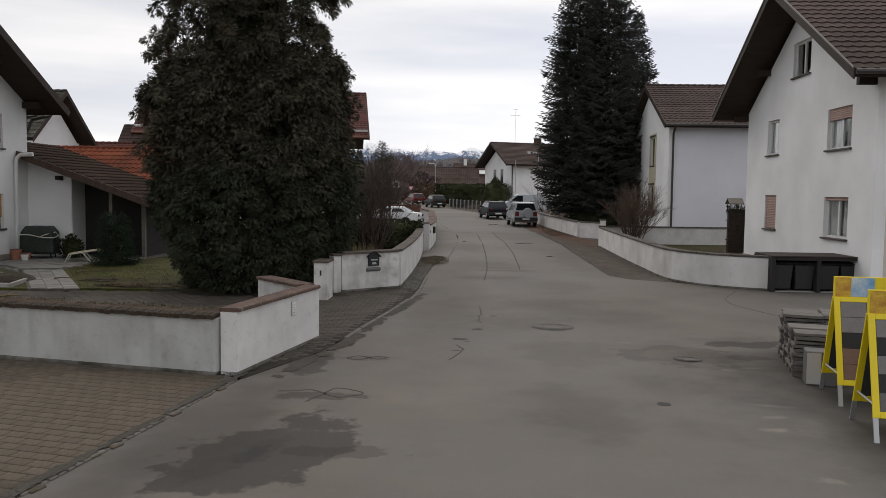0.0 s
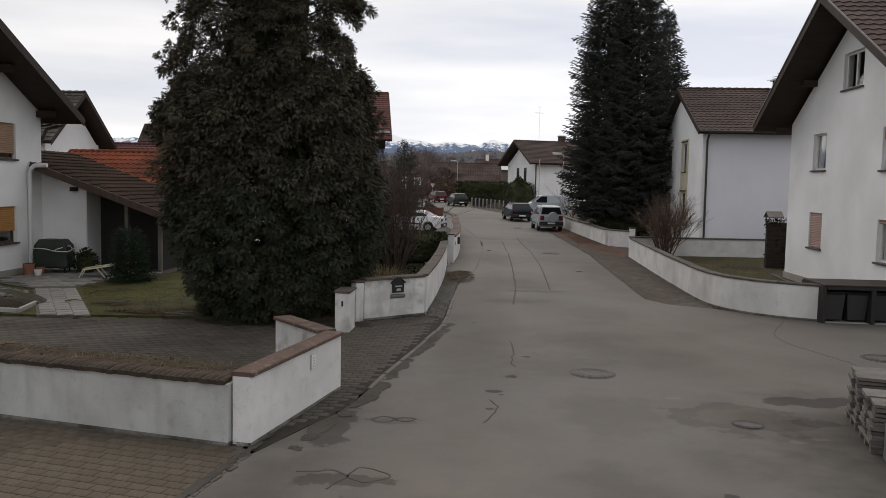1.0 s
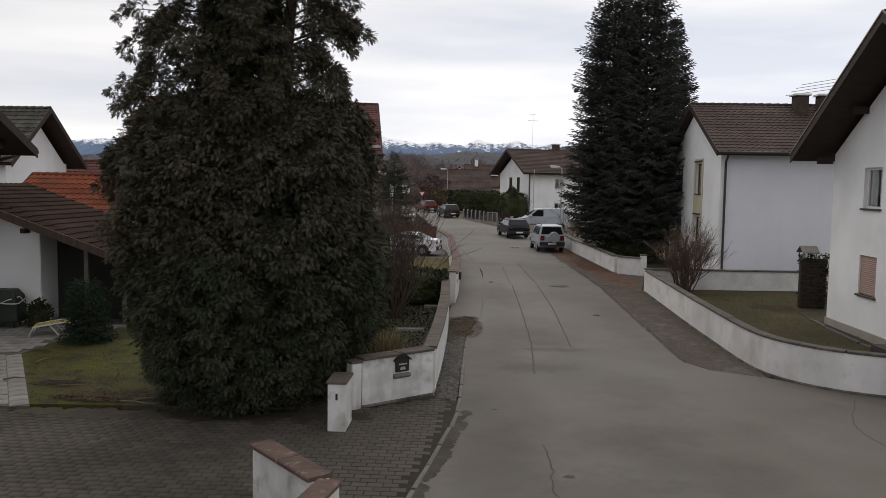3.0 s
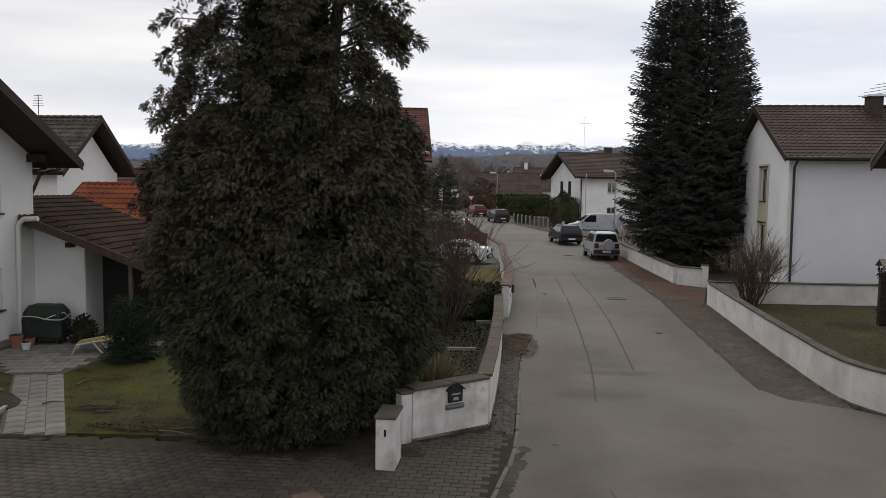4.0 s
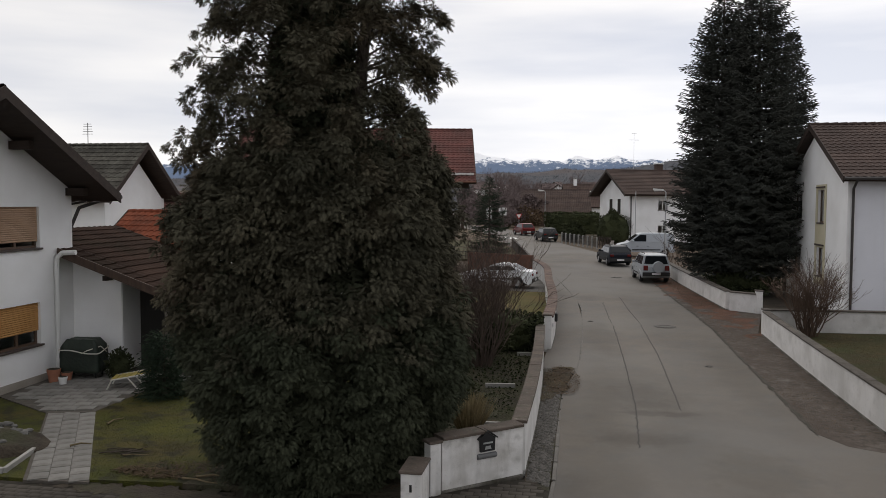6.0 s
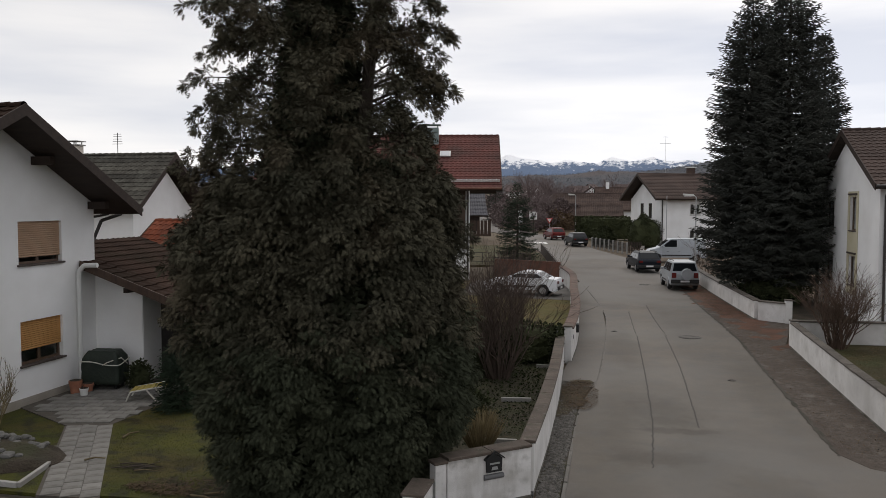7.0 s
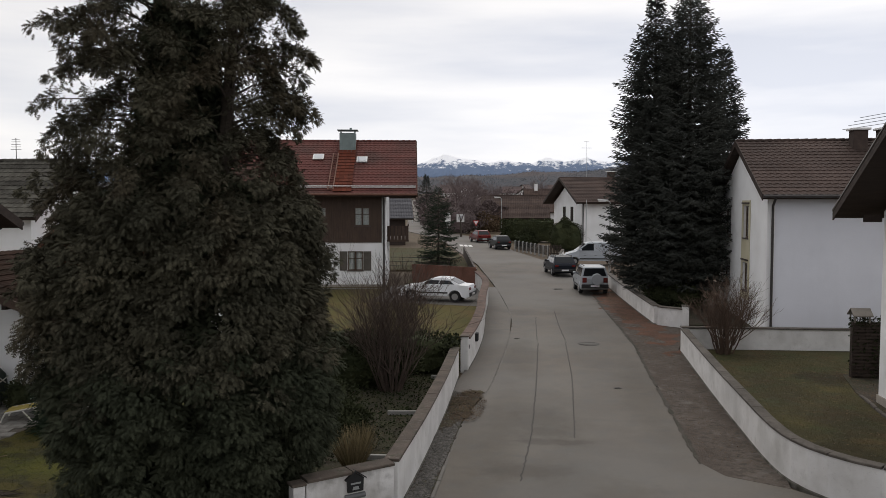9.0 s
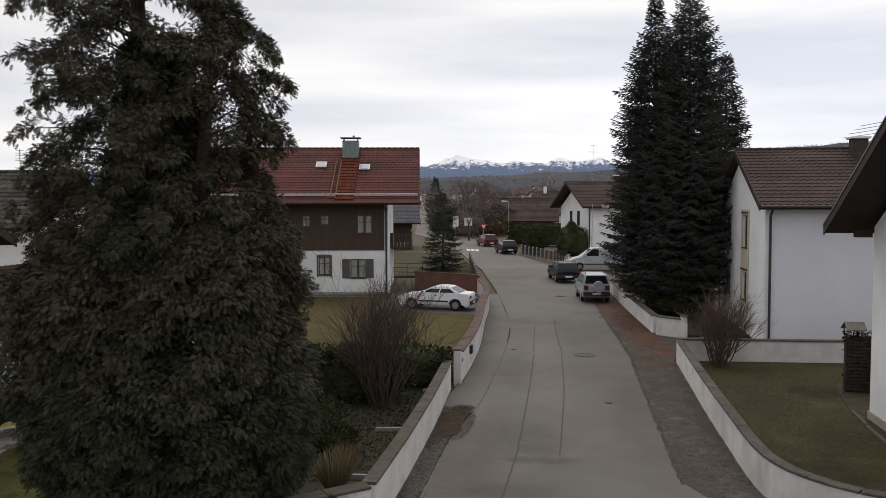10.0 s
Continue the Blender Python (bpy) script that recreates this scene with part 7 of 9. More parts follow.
for k in range(14000):
    x = g.uniform(-330, 420)
    y = g.uniform(520, 640)
    cr.append((x, y, hill(x, y) + g.uniform(-0.5, 0.9)))
    dr.append(g.normal(0, 0.25, 3) + np.array((0, 0, 1)))
    sr.append(g.uniform(0.45, 1.1))
CONE = [(0, 0.28, 0), (0, -0.14, 0.24), (0, -0.14, -0.24), (1, 0, 0)]
CONE_F = [(0, 1, 3), (1, 2, 3), (2, 0, 3)]
tagged(scatter("hill_trees", CONE, CONE_F, frames_for(cr, dr, sr, g, 1.0), FOREST_HAZED), "dark tree tops along the wooded hill", "woods", "", "stuff")

# ---- vehicles ----


def wheel(car, x, y, r, w=0.2):
    bm = bmesh.new()
    tube(bm, (x, y - w / 2, r), (x, y + w / 2, r), r, r, 22)
    bmesh.ops.bevel(bm, geom=[e for e in bm.edges if len(e.link_faces) == 2 and any(len(f.verts) > 4 for f in e.link_faces)], offset=0.03, segments=2, affect="EDGES")
    wh = part("wheel", bm, RUBBER, car)
    s = 1 if y > 0 else -1
    bm = bmesh.new()
    tube(bm, (x, y + s * (w / 2 - 0.03), r), (x, y + s * (w / 2 + 0.012), r), r * 0.62, r * 0.58, 18)
    for k in range(5):
        a = k * math.tau / 5
        box(bm, -0.03, s * (w / 2 + 0.012), 0.05, 0.03, s * (w / 2 + 0.022), r * 0.55, pose(x, y, r) @ pose(0, 0, 0, 0, math.degrees(a), 0))
    part("rim", bm, RIM, wh)


def car(name, m, length, width, height, kind, paint, label, spare=False, rails=False):
    """A car facing local +x, its middle at the origin, on its wheels. kind gives the outline."""
    c = thing(name, m, label, "car" if kind != "van" else "van", "parked cars")
    L, W, H = length / 2, width / 2, height
    r = 0.31 if kind != "suv" else 0.35
    if kind == "sedan":
        low = [(-L, 0.34), (-L + 0.02, 0.75), (-L + 0.1, 0.93), (-L + 0.75, 0.97), (L - 1.3, 0.93), (L - 0.3, 0.82), (L - 0.04, 0.74), (L, 0.4), (L - 0.15, 0.22), (-L + 0.15, 0.24)]
        top = [(-L + 0.55, 0.95), (-L + 1.2, H - 0.03), (-L + 1.6, H), (L - 2.2, H), (L - 1.95, H - 0.05), (L - 1.2, 0.94)]
    elif kind == "suv":
        low = [(-L, 0.42), (-L + 0.02, 0.95), (-L + 0.08, 1.08), (L - 1.3, 1.06), (L - 0.25, 0.94), (L - 0.05, 0.75), (L, 0.42), (L - 0.2, 0.28), (-L + 0.2, 0.3)]
        top = [(-L + 0.08, 1.06), (-L + 0.32, H - 0.06), (-L + 0.55, H), (L - 1.95, H), (L - 1.7, H - 0.06), (L - 1.05, 1.05)]
    elif kind == "van":
        low = [(-L, 0.36), (-L + 0.02, 1.1), (-L + 0.03, 1.2), (L - 1.15, 1.18), (L - 0.25, 0.95), (L - 0.04, 0.7), (L, 0.36), (L - 0.2, 0.25), (-L + 0.2, 0.27)]
        top = [(-L + 0.03, 1.18), (-L + 0.12, H - 0.08), (-L + 0.3, H), (L - 2.1, H), (L - 1.85, H - 0.06), (L - 0.95, 1.16)]
    else:
        low = [(-L, 0.36), (-L + 0.02, 0.8), (-L + 0.1, 0.93), (L - 1.4, 0.93), (L - 0.25, 0.8), (L - 0.03, 0.66), (L, 0.36), (L - 0.15, 0.22), (-L + 0.15, 0.24)]
        top = [(-L + 0.12, 0.92), (-L + 0.6, H - 0.04), (-L + 0.9, H), (L - 2.1, H), (L - 1.85, H - 0.05), (L - 1.1, 0.92)]
    wx = (-L + 0.82, L - 0.82)
    bm = bmesh.new()
    # lower body with wheel arches cut into its outline
    outline = [p for p in low[:-2]]
    under = low[-2][1]
    rim = [outline[-1], (L - 0.2, under)]
    for cx in (wx[1], wx[0]):
        rim += [(cx + (r + 0.06) * math.cos(math.pi * k / 8), under + max(0.0, r - under + 0.02) + (r + 0.06) * math.sin(math.pi * k / 8) * 0.95) for k in range(9)]
    rim += [(-L + 0.2, under)]
    body_poly = outline + rim[1:]
    prism(bm, [(x, -W, z) for x, z in body_poly], (0, 2 * W, 0))
    for v in bm.verts:
        k = 1 - 0.06 * max(0.0, (abs(v.co.x) - L + 0.5) / 0.5) - (0.05 if v.co.z > 0.85 else 0) - (0.04 if v.co.z < 0.4 else 0)
        v.co.y *= k
    bmesh.ops.triangulate(bm, faces=[f for f in bm.faces if len(f.verts) > 4])
    part("body", bm, paint, c)
    bm = bmesh.new()
    wb, wt = W * 0.94, W * 0.74 if kind != "van" else W * 0.84
    zb = min(z for x, z in top)
    prof = lambda z: wb + (wt - wb) * (z - zb) / (H - zb)
    a = [bm.verts.new((x, -prof(z), z)) for x, z in top]
    b = [bm.verts.new((x, prof(z), z)) for x, z in top]
    bm.faces.new(a)
    bm.faces.new(b[::-1])
    for i in range(len(top)):
        j = (i + 1) % len(top)
        bm.faces.new((a[i], a[j], b[j], b[i]))
    bmesh.ops.bevel(bm, geom=[e for e in bm.edges if all(v.co.z > H - 0.1 for v in e.verts)], offset=0.03, segments=1, affect="EDGES")
    cabin = part("cabin", bm, paint, c)
    # side windows, split by pillars
    x0 = top[0][0] + (top[1][0] - top[0][0]) * 0.25 + 0.12
    x1 = top[-1][0] - 0.2
    zt, z_lo = H - 0.13, zb + 0.05
    back = top[0][0] + (top[1][0] - top[0][0]) * (zt - zb) / max(0.01, top[1][1] - zb) + 0.12
    front = top[-1][0] + (top[-2][0] - top[-1][0]) * (zt - zb) / max(0.01, top[-2][1] - zb) - 0.12
    splits = (0.0, 0.34, 0.66, 1.0) if kind in ("suv", "wagon") else (0.0, 0.48, 1.0)
    if kind == "van":
        splits, x0, back = (0.0, 1.0), L - 2.45, L - 2.45
    for s in (-1, 1):
        for k0, k1 in zip(splits, splits[1:]):
            bm = bmesh.new()
            lo0, lo1 = x0 + (x1 - x0) * k0 + 0.03, x0 + (x1 - x0) * k1 - 0.03
            hi0, hi1 = back + (front - back) * k0 + 0.03, back + (front - back) * k1 - 0.03
            prism(bm, [(lo0, s * (prof(z_lo) + 0.004), z_lo), (lo1, s * (prof(z_lo) + 0.004), z_lo), (hi1, s * (prof(zt) + 0.004), zt), (hi0, s * (prof(zt) + 0.004), zt)], (0, s * 0.006, 0))
            part("side_window", bm, CAR_GLASS, cabin)
    for (xa, za), (xb, zb2), nm, sg in ((top[0], top[1], "rear_window", -1), (top[-1], top[-2], "windscreen", 1)):
        if kind == "van" and sg < 0:
            continue
        bm = bmesh.new()
        f0, f1 = 0.12, 0.9
        pa, pb = (xa + (xb - xa) * f0, za + (zb2 - za) * f0), (xa + (xb - xa) * f1, za + (zb2 - za) * f1)
        ya, yb = prof(pa[1]) - 0.1, prof(pb[1]) - 0.1
        d = 0.006 * sg
        prism(bm, [(pa[0] + d, -ya, pa[1]), (pa[0] + d, ya, pa[1]), (pb[0] + d, yb, pb[1]), (pb[0] + d, -yb, pb[1])], (0.006 * sg, 0, 0.004))
        part(nm, bm, CAR_GLASS, cabin)
    for x in wx:
        for s in (-1, 1):
            wheel(c, x, s * (W - 0.12), r)
    for x, sg, nm in ((-L, -1, "rear_bumper"), (L, 1, "front_bumper")):
        bm = bmesh.new()
        z0 = 0.34 if kind != "suv" else 0.42
        box(bm, min(x, x + sg * 0.06), -W * 0.93, z0, max(x, x + sg * 0.06), W * 0.93, z0 + 0.22, bevel=0.025)
        part(nm, bm, BLACK_PLASTIC if kind != "van" else paint, c)
        bm = bmesh.new()
        box(bm, x + sg * 0.062 - 0.004, -0.26, z0 + 0.06, x + sg * 0.062 + 0.004, 0.26, z0 + 0.17)
        part("number_plate", bm, PLATE, c)
        for s in (-1, 1):
            bm = bmesh.new()
            zl = {"suv": 0.74, "van": 0.75}.get(kind, 0.7) if sg < 0 else {"suv": 0.66, "van": 0.68}.get(kind, 0.54)
            hgt = 0.3 if (kind == "suv" and sg < 0) else 0.15
            box(bm, x + sg * 0.012 - 0.03, s * W * 0.72 - 0.13, zl, x + sg * 0.012 + 0.03, s * W * 0.72 + 0.13, zl + hgt, bevel=0.015)
            part("tail_light" if sg < 0 else "head_light", bm, LAMP_RED if sg < 0 else LAMP_WHITE, c)
    for s in (-1, 1):
        bm = bmesh.new()
        box(bm, x1 - 0.25, s * (W * 0.94), zb + 0.02, x1 - 0.1, s * (W * 0.94 + 0.19), zb + 0.16, bevel=0.03)
        part("wing_mirror", bm, paint, c)
        bm = bmesh.new()
        box(bm, wx[0] + r + 0.1, s * W - 0.012 if s > 0 else -W - 0.006, 0.48, wx[1] - r - 0.1, W + 0.006 if s > 0 else -W + 0.012, 0.56)
        part("door_strip", bm, BLACK_PLASTIC, c)
        for k in (0.42, 0.7):
            bm = bmesh.new()
            xx = wx[0] + (wx[1] - wx[0]) * k
            box(bm, xx, s * (W * 0.95) - 0.01, 0.8, xx + 0.16, s * (W * 0.95) + 0.025, 0.83)
            part("door_handle", bm, BLACK_PLASTIC, c)
    if spare:
        bm = bmesh.new()
        tube(bm, (-L - 0.02, -0.1, 0.95), (-L - 0.24, -0.1, 0.95), 0.35, 0.33, 26)
        part("spare_wheel_cover", bm, paint, c, "round spare wheel cover")
    if rails:
        for s in (-1, 1):
            bm = bmesh.new()
            tube(bm, (-L + 0.5, s * wt * 0.92, H + 0.05), (L - 2.1, s * wt * 0.92, H + 0.05), 0.02, 0.02, 6)
            for x in (-L + 0.6, -L + 1.4, L - 2.2):
                box(bm, x, s * wt * 0.92 - 0.015, H - 0.02, x + 0.08, s * wt * 0.92 + 0.015, H + 0.05)
            part("roof_rail", bm, BLACK_PLASTIC, c)
    return c


SILVER = car_paint("silver_paint", (0.38, 0.4, 0.42), 0.55)
NAVY = car_paint("dark_blue_paint", (0.014, 0.017, 0.024))
WHITE = car_paint("white_paint", (0.68, 0.69, 0.7), 0.0)
VAN_SILVER = car_paint("pale_silver_paint", (0.42, 0.45, 0.48), 0.4)
RED = car_paint("red_paint", (0.13, 0.015, 0.014))
BLACK = car_paint("black_paint", (0.012, 0.014, 0.014))
car("off_road_car", pose(3.2, 57.1, gz(57.1), 0, 0, 96), 4.0, 1.75, 1.7, "suv", SILVER, "silver small off-road car with covered spare wheel, parked at the wall", True, True)
car("estate_car", pose(1.35, 67.2, gz(67.2), 0, 0, 101), 4.4, 1.72, 1.45, "wagon", NAVY, "dark blue estate car parked at the roadside", False, True)
car("van", pose(4.2, 75.6, gz(75.6), 0, 0, 186), 4.8, 1.85, 1.9, "van", VAN_SILVER, "silver-white panel van standing across an entry")
car("saloon_car", pose(-5.65, 50.9, gz(50.9) + 0.11, 0, 0, 172), 4.2, 1.66, 1.33, "sedan", WHITE, "white four-door saloon car parked beside the house")
car("hatchback", pose(-4.9, 93.2, gz(93.2), 0, 0, 108), 4.0, 1.7, 1.45, "wagon", BLACK, "black car parked at the bend")
car("hatchback", pose(-8.2, 105.5, gz(105.5), 0, 0, 112), 4.1, 1.72, 1.48, "wagon", RED, "red car parked at the bend")

# ---- street furniture ----


def street_lamp(x, y, h, turn, label):
    t = thing("street_lamp", pose(x, y, gz(y), 0, 0, turn), label, "street lamp", "street lamps")
    bm = bmesh.new()
    tube(bm, (0, 0, 0), (0, 0, 1.1), 0.075, 0.075, 10)
    tube(bm, (0, 0, 1.1), (0, 0, h - 0.1), 0.05, 0.035, 10)
    pipe(bm, [(0, 0, h - 0.12), (0.1, 0, h), (0.25, 0, h + 0.03)], 0.03)
    part("pole", bm, GALV, t)
    bm = bmesh.new()
    prism(bm, [(0.15, -0.14, h - 0.02), (0.95, -0.11, h + 0.05), (0.95, 0.11, h + 0.05), (0.15, 0.14, h - 0.02)], (0, 0, 0.13))
    bmesh.ops.bevel(bm, geom=bm.edges[:], offset=0.03, segments=2, affect="EDGES")
    part("head", bm, SIGN_WHITE, t, "pale lamp head")
    bm = bmesh.new()
    box(bm, 0.3, -0.09, h - 0.03, 0.88, 0.09, h + 0.03)
    part("lens", bm, LAMP_WHITE, t)


street_lamp(5.15, 68, 5.5, 180, "slim grey street lamp with a pale head among the spruces")
street_lamp(-5.75, 109, 5.5, 180, "slim grey street lamp with a pale head at the bend")
street_lamp(-27.4, 165, 6.2, 0, "slim grey street lamp further down the street")
t = thing("flag_pole", pose(4.1, 86, gz(86)), "thin pale pole in front of the white house", "pole")
bm = bmesh.new()
tube(bm, (0, 0, 0), (0, 0, 5.4), 0.042, 0.034, 8)
part("shaft", bm, GALV, t)

# low mesh fence with posts at the bend, and a wooden gate
t = thing("fence", pose(0, 0, 0), "low concrete-post fence along the far street", "fence")
a, b = Vector((-3.1, 91.2)), Vector((0.4, 83.2))
for k in range(9):
    p = a.lerp(b, k / 8)
    bm = bmesh.new()
    box(bm, p.x - 0.09, p.y - 0.09, gz(p.y) - 0.1, p.x + 0.09, p.y + 0.09, gz(p.y) + 1.05, bevel=0.01)
    part("post", bm, CONCRETE, t)
for k in range(8):
    p, q = a.lerp(b, k / 8), a.lerp(b, (k + 1) / 8)
    for z in (0.25, 0.5, 0.75, 0.95):
        bm = bmesh.new()
        tube(bm, (p.x, p.y, gz(p.y) + z), (q.x, q.y, gz(q.y) + z), 0.018, 0.018, 6)
        part("rail", bm, IRON, t)
    for i in range(1, 10):
        r0 = p.lerp(q, i / 10)
        bm = bmesh.new()
        tube(bm, (r0.x, r0.y, gz(r0.y) + 0.1), (r0.x, r0.y, gz(r0.y) + 0.98), 0.014, 0.014, 6)
        part("bar", bm, IRON, t)
t = thing("gate", pose(0.45, 82.9, gz(83), 0, 0, -48), "dark wooden picket gate beside the street", "gate")
for k in range(9):
    bm = bmesh.new()
    box(bm, k * 0.21, -0.02, 0.08, k * 0.21 + 0.1, 0.02, 1.15, bevel=0.008)
    part("picket", bm, WOOD_DARK, t)
for z in (0.3, 0.9):
    bm = bmesh.new()
    box(bm, 0, 0.021, z, 1.8, 0.05, z + 0.09)
    part("rail", bm, WOOD_DARK, t)
garden_wall("garden_wall_11", fine_line((1.8, 81.4), (1.5, 76.8), 1.5), 0.85, 0.2, "low grey wall beside the van", COPING_GREY, 0.04, smooth_line=False, foot=False)

# brown board fence beside the white car
t = thing("board_fence", pose(0, 0, 0), "reddish brown board fence beside the parking place", "fence")
for (xa, ya), (xb, yb), n, tall, wood in (((-4.1, 58.1), (-8.7, 60.0), 5, 1.28, WOOD_RED), ((-4.3, 60.2), (-7.6, 82.0), 14, 0.95, WOOD_DARK)):
    for k in range(n):
        p, q = Vector((xa, ya)).lerp(Vector((xb, yb)), k / n), Vector((xa, ya)).lerp(Vector((xb, yb)), (k + 0.985) / n)
        bm = bmesh.new()
        d = (q - p).normalized()
        m = Matrix(((d.x, -d.y, 0, p.x), (d.y, d.x, 0, p.y), (0, 0, 1, gz(p.y)), (0, 0, 0, 1)))
        box(bm, 0, -0.03, 0.05, (q - p).length, 0.03, tall, m, 0.01)
        part("board", bm, wood, t)
        bm = bmesh.new()
        box(bm, 0, -0.07, tall + 0.005, (q - p).length, 0.07, tall + 0.05, m)
        part("cap_board", bm, wood, t)

# railing across the grass by the far street
t = thing("railing", pose(-7.2, 68.5, gz(68.5), 0, 0, 172), "thin dark railing beside the chalet house", "railing")
for k in range(5):
    bm = bmesh.new()
    tube(bm, (k * 1.3, 0, 0), (k * 1.3, 0, 1.0), 0.025, 0.025, 6)
    part("post", bm, IRON, t)
for z in (0.3, 0.65, 1.0):
    bm = bmesh.new()
    tube(bm, (0, 0, z), (5.2, 0, z), 0.022, 0.022, 6)
    part("rail", bm, IRON, t)

# round mirror / board and give-way sign at the bend
t = thing("notice_board", pose(-12.1, 118, gz(118), 0, 0, 5), "white square sign board on a post at the bend", "sign")
bm = bmesh.new()
tube(bm, (0, 0, 0), (0, 0, 3.2), 0.04, 0.04, 8)
part("post", bm, GALV, t)
bm = bmesh.new()
box(bm, -0.55, -0.05, 2.1, 0.55, -0.02, 3.2, bevel=0.02)
part("board", bm, SIGN_WHITE, t)
bm = bmesh.new()
tube(bm, (0, -0.055, 2.65), (0, -0.065, 2.65), 0.34, 0.34, 24)
part("disc", bm, GALV, t)
t = thing("notice_board", pose(-14.6, 123, gz(123), 0, 0, 40), "white upright sign board on a post at the bend", "sign")
bm = bmesh.new()
tube(bm, (0, 0, 0), (0, 0, 3.0), 0.04, 0.04, 8)
part("post", bm, GALV, t)
bm = bmesh.new()
box(bm, -0.5, -0.05, 1.4, 0.5, -0.02, 3.3, bevel=0.02)
part("board", bm, SIGN_WHITE, t)
t = thing("give_way_sign", pose(-9.4, 113, gz(113)), "small red and white triangular road sign", "sign")
bm = bmesh.new()
tube(bm, (0, 0, 0), (0, 0, 2.4), 0.03, 0.03, 8)
part("post", bm, GALV, t)
for s, y, mt, nm in ((0.45, -0.04, SIGN_RED, "border"), (0.3, -0.055, SIGN_WHITE, "face")):
    bm = bmesh.new()
    prism(bm, [(-s, y, 2.2 + s * 0.58), (s, y, 2.2 + s * 0.58), (0, y, 2.2 - s * 1.15)], (0, 0.012, 0))
    part(nm, bm, mt, t)
t = thing("paling_fence", pose(-15.8, 141.5, gz(141), 0, 0, -35), "weathered paling fence at the bend", "fence")
for k in range(30):
    bm = bmesh.new()
    box(bm, k * 0.3, -0.02, 0, k * 0.3 + 0.2, 0.02, 1.15)
    part("paling", bm, WOOD_GREY, t)
for k in range(3):
    patch("road_marking", [(-9.6 + k * 0.55, 96.5 - k * 0.3), (-9.2 + k * 0.55, 96.4 - k * 0.3), (-9.7 + k * 0.55, 99.5 - k * 0.3), (-10.1 + k * 0.55, 99.6 - k * 0.3)], 0.004, PAINT_LINE, 0.02, "worn white road marking", "road marking")

# overhead wires to the pale grey house
for k in range(4):
    t = thing("overhead_wire", pose(0, 0, 0), "thin dark overhead wire", "wire", "overhead wires")
    bm = bmesh.new()
    pts = [Vector((14.2 + k * 0.25, 46, 9.3 + k * 0.18)).lerp(Vector((60, 30 + k, 19 + k * 0.7)), i / 10) - Vector((0, 0, 1.2 * math.sin(math.pi * i / 10))) for i in range(11)]
    pipe(bm, pts, 0.012, 4)
    part("strand", bm, IRON, t)

# ---- things at the garden walls ----
m = pose(-2.68, 20.22, gz(20.2), 0, 0, math.degrees(math.atan2(1.12, 1.32)))
t = thing("letter_box", m, "dark house-shaped letter box with newspaper tube on the wall", "letter box")
bm = bmesh.new()
prism(bm, [(-0.15, -0.13, 0.62), (0.15, -0.13, 0.62), (0.16, -0.13, 0.86), (0, -0.13, 0.96), (-0.16, -0.13, 0.86)], (0, 0.11, 0))
part("box", bm, IRON, t)
bm = bmesh.new()
prism(bm, [(-0.2, -0.16, 0.84), (0, -0.16, 0.985), (0.2, -0.16, 0.84), (0.2, -0.16, 0.865), (0, -0.16, 1.01), (-0.2, -0.16, 0.865)], (0, 0.15, 0))
part("roof", bm, IRON, t)
bm = bmesh.new()
box(bm, -0.1, -0.136, 0.76, 0.1, -0.131, 0.79)
prism(bm, [(-0.07, -0.136, 0.66), (0.07, -0.136, 0.66), (0.05, -0.136, 0.72), (-0.05, -0.136, 0.72)], (0, 0.004, 0))
part("flap", bm, GALV, t)
bm = bmesh.new()
tube(bm, (-0.2, -0.085, 0.53), (0.2, -0.085, 0.53), 0.05, 0.05, 14)
part("paper_tube", bm, plain("dull_zinc", (0.11, 0.11, 0.11), 0.6), t, "grey newspaper tube")
t = thing("number_plate_bar", m @ pose(-0.5, 0, 0), "small dark plain bar on the white wall", "sign")
bm = bmesh.new()
box(bm, -0.025, -0.025, 0.76, 0.025, -0.008, 0.87, bevel=0.004)
part("bar", bm, IRON, t)
wd = Vector((-2.79 + 3.33, 13.42 - 10.52)).normalized()
t = thing("wall_tile_sign", pose(-2.99 + 0.128 * wd.y, 12.35 - 0.128 * wd.x, 0.56, 0, 0, math.degrees(math.atan2(wd.y, wd.x))), "small white tile sign with thin dark frame on the wall", "sign")
bm = bmesh.new()
box(bm, -0.085, -0.012, 0.01, 0.085, 0.0, 0.235, bevel=0.004)
part("frame", bm, GARDEN_WALL_GREY, t)
bm = bmesh.new()
box(bm, -0.075, -0.016, 0.02, 0.07, -0.011, 0.22)
part("face", bm, GARDEN_WALL, t)
bm = bmesh.new()
for k in range(4):
    box(bm, -0.05, -0.019, 0.05 + k * 0.04, 0.05 - 0.01 * k, -0.0165, 0.054 + k * 0.04)
part("writing_bars", bm, COPING_RED, t)
t = thing("house_number_bar", pose(-1.96, 33.4, gz(33.4), 0, 0, 90), "small dark plain bars on the white pier", "sign")
bm = bmesh.new()
box(bm, -0.05, -0.035, 0.75, 0.05, -0.02, 0.88)
part("bar", bm, IRON, t)
t = thing("wall_letter_box", pose(-1.94, 35.6, gz(35.6) + 0.62), "small dark letter box on the white wall", "letter box")
bm = bmesh.new()
box(bm, -0.02, -0.17, 0, 0.1, 0.17, 0.3, bevel=0.02)
part("box", bm, IRON, t)
wheelie_bin(-2.62, 33.45, gz(33.4), 90, 1.05, "bins by the wall", "dark wheeled rubbish bin behind the wall end")

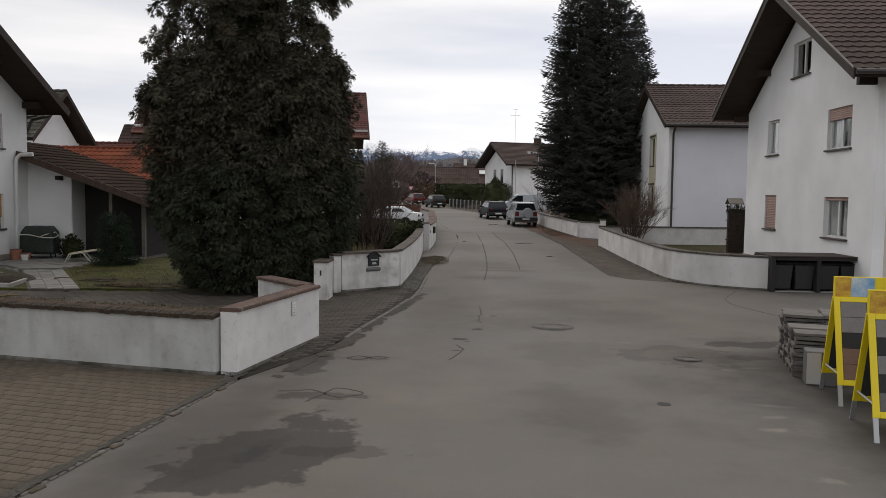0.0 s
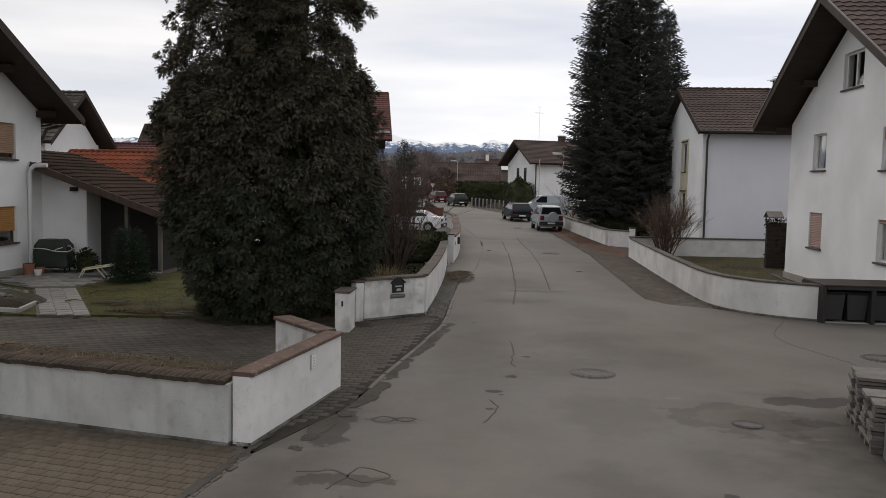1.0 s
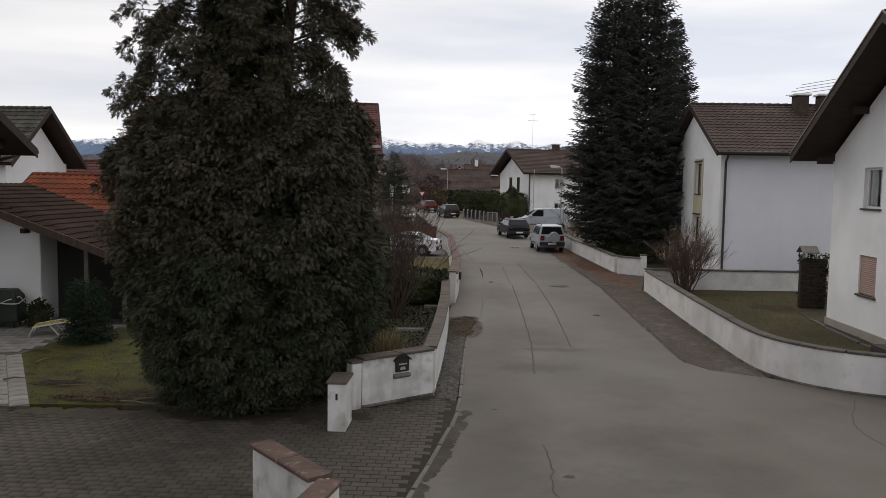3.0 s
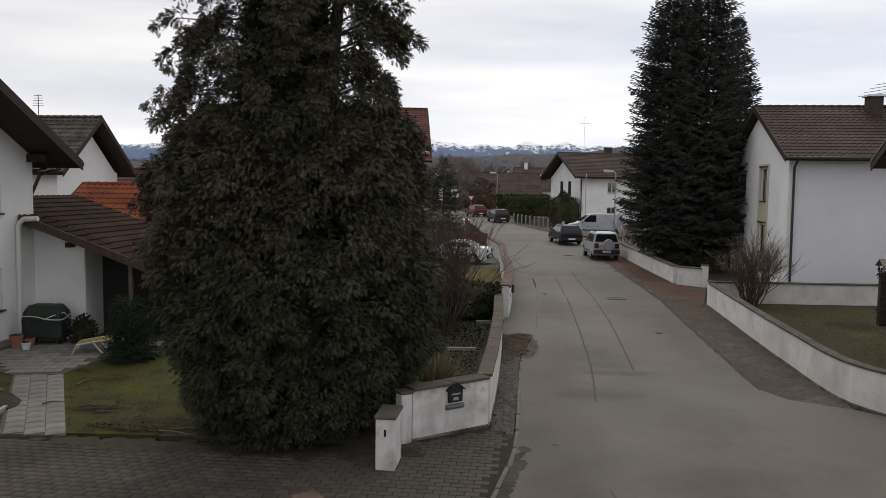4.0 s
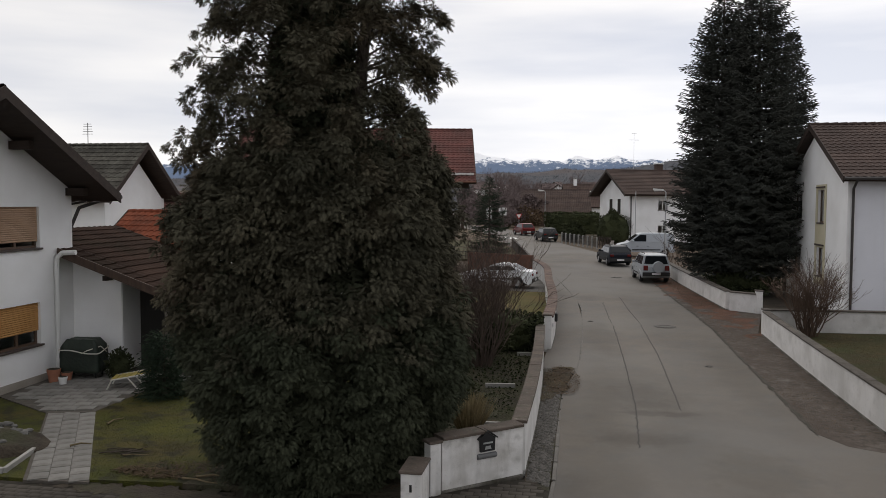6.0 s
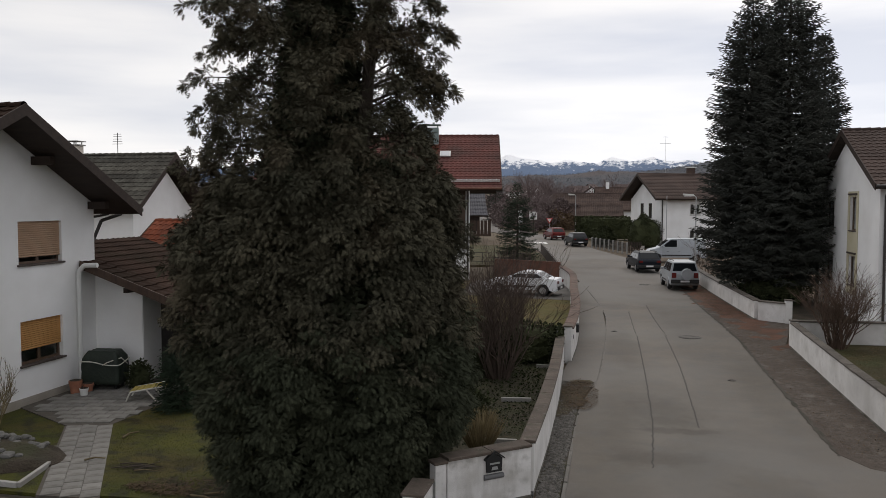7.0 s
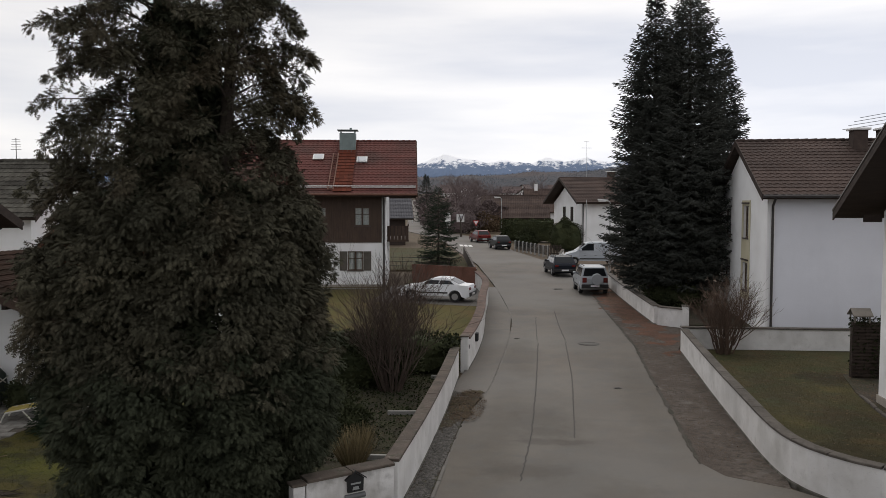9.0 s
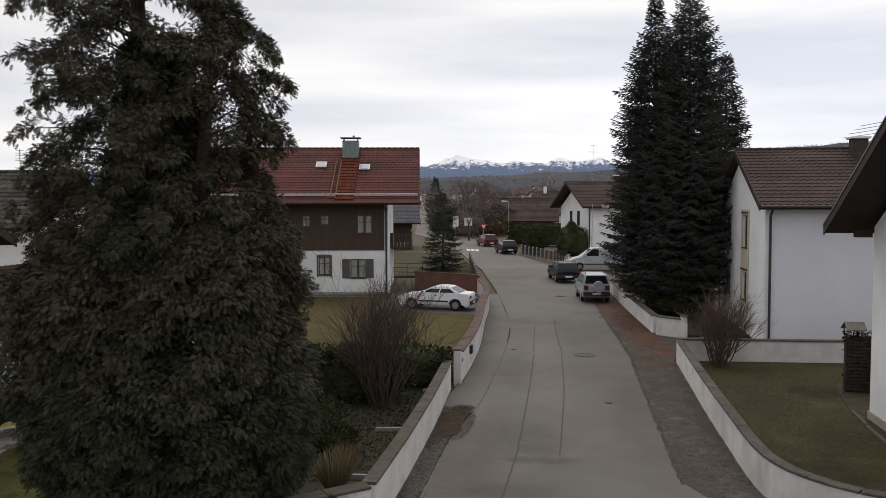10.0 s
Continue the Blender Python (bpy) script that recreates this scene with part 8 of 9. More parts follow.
# ivy-clad post with small roof beside the house
t = thing("ivy_pillar", pose(10.85, 33.4, gz(33.4) + 0.15), "woven wood screen overgrown with ivy, small roofed box on top", "screen")
bm = bmesh.new()
for k in range(9):
    box(bm, -0.45 + k * 0.1, -0.1 + 0.02 * (k % 2), 0, -0.45 + k * 0.1 + 0.085, 0.1, 1.78)
for k in range(16):
    box(bm, -0.46, -0.13 + 0.015 * (k % 2), 0.05 + k * 0.11, 0.46, -0.1, 0.12 + k * 0.11)
part("screen", bm, WOOD_DARK, t)
gl = np.random.default_rng(77)
n = 1800
p = np.stack((gl.uniform(-0.5, 0.6, n), gl.uniform(-0.18, 0.16, n), gl.uniform(0, 1.95, n)), 1)
keep = (np.abs(p[:, 0] - 0.4) < 0.3) | (p[:, 2] > 1.6) | (gl.random(n) < 0.25)
p = p[keep]
scatter("ivy", LEAF, LEAF_F, frames_for(p, gl.normal(0, 1, p.shape), gl.uniform(0.06, 0.13, len(p)), gl, 1.0), IVY, t, "dark ivy leaves")
bm = bmesh.new()
prism(bm, [(-0.5, -0.3, 1.98), (0.1, -0.3, 1.98), (0.1, 0.0, 2.2), (-0.5, 0.0, 2.2)], (0, 0, 0.035))
prism(bm, [(-0.5, 0.3, 1.98), (0.1, 0.3, 1.98), (0.1, 0.0, 2.2), (-0.5, 0.0, 2.2)], (0, 0, 0.035))
part("little_roof", bm, WOOD_GREY, t)
bm = bmesh.new()
for x in (-0.42, 0.02):
    for y in (-0.2, 0.2):
        box(bm, x - 0.02, y - 0.02, 1.78, x + 0.02, y + 0.02, 2.06)
part("roof_posts", bm, WOOD_GREY, t)
t = thing("planter_pot", pose(7.3, 40.5, gz(40.5) + 0.06), "small dark plant pot beside the entry", "pot")
bm = bmesh.new()
tube(bm, (0, 0, 0), (0, 0, 0.5), 0.2, 0.27, 14)
part("pot", bm, POT, t)

# ---- junction: sign boards and stone pallets ----


PRINT_SUN = material("orange_print", (0.45, 0.2, 0.04), (0.72, 0.5, 0.06), 9, 0.5, 0)
PRINT_SKY = material("sky_print", (0.16, 0.36, 0.6), (0.7, 0.74, 0.7), 5, 0.5, 0)
SAMPLES = [material("sample_" + k, tuple(v * 0.85 for v in c), c, 6, 0.8, 0.2, 60) for k, c in (("pale_grey", (0.22, 0.21, 0.2)), ("mid_grey", (0.15, 0.145, 0.14)), ("black", (0.035, 0.034, 0.033)), ("rust", (0.2, 0.12, 0.085)))]


def a_board(x, y, turn, tones, label):
    """Two hinged frames with a printed header standing above the hinge."""
    t = thing("pavement_sign", pose(x, y, gz(y), 0, 0, turn), label, "sign board", "yellow pavement signs")
    H, top, w, d = 1.35, 1.54, 0.37, 0.45
    for s in (-1, 1):
        m = pose(0, s * d, 0) @ Matrix.Rotation(s * math.atan2(d, H), 4, "X")
        bm = bmesh.new()
        for x0, x1, z0, z1 in ((-w, -w + 0.07, 0.25, H), (w - 0.07, w, 0.25, H), (-w + 0.07, w - 0.07, 0.25, 0.32), (-w + 0.07, w - 0.07, H - 0.06, H)):
            box(bm, x0, -0.015, z0, x1, 0.015, z1, m, 0.004)
        part("frame", bm, YELLOW, t)
        bm = bmesh.new()
        box(bm, -w + 0.07, -0.006, 0.32, w - 0.07, 0.006, H - 0.06, m)
        back = part("face", bm, SLATE, t, "dark slate backing board")
        rows = len(tones) // 2
        high = (H - 0.38) / rows
        for k, tone in enumerate(tones):
            x0 = -w + 0.07 + (k % 2) * (w - 0.07)
            z1 = H - 0.06 - (k // 2) * high
            bm = bmesh.new()
            box(bm, x0 + 0.003, s * 0.011 - 0.005, z1 - high + 0.003, x0 + w - 0.073, s * 0.011 + 0.005, z1 - 0.003, m)
            part("sample_tile", bm, SAMPLES[tone], back)
        for x0 in (-w, w - 0.05):
            bm = bmesh.new()
            box(bm, x0, -0.012, -0.01, x0 + 0.05, 0.012, 0.25, m)
            part("foot", bm, GALV, t)
    bm = bmesh.new()
    apex = H * math.cos(math.atan2(d, H)) - 0.02
    box(bm, -w, -0.015, apex, w, 0.015, top, None, 0.004)
    head = part("header", bm, YELLOW, t, "yellow printed header")
    for s in (-1, 1):
        for x0, x1, mat, text in ((-w + 0.02, -w + 0.2, PRINT_SUN, "orange printed patch"), (-w + 0.2, -w + 0.47, PRINT_SKY, "pale blue printed patch")):
            bm = bmesh.new()
            box(bm, min(-s * x0, -s * x1), s * 0.017 - 0.003, apex + 0.03, max(-s * x0, -s * x1), s * 0.017 + 0.003, top - 0.01)
            part("picture", bm, mat, head, text)
    for s in (-1, 1):
        bm = bmesh.new()
        tube(bm, (s * (w - 0.03), -0.3, 0.36), (s * (w - 0.03), 0.3, 0.36), 0.012, 0.012, 6)
        part("stay", bm, GALV, t)
    return t


a_board(4.86, 10.07, -9, (0, 0, 0, 1, 2, 1, 3, 3, 3, 3), "yellow A-shaped pavement sign with grey and rust stone samples")
a_board(4.58, 8.61, -10, (0, 1, 2, 0, 0, 0, 2, 1, 1, 0), "yellow A-shaped pavement sign with grey and black stone samples")


PAPER = plain("white_paper", (0.42, 0.41, 0.39), 0.7)
RUBBLE = material("split_natural_stone", (0.105, 0.095, 0.085), (0.19, 0.178, 0.162), 3.0, 0.9, 0.6, 30, stain=(0.12, 0.105, 0.09), stain_scale=2.0, stain_amount=0.6, by_piece=0.2)


def stone_pallet(x, y, turn, rows, label):
    t = thing("pallet_of_stones", pose(x, y, gz(y), 0, 0, turn), label, "pallet", "pallets of stones")
    for k in range(3):
        bm = bmesh.new()
        box(bm, -0.55, -0.4 + k * 0.35, 0, 0.55, -0.3 + k * 0.35, 0.09)
        part("skid", bm, WOOD_GREY, t)
    for k in range(6):
        bm = bmesh.new()
        box(bm, -0.56 + k * 0.19, -0.44, 0.091, -0.42 + k * 0.19, 0.44, 0.115)
        part("deck_board", bm, WOOD_GREY, t)
    kinds = []
    for k in range(4):
        bm = bmesh.new()
        a, b = 0.26 + 0.03 * (k % 2), 0.2 + 0.025 * (k // 2)
        prism(bm, [(-a, -b * 0.9, 0), (a * 0.9, -b, 0), (a, b * 0.92, 0), (0.1, b, 0), (-a * 0.94, b * 0.96, 0)], (0, 0, 0.036 + 0.006 * k))
        kinds.append(finish("stone_slab", bm, RUBBLE))
    z = 0.117
    while z < 0.117 + rows * 0.125:
        for i in range(2):
            for j in range(2):
                ob = link("stone_slab", kinds[rng.randrange(4)], t)
                ob.matrix_basis = pose(-0.27 + i * 0.54 + rng.uniform(-0.02, 0.02), -0.21 + j * 0.42 + rng.uniform(-0.02, 0.02), z + rng.uniform(0, 0.004), 0, 0, rng.choice((0, 180)) + rng.uniform(-4, 4))
        z += 0.058
    return t


stone_pallet(5.36, 12.5, -14.5, 5, "pallet of stacked flat natural stone slabs")
stone_pallet(5.12, 11.52, -14.5, 4, "lower pallet of flat natural stone slabs")
stone_pallet(6.6, 12.2, -14.5, 4, "pallet of stacked flat natural stone slabs")

t = thing("carton", pose(4.74, 10.86, gz(11), 0, 0, -14.5), "grey carton with a white side standing against the stone pallet", "box")
bm = bmesh.new()
box(bm, -0.24, -0.16, 0, 0.24, 0.16, 0.46, bevel=0.012)
part("body", bm, SAMPLES[1], t)
bm = bmesh.new()
box(bm, -0.236, -0.166, 0.02, -0.06, -0.161, 0.44)
part("label", bm, PAPER, t, "white paper label")

# ---- garden beside the shed ----
t = thing("covered_barbecue", pose(-14.75, 26.25, gz(26) + 0.075, 0, 0, 10), "garden barbecue under a dark green tarpaulin tied with pale rope", "barbecue")
bm = bmesh.new()
bmesh.ops.create_cube(bm, size=1.0)
bmesh.ops.subdivide_edges(bm, edges=bm.edges[:], cuts=9, use_grid_fill=True)
for v in bm.verts:
    q = v.co.copy()
    z = q.z + 0.5
    w = 0.56 - 0.06 * z - 0.05 * max(0.0, abs(z - 0.55)) + 0.02 * noise.noise(q * 7)
    if z > 0.8:
        w -= (z - 0.8) * 0.5
    v.co = Vector((q.x * 2 * w, q.y * 1.3 * w, 0.18 + z * 0.92 + 0.03 * noise.noise(q * 4)))
part("tarpaulin", bm, TARP, t, "", True)
bm = bmesh.new()
loop = []
for k in range(41):
    a0 = k * math.tau / 40
    q = max(abs(math.cos(a0)) / 0.55, abs(math.sin(a0)) / 0.37)
    loop.append(((1 / q) * 1.03 * math.cos(a0), (1 / q) * 1.03 * math.sin(a0), 0.78 + 0.05 * math.sin(a0 * 2)))
pipe(bm, loop, 0.016, 6)
pipe(bm, [(0.1, -0.4, 0.74), (0.25, -0.41, 0.82), (0.56, -0.2, 0.92), (0.6, 0.1, 0.7)], 0.014, 6)
part("rope", bm, ROPE, t)
for sx in (-0.4, 0.4):
    for sy in (-0.22, 0.22):
        bm = bmesh.new()
        tube(bm, (sx, sy, 0), (sx, sy, 0.25), 0.025, 0.025, 6)
        part("leg", bm, IRON, t)


def pot(x, y, r, hgt, mat, label):
    t = thing("plant_pot", pose(x, y, gz(y) + 0.075), label, "pot", "plant pots")
    bm = bmesh.new()
    tube(bm, (0, 0, 0), (0, 0, hgt * 0.8), r * 0.72, r * 0.95, 16)
    tube(bm, (0, 0, hgt * 0.8), (0, 0, hgt), r, r, 16)
    part("shell", bm, mat, t)
    bm = bmesh.new()
    tube(bm, (0, 0, hgt), (0, 0, hgt + 0.004), r * 0.88, r * 0.88, 16)
    part("earth", bm, SOIL, t)


pot(-15.2, 25.55, 0.18, 0.36, POT, "terracotta plant pot against the house wall")
pot(-14.95, 25.75, 0.15, 0.24, POT, "small terracotta plant pot")
pot(-14.75, 25.3, 0.12, 0.22, SIGN_WHITE, "small white plant pot")
t = thing("garden_lounger", pose(-12.6, 25.5, gz(25.5) + 0.08, 0, 0, 20) @ Matrix.Scale(1.3, 4), "folded pale garden lounger frame on the paving", "lounger")
bm = bmesh.new()
for s in (-0.25, 0.25):
    pipe(bm, [(-0.6, s, 0.0), (-0.5, s, 0.2), (0.15, s, 0.3), (0.5, s, 0.1), (0.72, s, 0.42)], 0.016, 8)
    pipe(bm, [(-0.2, s, 0.25), (0.0, s, 0.0)], 0.016, 8)
part("frame", bm, ROPE, t)
bm = bmesh.new()
for k in range(6):
    q = k / 5
    box(bm, -0.52 + q * 0.62, -0.25, 0.2 + q * 0.09, -0.43 + q * 0.62, 0.25, 0.215 + q * 0.09)
part("straps", bm, material("yellow_webbing", (0.3, 0.24, 0.06), (0.38, 0.3, 0.09), 8, 0.8, 0.1), t, "yellow webbing")

# rockery beside the path, with a straight pale edging
def garden_stone(x, y, z, s, k, flat=0.62):
    t = thing("garden_stone", pose(x, y, z, 0, 0, rng.uniform(0, 360)), "pale grey rounded stone in the rockery", "stone", "garden stones")
    bm = bmesh.new()
    bmesh.ops.create_icosphere(bm, subdivisions=2, radius=1.0)
    for v in bm.verts:
        v.co = v.co * (1 + 0.3 * noise.noise(v.co * 1.7 + Vector((k, 0, 0)))) * s
        v.co.z *= flat
    part("stone", bm, STONE, t, "", False)


EDGE = [(-20.0, 19.45), (-11.45, 18.98), (-11.75, 20.2)]
for (xa, ya), (xb, yb), n in ((EDGE[0], EDGE[1], 8), (EDGE[1], EDGE[2], 1)):
    for k in range(n):
        p, q = Vector((xa, ya)).lerp(Vector((xb, yb)), k / n), Vector((xa, ya)).lerp(Vector((xb, yb)), (k + 0.985) / n)
        t = thing("bed_edging", pose(p.x, p.y, gz(p.y) + 0.02, 0, 0, math.degrees(math.atan2(q.y - p.y, q.x - p.x))), "straight pale concrete edging strip of the rockery", "edging", "edging strips")
        bm = bmesh.new()
        box(bm, 0, -0.04, 0, (q - p).length, 0.04, 0.13, bevel=0.008)
        part("strip", bm, CONCRETE, t)
bm = bmesh.new()
bmesh.ops.create_icosphere(bm, subdivisions=4, radius=1.0)
for v in bm.verts:
    q = v.co.copy()
    v.co = Vector((q.x * 2.6, q.y * 1.15, max(-0.05, q.z * 0.34 + 0.08 * noise.noise(q * 3))))
whole("rockery_mound", bm, SOIL, "low mound of dark soil carrying the rockery stones", "mound", "", "structure").matrix_basis = pose(-14.2, 20.35, gz(20.4) + 0.04)
for k in range(80):
    a0, r0 = rng.uniform(0, math.tau), math.sqrt(rng.random())
    x, y = -14.2 + 2.5 * r0 * math.cos(a0), 20.35 + 1.15 * r0 * math.sin(a0)
    garden_stone(x, y, gz(y) + 0.06 + 0.33 * math.sqrt(max(0.0, 1 - r0 * r0)), rng.uniform(0.06, 0.15), k)

# small tiled shelter roof on posts behind the low wall
t = thing("garden_shelter", pose(0, 0, 0), "small shelter with orange-brown tiled roof behind the low wall", "shelter")
bm = bmesh.new()
slab(bm, (-8.3, 11.95, 2.13), (-8.3, 13.5, 2.13), (-9.3, 11.95, 2.5), 0.05)
slab(bm, (-10.3, 11.95, 2.13), (-10.3, 13.5, 2.13), (-9.3, 11.95, 2.5), 0.05)
roof = part("roof", bm, WOOD_DARK, t)
tiles(roof, (-8.3, 11.95, 2.13), (-8.3, 13.5, 2.13), (-9.3, 11.95, 2.5), TILE_BRIGHT, 0.14, 0.17, lift=0.01)
tiles(roof, (-10.3, 11.95, 2.13), (-10.3, 13.5, 2.13), (-9.3, 11.95, 2.5), TILE_BRIGHT, 0.14, 0.17, lift=0.01)
for x, y in ((-9.0, 12.3), (-9.0, 13.2), (-9.9, 12.3), (-9.9, 13.2)):
    bm = bmesh.new()
    box(bm, x - 0.05, y - 0.05, 0.0, x + 0.05, y + 0.05, 2.28)
    part("post", bm, WOOD_GREY, t)
# cut branches lying in the bed
for k in range(5):
    x = rng.uniform(-8.0, -4.0)
    y = 10.72 - (x + 3.462) * 0.2297 + rng.uniform(0.15, 1.3)
    t = thing("cut_branch", pose(x, y, bed_height(x, y) + 0.01, 0, 0, rng.uniform(0, 180)), "dry cut branch lying on the soil", "branch", "cut branches")
    bm = bmesh.new()
    ln = rng.uniform(0.2, 0.5)
    limb_mesh(bm, [(-ln / 2, 0, 0.02), (0, rng.uniform(-0.08, 0.08), 0.05), (ln / 2, rng.uniform(-0.1, 0.1), 0.03)], 0.025, 0.01, 6)
    limb_mesh(bm, [(0, 0, 0.05), (ln * 0.25, 0.15, 0.08)], 0.014, 0.006, 5)
    part("wood", bm, DRY_WOOD, t)
for x, y, ln, tr in ((-7.5, 19.35, 0.6, 10), (-11.3, 22.3, 0.5, 80), (-11.0, 20.6, 0.4, 30)):
    t = thing("cut_branch", pose(x, y, gz(y) + 0.085, 0, 0, tr), "pale stick lying on the ground", "branch", "cut branches")
    bm = bmesh.new()
    limb_mesh(bm, [(-ln / 2, 0, 0.02), (0, 0.05, 0.04), (ln / 2, 0, 0.02)], 0.022, 0.012, 6)
    part("wood", bm, DRY_WOOD, t)
for x, y, tr in ((9.35, 22.95, 60), (9.1, 23.1, 35), (9.6, 23.2, 80)):
    t = thing("plank", pose(x, y, gz(y) + 0.14, 0, 4, tr), "short weathered plank lying beside the house wall", "plank", "loose planks")
    bm = bmesh.new()
    box(bm, -0.5, -0.06, 0, 0.5, 0.06, 0.03, bevel=0.006)
    part("board", bm, DRY_WOOD, t)
# white edging stones in the neighbour's bed
for x, y, ln, tr in ((-3.0, 23.5, 0.75, 4), (-3.1, 27.2, 0.8, 8), (-4.9, 27.0, 0.9, -5), (-2.75, 31.6, 0.5, 0), (-2.9, 34.6, 0.8, 6)):
    t = thing("bed_edging", pose(x, y, gz(y) + 0.07, 0, 0, tr), "pale concrete edging strip in the garden bed", "edging", "edging strips")
    bm = bmesh.new()
    box(bm, -ln / 2, -0.04, 0, ln / 2, 0.04, 0.12, bevel=0.008)
    part("strip", bm, CONCRETE, t)

# ---- pieces: pavers, slabs, kerb stones, gravel, grass ----


def inside(x, y, poly):
    hit = False
    for (x0, y0), (x1, y1) in zip(poly, poly[1:] + poly[:1]):
        if (y0 > y) != (y1 > y) and x < (x1 - x0) * (y - y0) / (y1 - y0) + x0:
            hit = not hit
    return hit


def paver_field(parent_name, poly, near, w, d, turn, mat, lift, keep=300, drop=0.0, bond=0.5, name="paver", label="rest of the paving blocks", gap=0.003, tilt=0.15):
    """Blocks in running bond inside an outline: the nearest to a spot as pieces, the rest in one mesh."""
    host = bpy.data.objects[parent_name]
    ca, sa = math.cos(turn), math.sin(turn)
    xs, ys = [p[0] for p in poly], [p[1] for p in poly]
    R = 0.75 * max(max(xs) - min(xs), max(ys) - min(ys))
    cx, cy = (min(xs) + max(xs)) / 2, (min(ys) + max(ys)) / 2
    spots = []
    for j in range(int(-R / d), int(R / d)):
        for i in range(int(-R / w), int(R / w)):
            a0, b0 = (i + bond * (j % 2)) * w, j * d
            x, y = cx + a0 * ca - b0 * sa, cy + a0 * sa + b0 * ca
            if inside(x, y, poly) and rng.random() >= drop:
                spots.append((x, y))
    spots.sort(key=lambda p: (p[0] - near[0]) ** 2 + (p[1] - near[1]) ** 2)
    bm = bmesh.new()
    hw, hd = w / 2 - gap, d / 2 - gap
    low = [bm.verts.new((sx * hw, sy * hd, -0.03)) for sx, sy in ((-1, -1), (1, -1), (1, 1), (-1, 1))]
    mid = [bm.verts.new((sx * hw, sy * hd, -0.006)) for sx, sy in ((-1, -1), (1, -1), (1, 1), (-1, 1))]
    top = [bm.verts.new((sx * (hw - 0.005), sy * (hd - 0.005), 0)) for sx, sy in ((-1, -1), (1, -1), (1, 1), (-1, 1))]
    bm.faces.new(top)
    for r0, r1 in ((low, mid), (mid, top)):
        for k in range(4):
            bm.faces.new((r0[k], r0[(k + 1) % 4], r1[(k + 1) % 4], r1[k]))
    me = finish(name, bm, mat)
    tv = np.array([v.co[:] for v in me.vertices])
    tf = [list(p.vertices) for p in me.polygons]
    for x, y in spots[:keep]:
        ob = link(name, me, host)
        ob.matrix_basis = pose(x, y, gz(y) + lift + rng.uniform(-0.0012, 0.0012), rng.uniform(-tilt, tilt), rng.uniform(-tilt, tilt), math.degrees(turn) + rng.uniform(-0.8, 0.8))
    rest = spots[keep:]
    if rest:
        ms = [np.array(pose(x, y, gz(y) + lift + rng.uniform(-0.0012, 0.0012), rng.uniform(-tilt, tilt), rng.uniform(-tilt, tilt), math.degrees(turn)))[:3] for x, y in rest]
        ob = scatter("paving_rest", tv, tf, ms, mat, host, label)
        ob["kind"] = "stuff"


FORE = [(-9.5, 4.5), (-3.9, 4.5), (-3.72, 6.1), (-3.45, 8.1), (-3.19, 10.15), (-3.5, 10.36), (-7, 11.15), (-9.5, 11.7)]
paver_field("forecourt", FORE, (-4.5, 8.5), 0.22, 0.165, -0.22, PAVER, 0.017)
DRIVE = [(-14, 14.4), (-4.2, 14.15), (-2.74, 13.5), (-3.08, 11.4), (-2.82, 11.5), (-2.56, 12.1), (-2.4, 13.0), (-2.22, 14.7), (-1.87, 17.7), (-1.65, 20), (-1.85, 20.5), (-2.6, 19.95), (-3.6, 19.3), (-6, 18.85), (-10, 18.6), (-14, 18.6)]
paver_field("driveway", DRIVE, (-2.8, 17.0), 0.24, 0.16, 0.0, PAVER_GREY, 0.017, gap=0.007)
bm = bmesh.new()
box(bm, -0.17, -0.185, -0.03, 0.17, 0.185, 0.0, bevel=0.006)
slab_mesh = finish("path_slab", bm, SLAB)
path_from, path_to = Vector((-10.1, 18.62)), Vector((-12.8, 22.9))
along = (path_to - path_from).normalized()
for col in (-1, 0, 1):
    for row in range(14):
        q = path_from + along * (row * 0.377 + (0.19 if col else 0.0)) + Vector((along.y, -along.x)) * col * 0.347
        if q.y < 18.78 or q.y > 23.0:
            continue
        ob = link("path_slab", slab_mesh, bpy.data.objects["path_bed"])
        ob.matrix_basis = pose(q.x, q.y, gz(q.y) + 0.075 + rng.uniform(-0.003, 0.003), rng.uniform(-0.7, 0.7), rng.uniform(-0.7, 0.7), math.degrees(math.atan2(along.y, along.x)) - 90 + rng.uniform(-1.2, 1.2))
paver_field("yard", [(-15.3, 24.1), (-13.3, 22.85), (-12.4, 23.1), (-12.3, 25.4), (-11.3, 27), (-15.3, 27)], (-13, 24), 0.42, 0.36, 0.25, SLAB, 0.1, 300, 0.0, 0.5, "path_slab", gap=0.008, tilt=0.8)

# kerb stones
bm = bmesh.new()
box(bm, -0.48, -0.04, -0.12, 0.48, 0.04, 0.03, bevel=0.012)
stone = finish("kerb_stone", bm, KERB)
bm = bmesh.new()
box(bm, -0.053, -0.034, -0.12, 0.053, 0.034, 0.016, bevel=0.008)
slim = finish("edging_stone", bm, KERB)
road = bpy.data.objects["road"]
line = curve_points(KERB_LINE, 0.1)
acc = 0.0
for a, b in zip(line, line[1:]):
    acc += (b - a).length
    if acc >= 0.97:
        acc = 0.0
        d = b - a
        if b.y < 12.0:
            continue
        ob = link("kerb_stone", stone, road)
        ob.matrix_basis = pose(b.x, b.y, gz(b.y) + (rng.uniform(-0.012, 0.0) if 13.5 < b.y < 24 else -0.03), 0, rng.uniform(-0.4, 0.4), math.degrees(math.atan2(d.y, d.x)) + rng.uniform(-0.5, 0.5))
edge = [p for p in curve_points(KERB_LINE, 0.118) if p.y < 10.25]
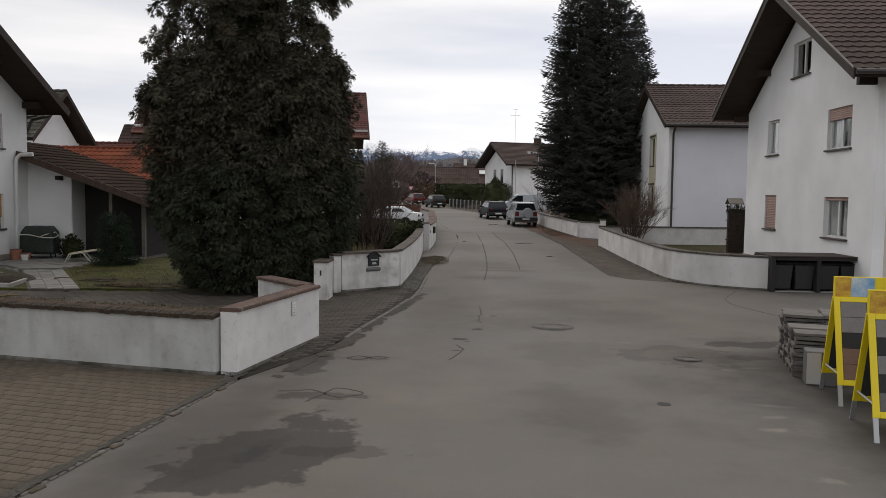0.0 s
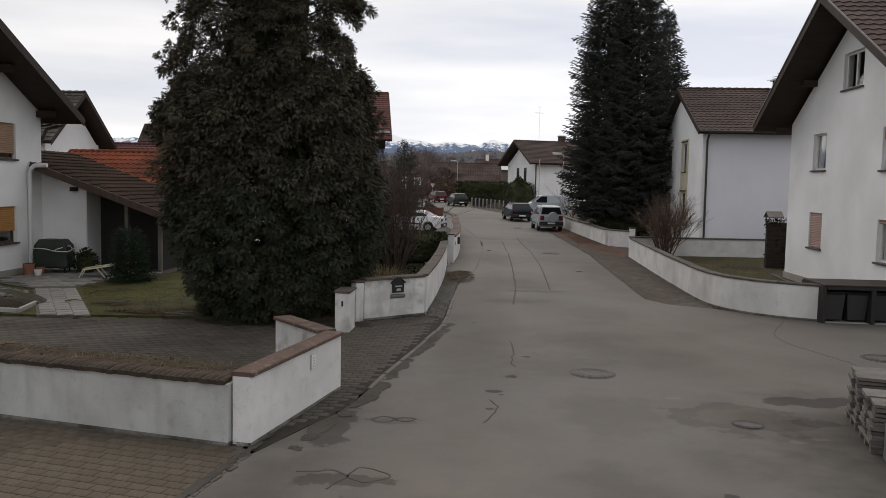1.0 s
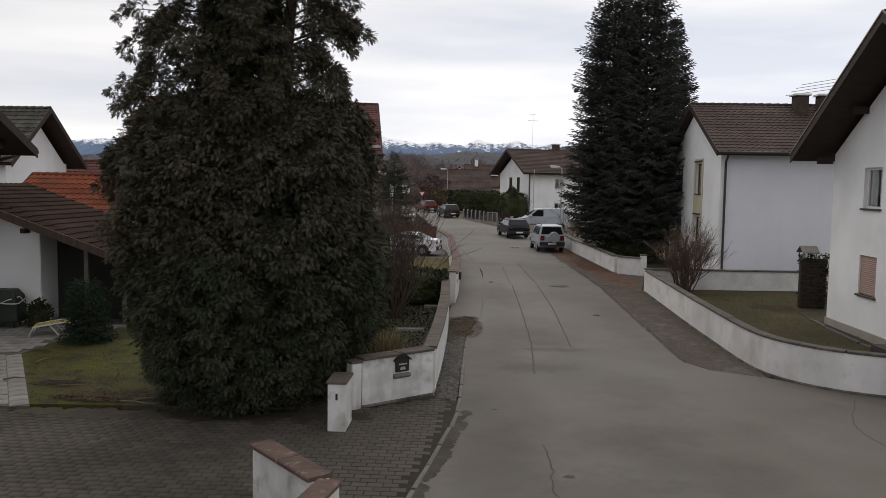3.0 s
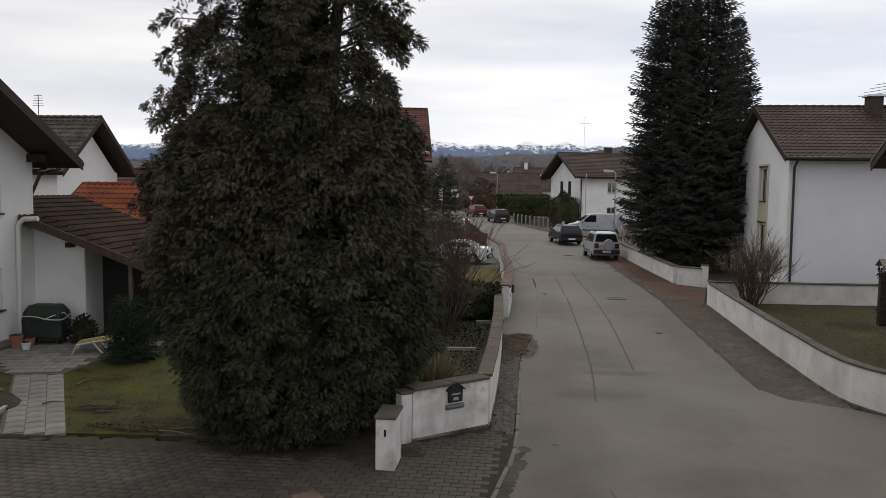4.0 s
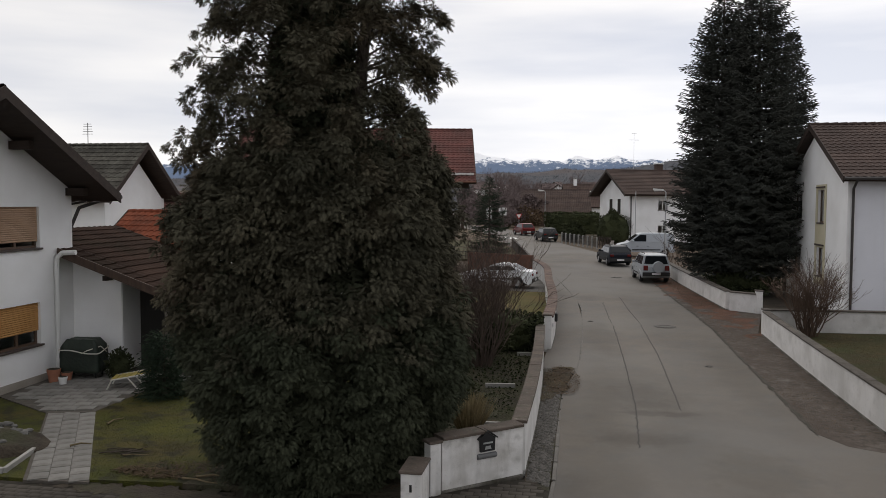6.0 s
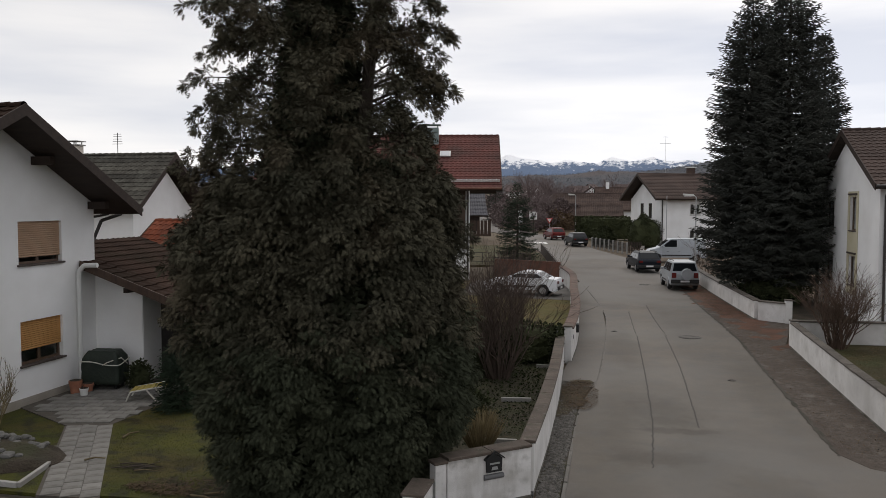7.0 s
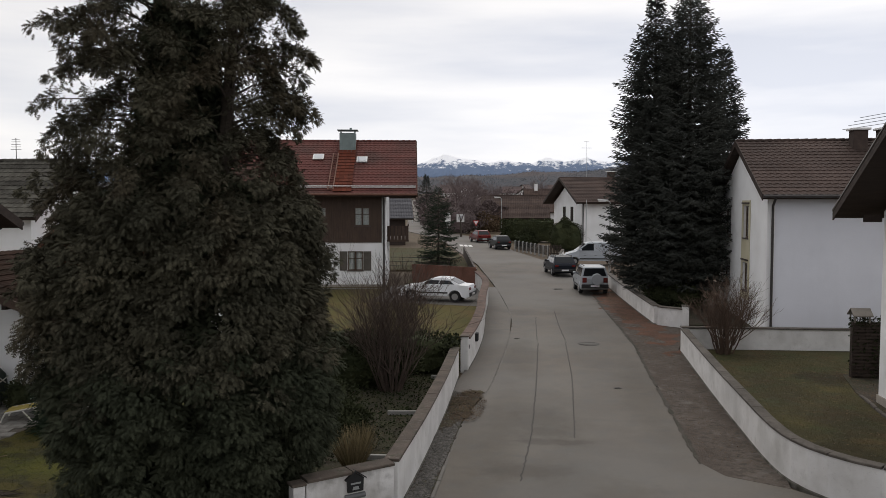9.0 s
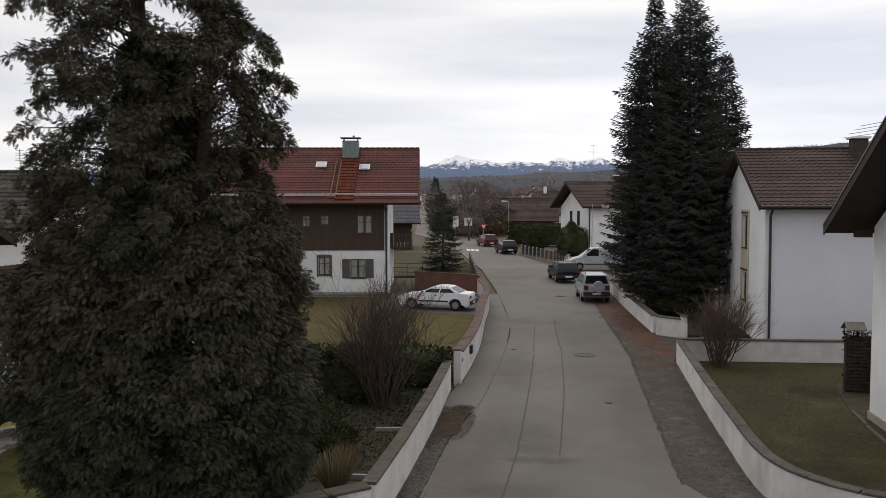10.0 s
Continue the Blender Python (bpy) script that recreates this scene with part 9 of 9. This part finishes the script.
for a, b in zip(edge, edge[1:]):
    d = b - a
    ob = link("edging_stone", slim, road)
    ob.matrix_basis = pose(b.x, b.y, rng.uniform(-0.008, 0.006), rng.uniform(-3, 3), rng.uniform(-3, 3), math.degrees(math.atan2(d.y, d.x)) + rng.uniform(-3, 3))
# dirt gathered in the gutter beside the kerb and along the forecourt's edge
for k, y in enumerate((11.6, 13.2, 15.0, 16.9, 18.4)):
    p = min(line, key=lambda q: abs(q.y - y))
    ragged("gutter_dirt", p.x + 0.1, p.y, 0.13, 1.0, -0.13, GUTTER, 0.004 + 0.004 * (k % 2), "dark damp dirt gathered in the gutter beside the kerb", "dirt", 0.022, 3.0, seed=60.0 + k)
for k, y in enumerate((5.6, 6.8, 8.0, 9.2, 10.2)):
    p = min(line, key=lambda q: abs(q.y - y))
    ragged("edge_dirt", p.x - 0.05, p.y, 0.06, 0.65, -0.14, GUTTER, 0.022 + 0.004 * (k % 2), "dark dirt along the edge of the forecourt", "dirt", 0.02, 3.4, seed=70.0 + k)

for k, (x, y) in enumerate(((4.14, 26.5), (4.13, 29.8), (4.12, 33.2), (4.13, 36.6), (4.08, 40.0), (3.93, 43.2), (3.72, 46.6), (3.52, 50.0), (3.4, 53.4))):
    ragged("edge_dirt", x, y, 0.055, 1.9, 0.06 if y > 39 else 0.0, GUTTER, 0.011 + 0.004 * (k % 2), "dark dirt along the broken edge of the street", "dirt", 0.025, 2.4, seed=80.0 + k)

# gravel at the foot of the wall, leaves on verges, grass blades
g = np.random.default_rng(3)
PEB = [(1, 0, 0), (0.3, 0.9, 0), (-0.8, 0.5, 0), (-0.8, -0.5, 0), (0.3, -0.9, 0), (0.1, 0.05, 0.55)]
PEB_F = [(0, 1, 5), (1, 2, 5), (2, 3, 5), (3, 4, 5), (4, 0, 5)]


def strew(name, poly, n, size, lift, mat, label, template=PEB, faces=PEB_F, flat=True, up=0.0, category="gravel"):
    xs, ys = [p[0] for p in poly], [p[1] for p in poly]
    pts = []
    while len(pts) < n:
        x, y = g.uniform(min(xs), max(xs)), g.uniform(min(ys), max(ys))
        if inside(x, y, poly):
            pts.append((x, y, gz(y) + lift))
    d = g.normal(0, 1, (n, 3))
    d[:, 2] = up + d[:, 2] * (0.12 if flat else 0.35)
    return tagged(scatter(name, template, faces, frames_for(pts, d, g.uniform(*size, n), g, 0.15 if flat else 0.8), mat), label, category, "", "stuff")


strew("gravel", [(-1.92, 20.5), (-1.52, 20.2), (-1.5, 28.5), (-1.95, 28.5)], 2600, (0.02, 0.055), 0.015, PEBBLE, "dark grey gravel along the foot of the white wall")
ragged("leaf_litter", -1.68, 28.3, 0.33, 1.9, -0.1, BED, 0.034, "brown dirt and leaf litter beside the wall", "litter", 0.04, 1.4, seed=31.0)
strew("fallen_leaves", blotch(rng, -1.5, 28.6, 0.5, 1.9, 24, 0.1), 2200, (0.025, 0.07), 0.04, LEAF_BROWN, "brown fallen leaves beside the wall", LEAF, LEAF_F, category="leaves")
strew("verge_leaves", [(4.2, 45), (5.5, 45), (4.9, 57), (3.9, 58)], 1500, (0.04, 0.1), 0.03, LEAF_BROWN, "rust-brown leaves on the verge", LEAF, LEAF_F, category="leaves")
strew("verge_grit", [(4.25, 24.6), (5.6, 24.4), (5.7, 43), (4.2, 43)], 4200, (0.015, 0.05), 0.012, LEAF_BROWN, "brown twigs and leaf crumbs on the verge", LEAF, LEAF_F)
BLADE = [(0, -0.05, 0), (0, 0.05, 0), (0.6, 0.03, 0.02), (1.0, 0, -0.05)]
BLADE_F = [(0, 1, 2, 3)]
GRASS = material("grass_blades", (0.042, 0.042, 0.012), (0.068, 0.059, 0.017), 1.2, 0.9, 0.0, 20, by_piece=0.3, stain=(0.08, 0.054, 0.024), stain_scale=1.7, stain_amount=0.7, extra=((0.7, (0.03, 0.033, 0.012), 0.48, 0.66, 0.8),))
GRASS_DARK = material("dark_grass_blades", (0.044, 0.049, 0.0065), (0.068, 0.066, 0.01), 1.2, 0.9, 0.0, 20, by_piece=0.25, stain=(0.075, 0.06, 0.02), stain_scale=1.5, stain_amount=0.6, extra=((2.2, (0.022, 0.023, 0.01), 0.5, 0.66, 0.85),))
strew("lawn_grass", [(-9.7, 19.0), (-7.5, 19.2), (-8.3, 23.5), (-11.9, 25.2), (-12.1, 23)], 9000, (0.03, 0.07), 0.065, GRASS_DARK, "short winter grass of the lawn", BLADE, BLADE_F, False, 0.9, "grass")
strew("lawn_grass_2", [(6.0, 24), (8.5, 22.2), (9.4, 22.5), (9.42, 30), (10.2, 33.8), (11, 35), (11, 37.5), (6.1, 37.4)], 12000, (0.03, 0.07), 0.125, GRASS, "short yellowish grass inside the curved wall", BLADE, BLADE_F, False, 0.8, "grass")
strew("needle_litter", blotch(rng, -6.6, 19.7, 2.4, 0.7, 24, 0.1), 2000, (0.03, 0.08), 0.09, LEAF_BROWN, "brown needles and twigs under the conifer", LEAF, LEAF_F, category="leaves")
n = 4500
x = g.uniform(-9.5, -3.7, n)
y = 10.72 - (x + 3.462) * 0.2297 + g.uniform(0.12, 1.9, n)
z = [bed_height(a, b) + 0.012 for a, b in zip(x, y)]
d = g.normal(0, 1, (n, 3))
d[:, 2] *= 0.2
tagged(scatter("bed_litter", LEAF, LEAF_F, frames_for(np.stack((x, y, z), 1), d, g.uniform(0.015, 0.05, n), g, 0.3), LEAF_BROWN), "dead leaves on the raised bed", "leaves", "", "stuff")
d = g.normal(0, 0.5, (n, 3))
d[:, 2] = 0.7
n = 700
tagged(scatter("bed_grass", BLADE, BLADE_F, frames_for(np.stack((x[::-1], y[::-1], np.array(z[::-1]) - 0.015), 1)[:n], d[:n], g.uniform(0.04, 0.09, n), g, 0.8), DRY), "dry yellow grass on the raised bed", "grass", "", "stuff")
strew("lawn_leaves", [(6.0, 24), (8.5, 22.2), (9.8, 22.5), (9.8, 30), (11, 31), (11, 37.5), (6.1, 37.4)], 900, (0.04, 0.09), 0.14, LEAF_BROWN, "brown leaves strewn over the lawn", LEAF, LEAF_F, category="leaves")
strew("garden_litter", [(-5.5, 23.5), (-2.5, 21.6), (-2.4, 32), (-6.5, 32.5)], 900, (0.03, 0.1), 0.09, LEAF_BROWN, "dead leaves and twigs on the garden soil", LEAF, LEAF_F, category="leaves")
strew("verge_stones", [(4.2, 24.6), (5.5, 24.2), (5.7, 43), (4.2, 43)], 300, (0.012, 0.026), 0.012, PEBBLE, "small stones strewn over the verge")
strew("ground_ivy", [(-6.5, 24.5), (-3.9, 23.0), (-2.6, 24.5), (-2.5, 32), (-7.0, 32.8)], 5200, (0.04, 0.1), 0.1, IVY, "dark creeping ivy over the garden soil", LEAF, LEAF_F, False, 0.2, "ground cover")

# bed along the house foot with its pale edging, straw and sticks on the lawns
patch("house_bed", [(9.6, 22.2), (10.0, 22.2), (10.0, 30.08), (11.25, 30.08), (11.25, 33.6), (10.3, 33.8), (9.8, 31.2), (9.62, 28)], 0.142, SOIL, 0.1, "dark soil bed along the foot of the white house", "soil")
bm = bmesh.new()
box(bm, -0.24, -0.05, -0.1, 0.24, 0.05, 0.07, bevel=0.02)
border = finish("border_stone", bm, COPING_GREY)
bed = thing("garden_edging", pose(9.6, 24, gz(24) + 0.13), "pale weathered stone edging of the bed beside the house", "edging")
path = curve_points([(9.55, 23.0), (9.55, 26.5), (9.6, 28.5), (9.78, 30.6)], 0.5)
for a, b in zip(path, path[1:]):
    d = b - a
    ob = link("border_stone", border, bed)
    ob.matrix_basis = pose(b.x - 9.6, b.y - 24, gz(b.y) - gz(24) + rng.uniform(-0.015, 0.015), 0, rng.uniform(-2, 2), math.degrees(math.atan2(d.y, d.x)) + rng.uniform(-3, 3))
strew("bed_leaves", [(9.65, 23), (9.98, 23), (9.98, 30), (11.1, 30.2), (11.1, 33.4), (10.3, 33.4), (9.75, 30)], 500, (0.03, 0.09), 0.15, LEAF_BROWN, "dead leaves on the soil beside the house", LEAF, LEAF_F, category="leaves")
strew("dry_straw", blotch(rng, -8.75, 19.4, 0.75, 0.24, 20, 0.2), 500, (0.08, 0.2), 0.095, LEAF_BROWN, "reddish brown straw and bark on the lawn edge", BLADE, BLADE_F, True, 0.05, "straw")


def lying_stick(x, y, turn, length, r, mat, label):
    bm = bmesh.new()
    limb_mesh(bm, [(-length / 2, 0, r), (-length * 0.1, 0.03, r + 0.015), (length * 0.25, -0.02, r + 0.02), (length / 2, 0.05, r)], r, r * 0.5, 6)
    ob = whole("stick", bm, mat, label, "stick", "sticks on the lawn")
    ob.matrix_basis = pose(x, y, gz(y) + 0.085, 0, 0, turn)


lying_stick(-7.65, 19.1, -14, 0.75, 0.02, DRY_WOOD, "pale barkless stick lying beside the driveway")
lying_stick(-9.55, 20.2, 8, 0.5, 0.014, DRY_WOOD, "short pale stick lying on the lawn")
for k in range(7):
    lying_stick(-10.05 + 0.13 * math.sin(k * 2.1) + 0.07 * k, 20.42 + 0.1 * math.cos(k * 1.7), 20 * math.sin(k * 1.3) + (90 if k == 4 else 10), 0.55 + 0.06 * (k % 3), 0.012, BARK, "thin dark twig lying on the mossy lawn")
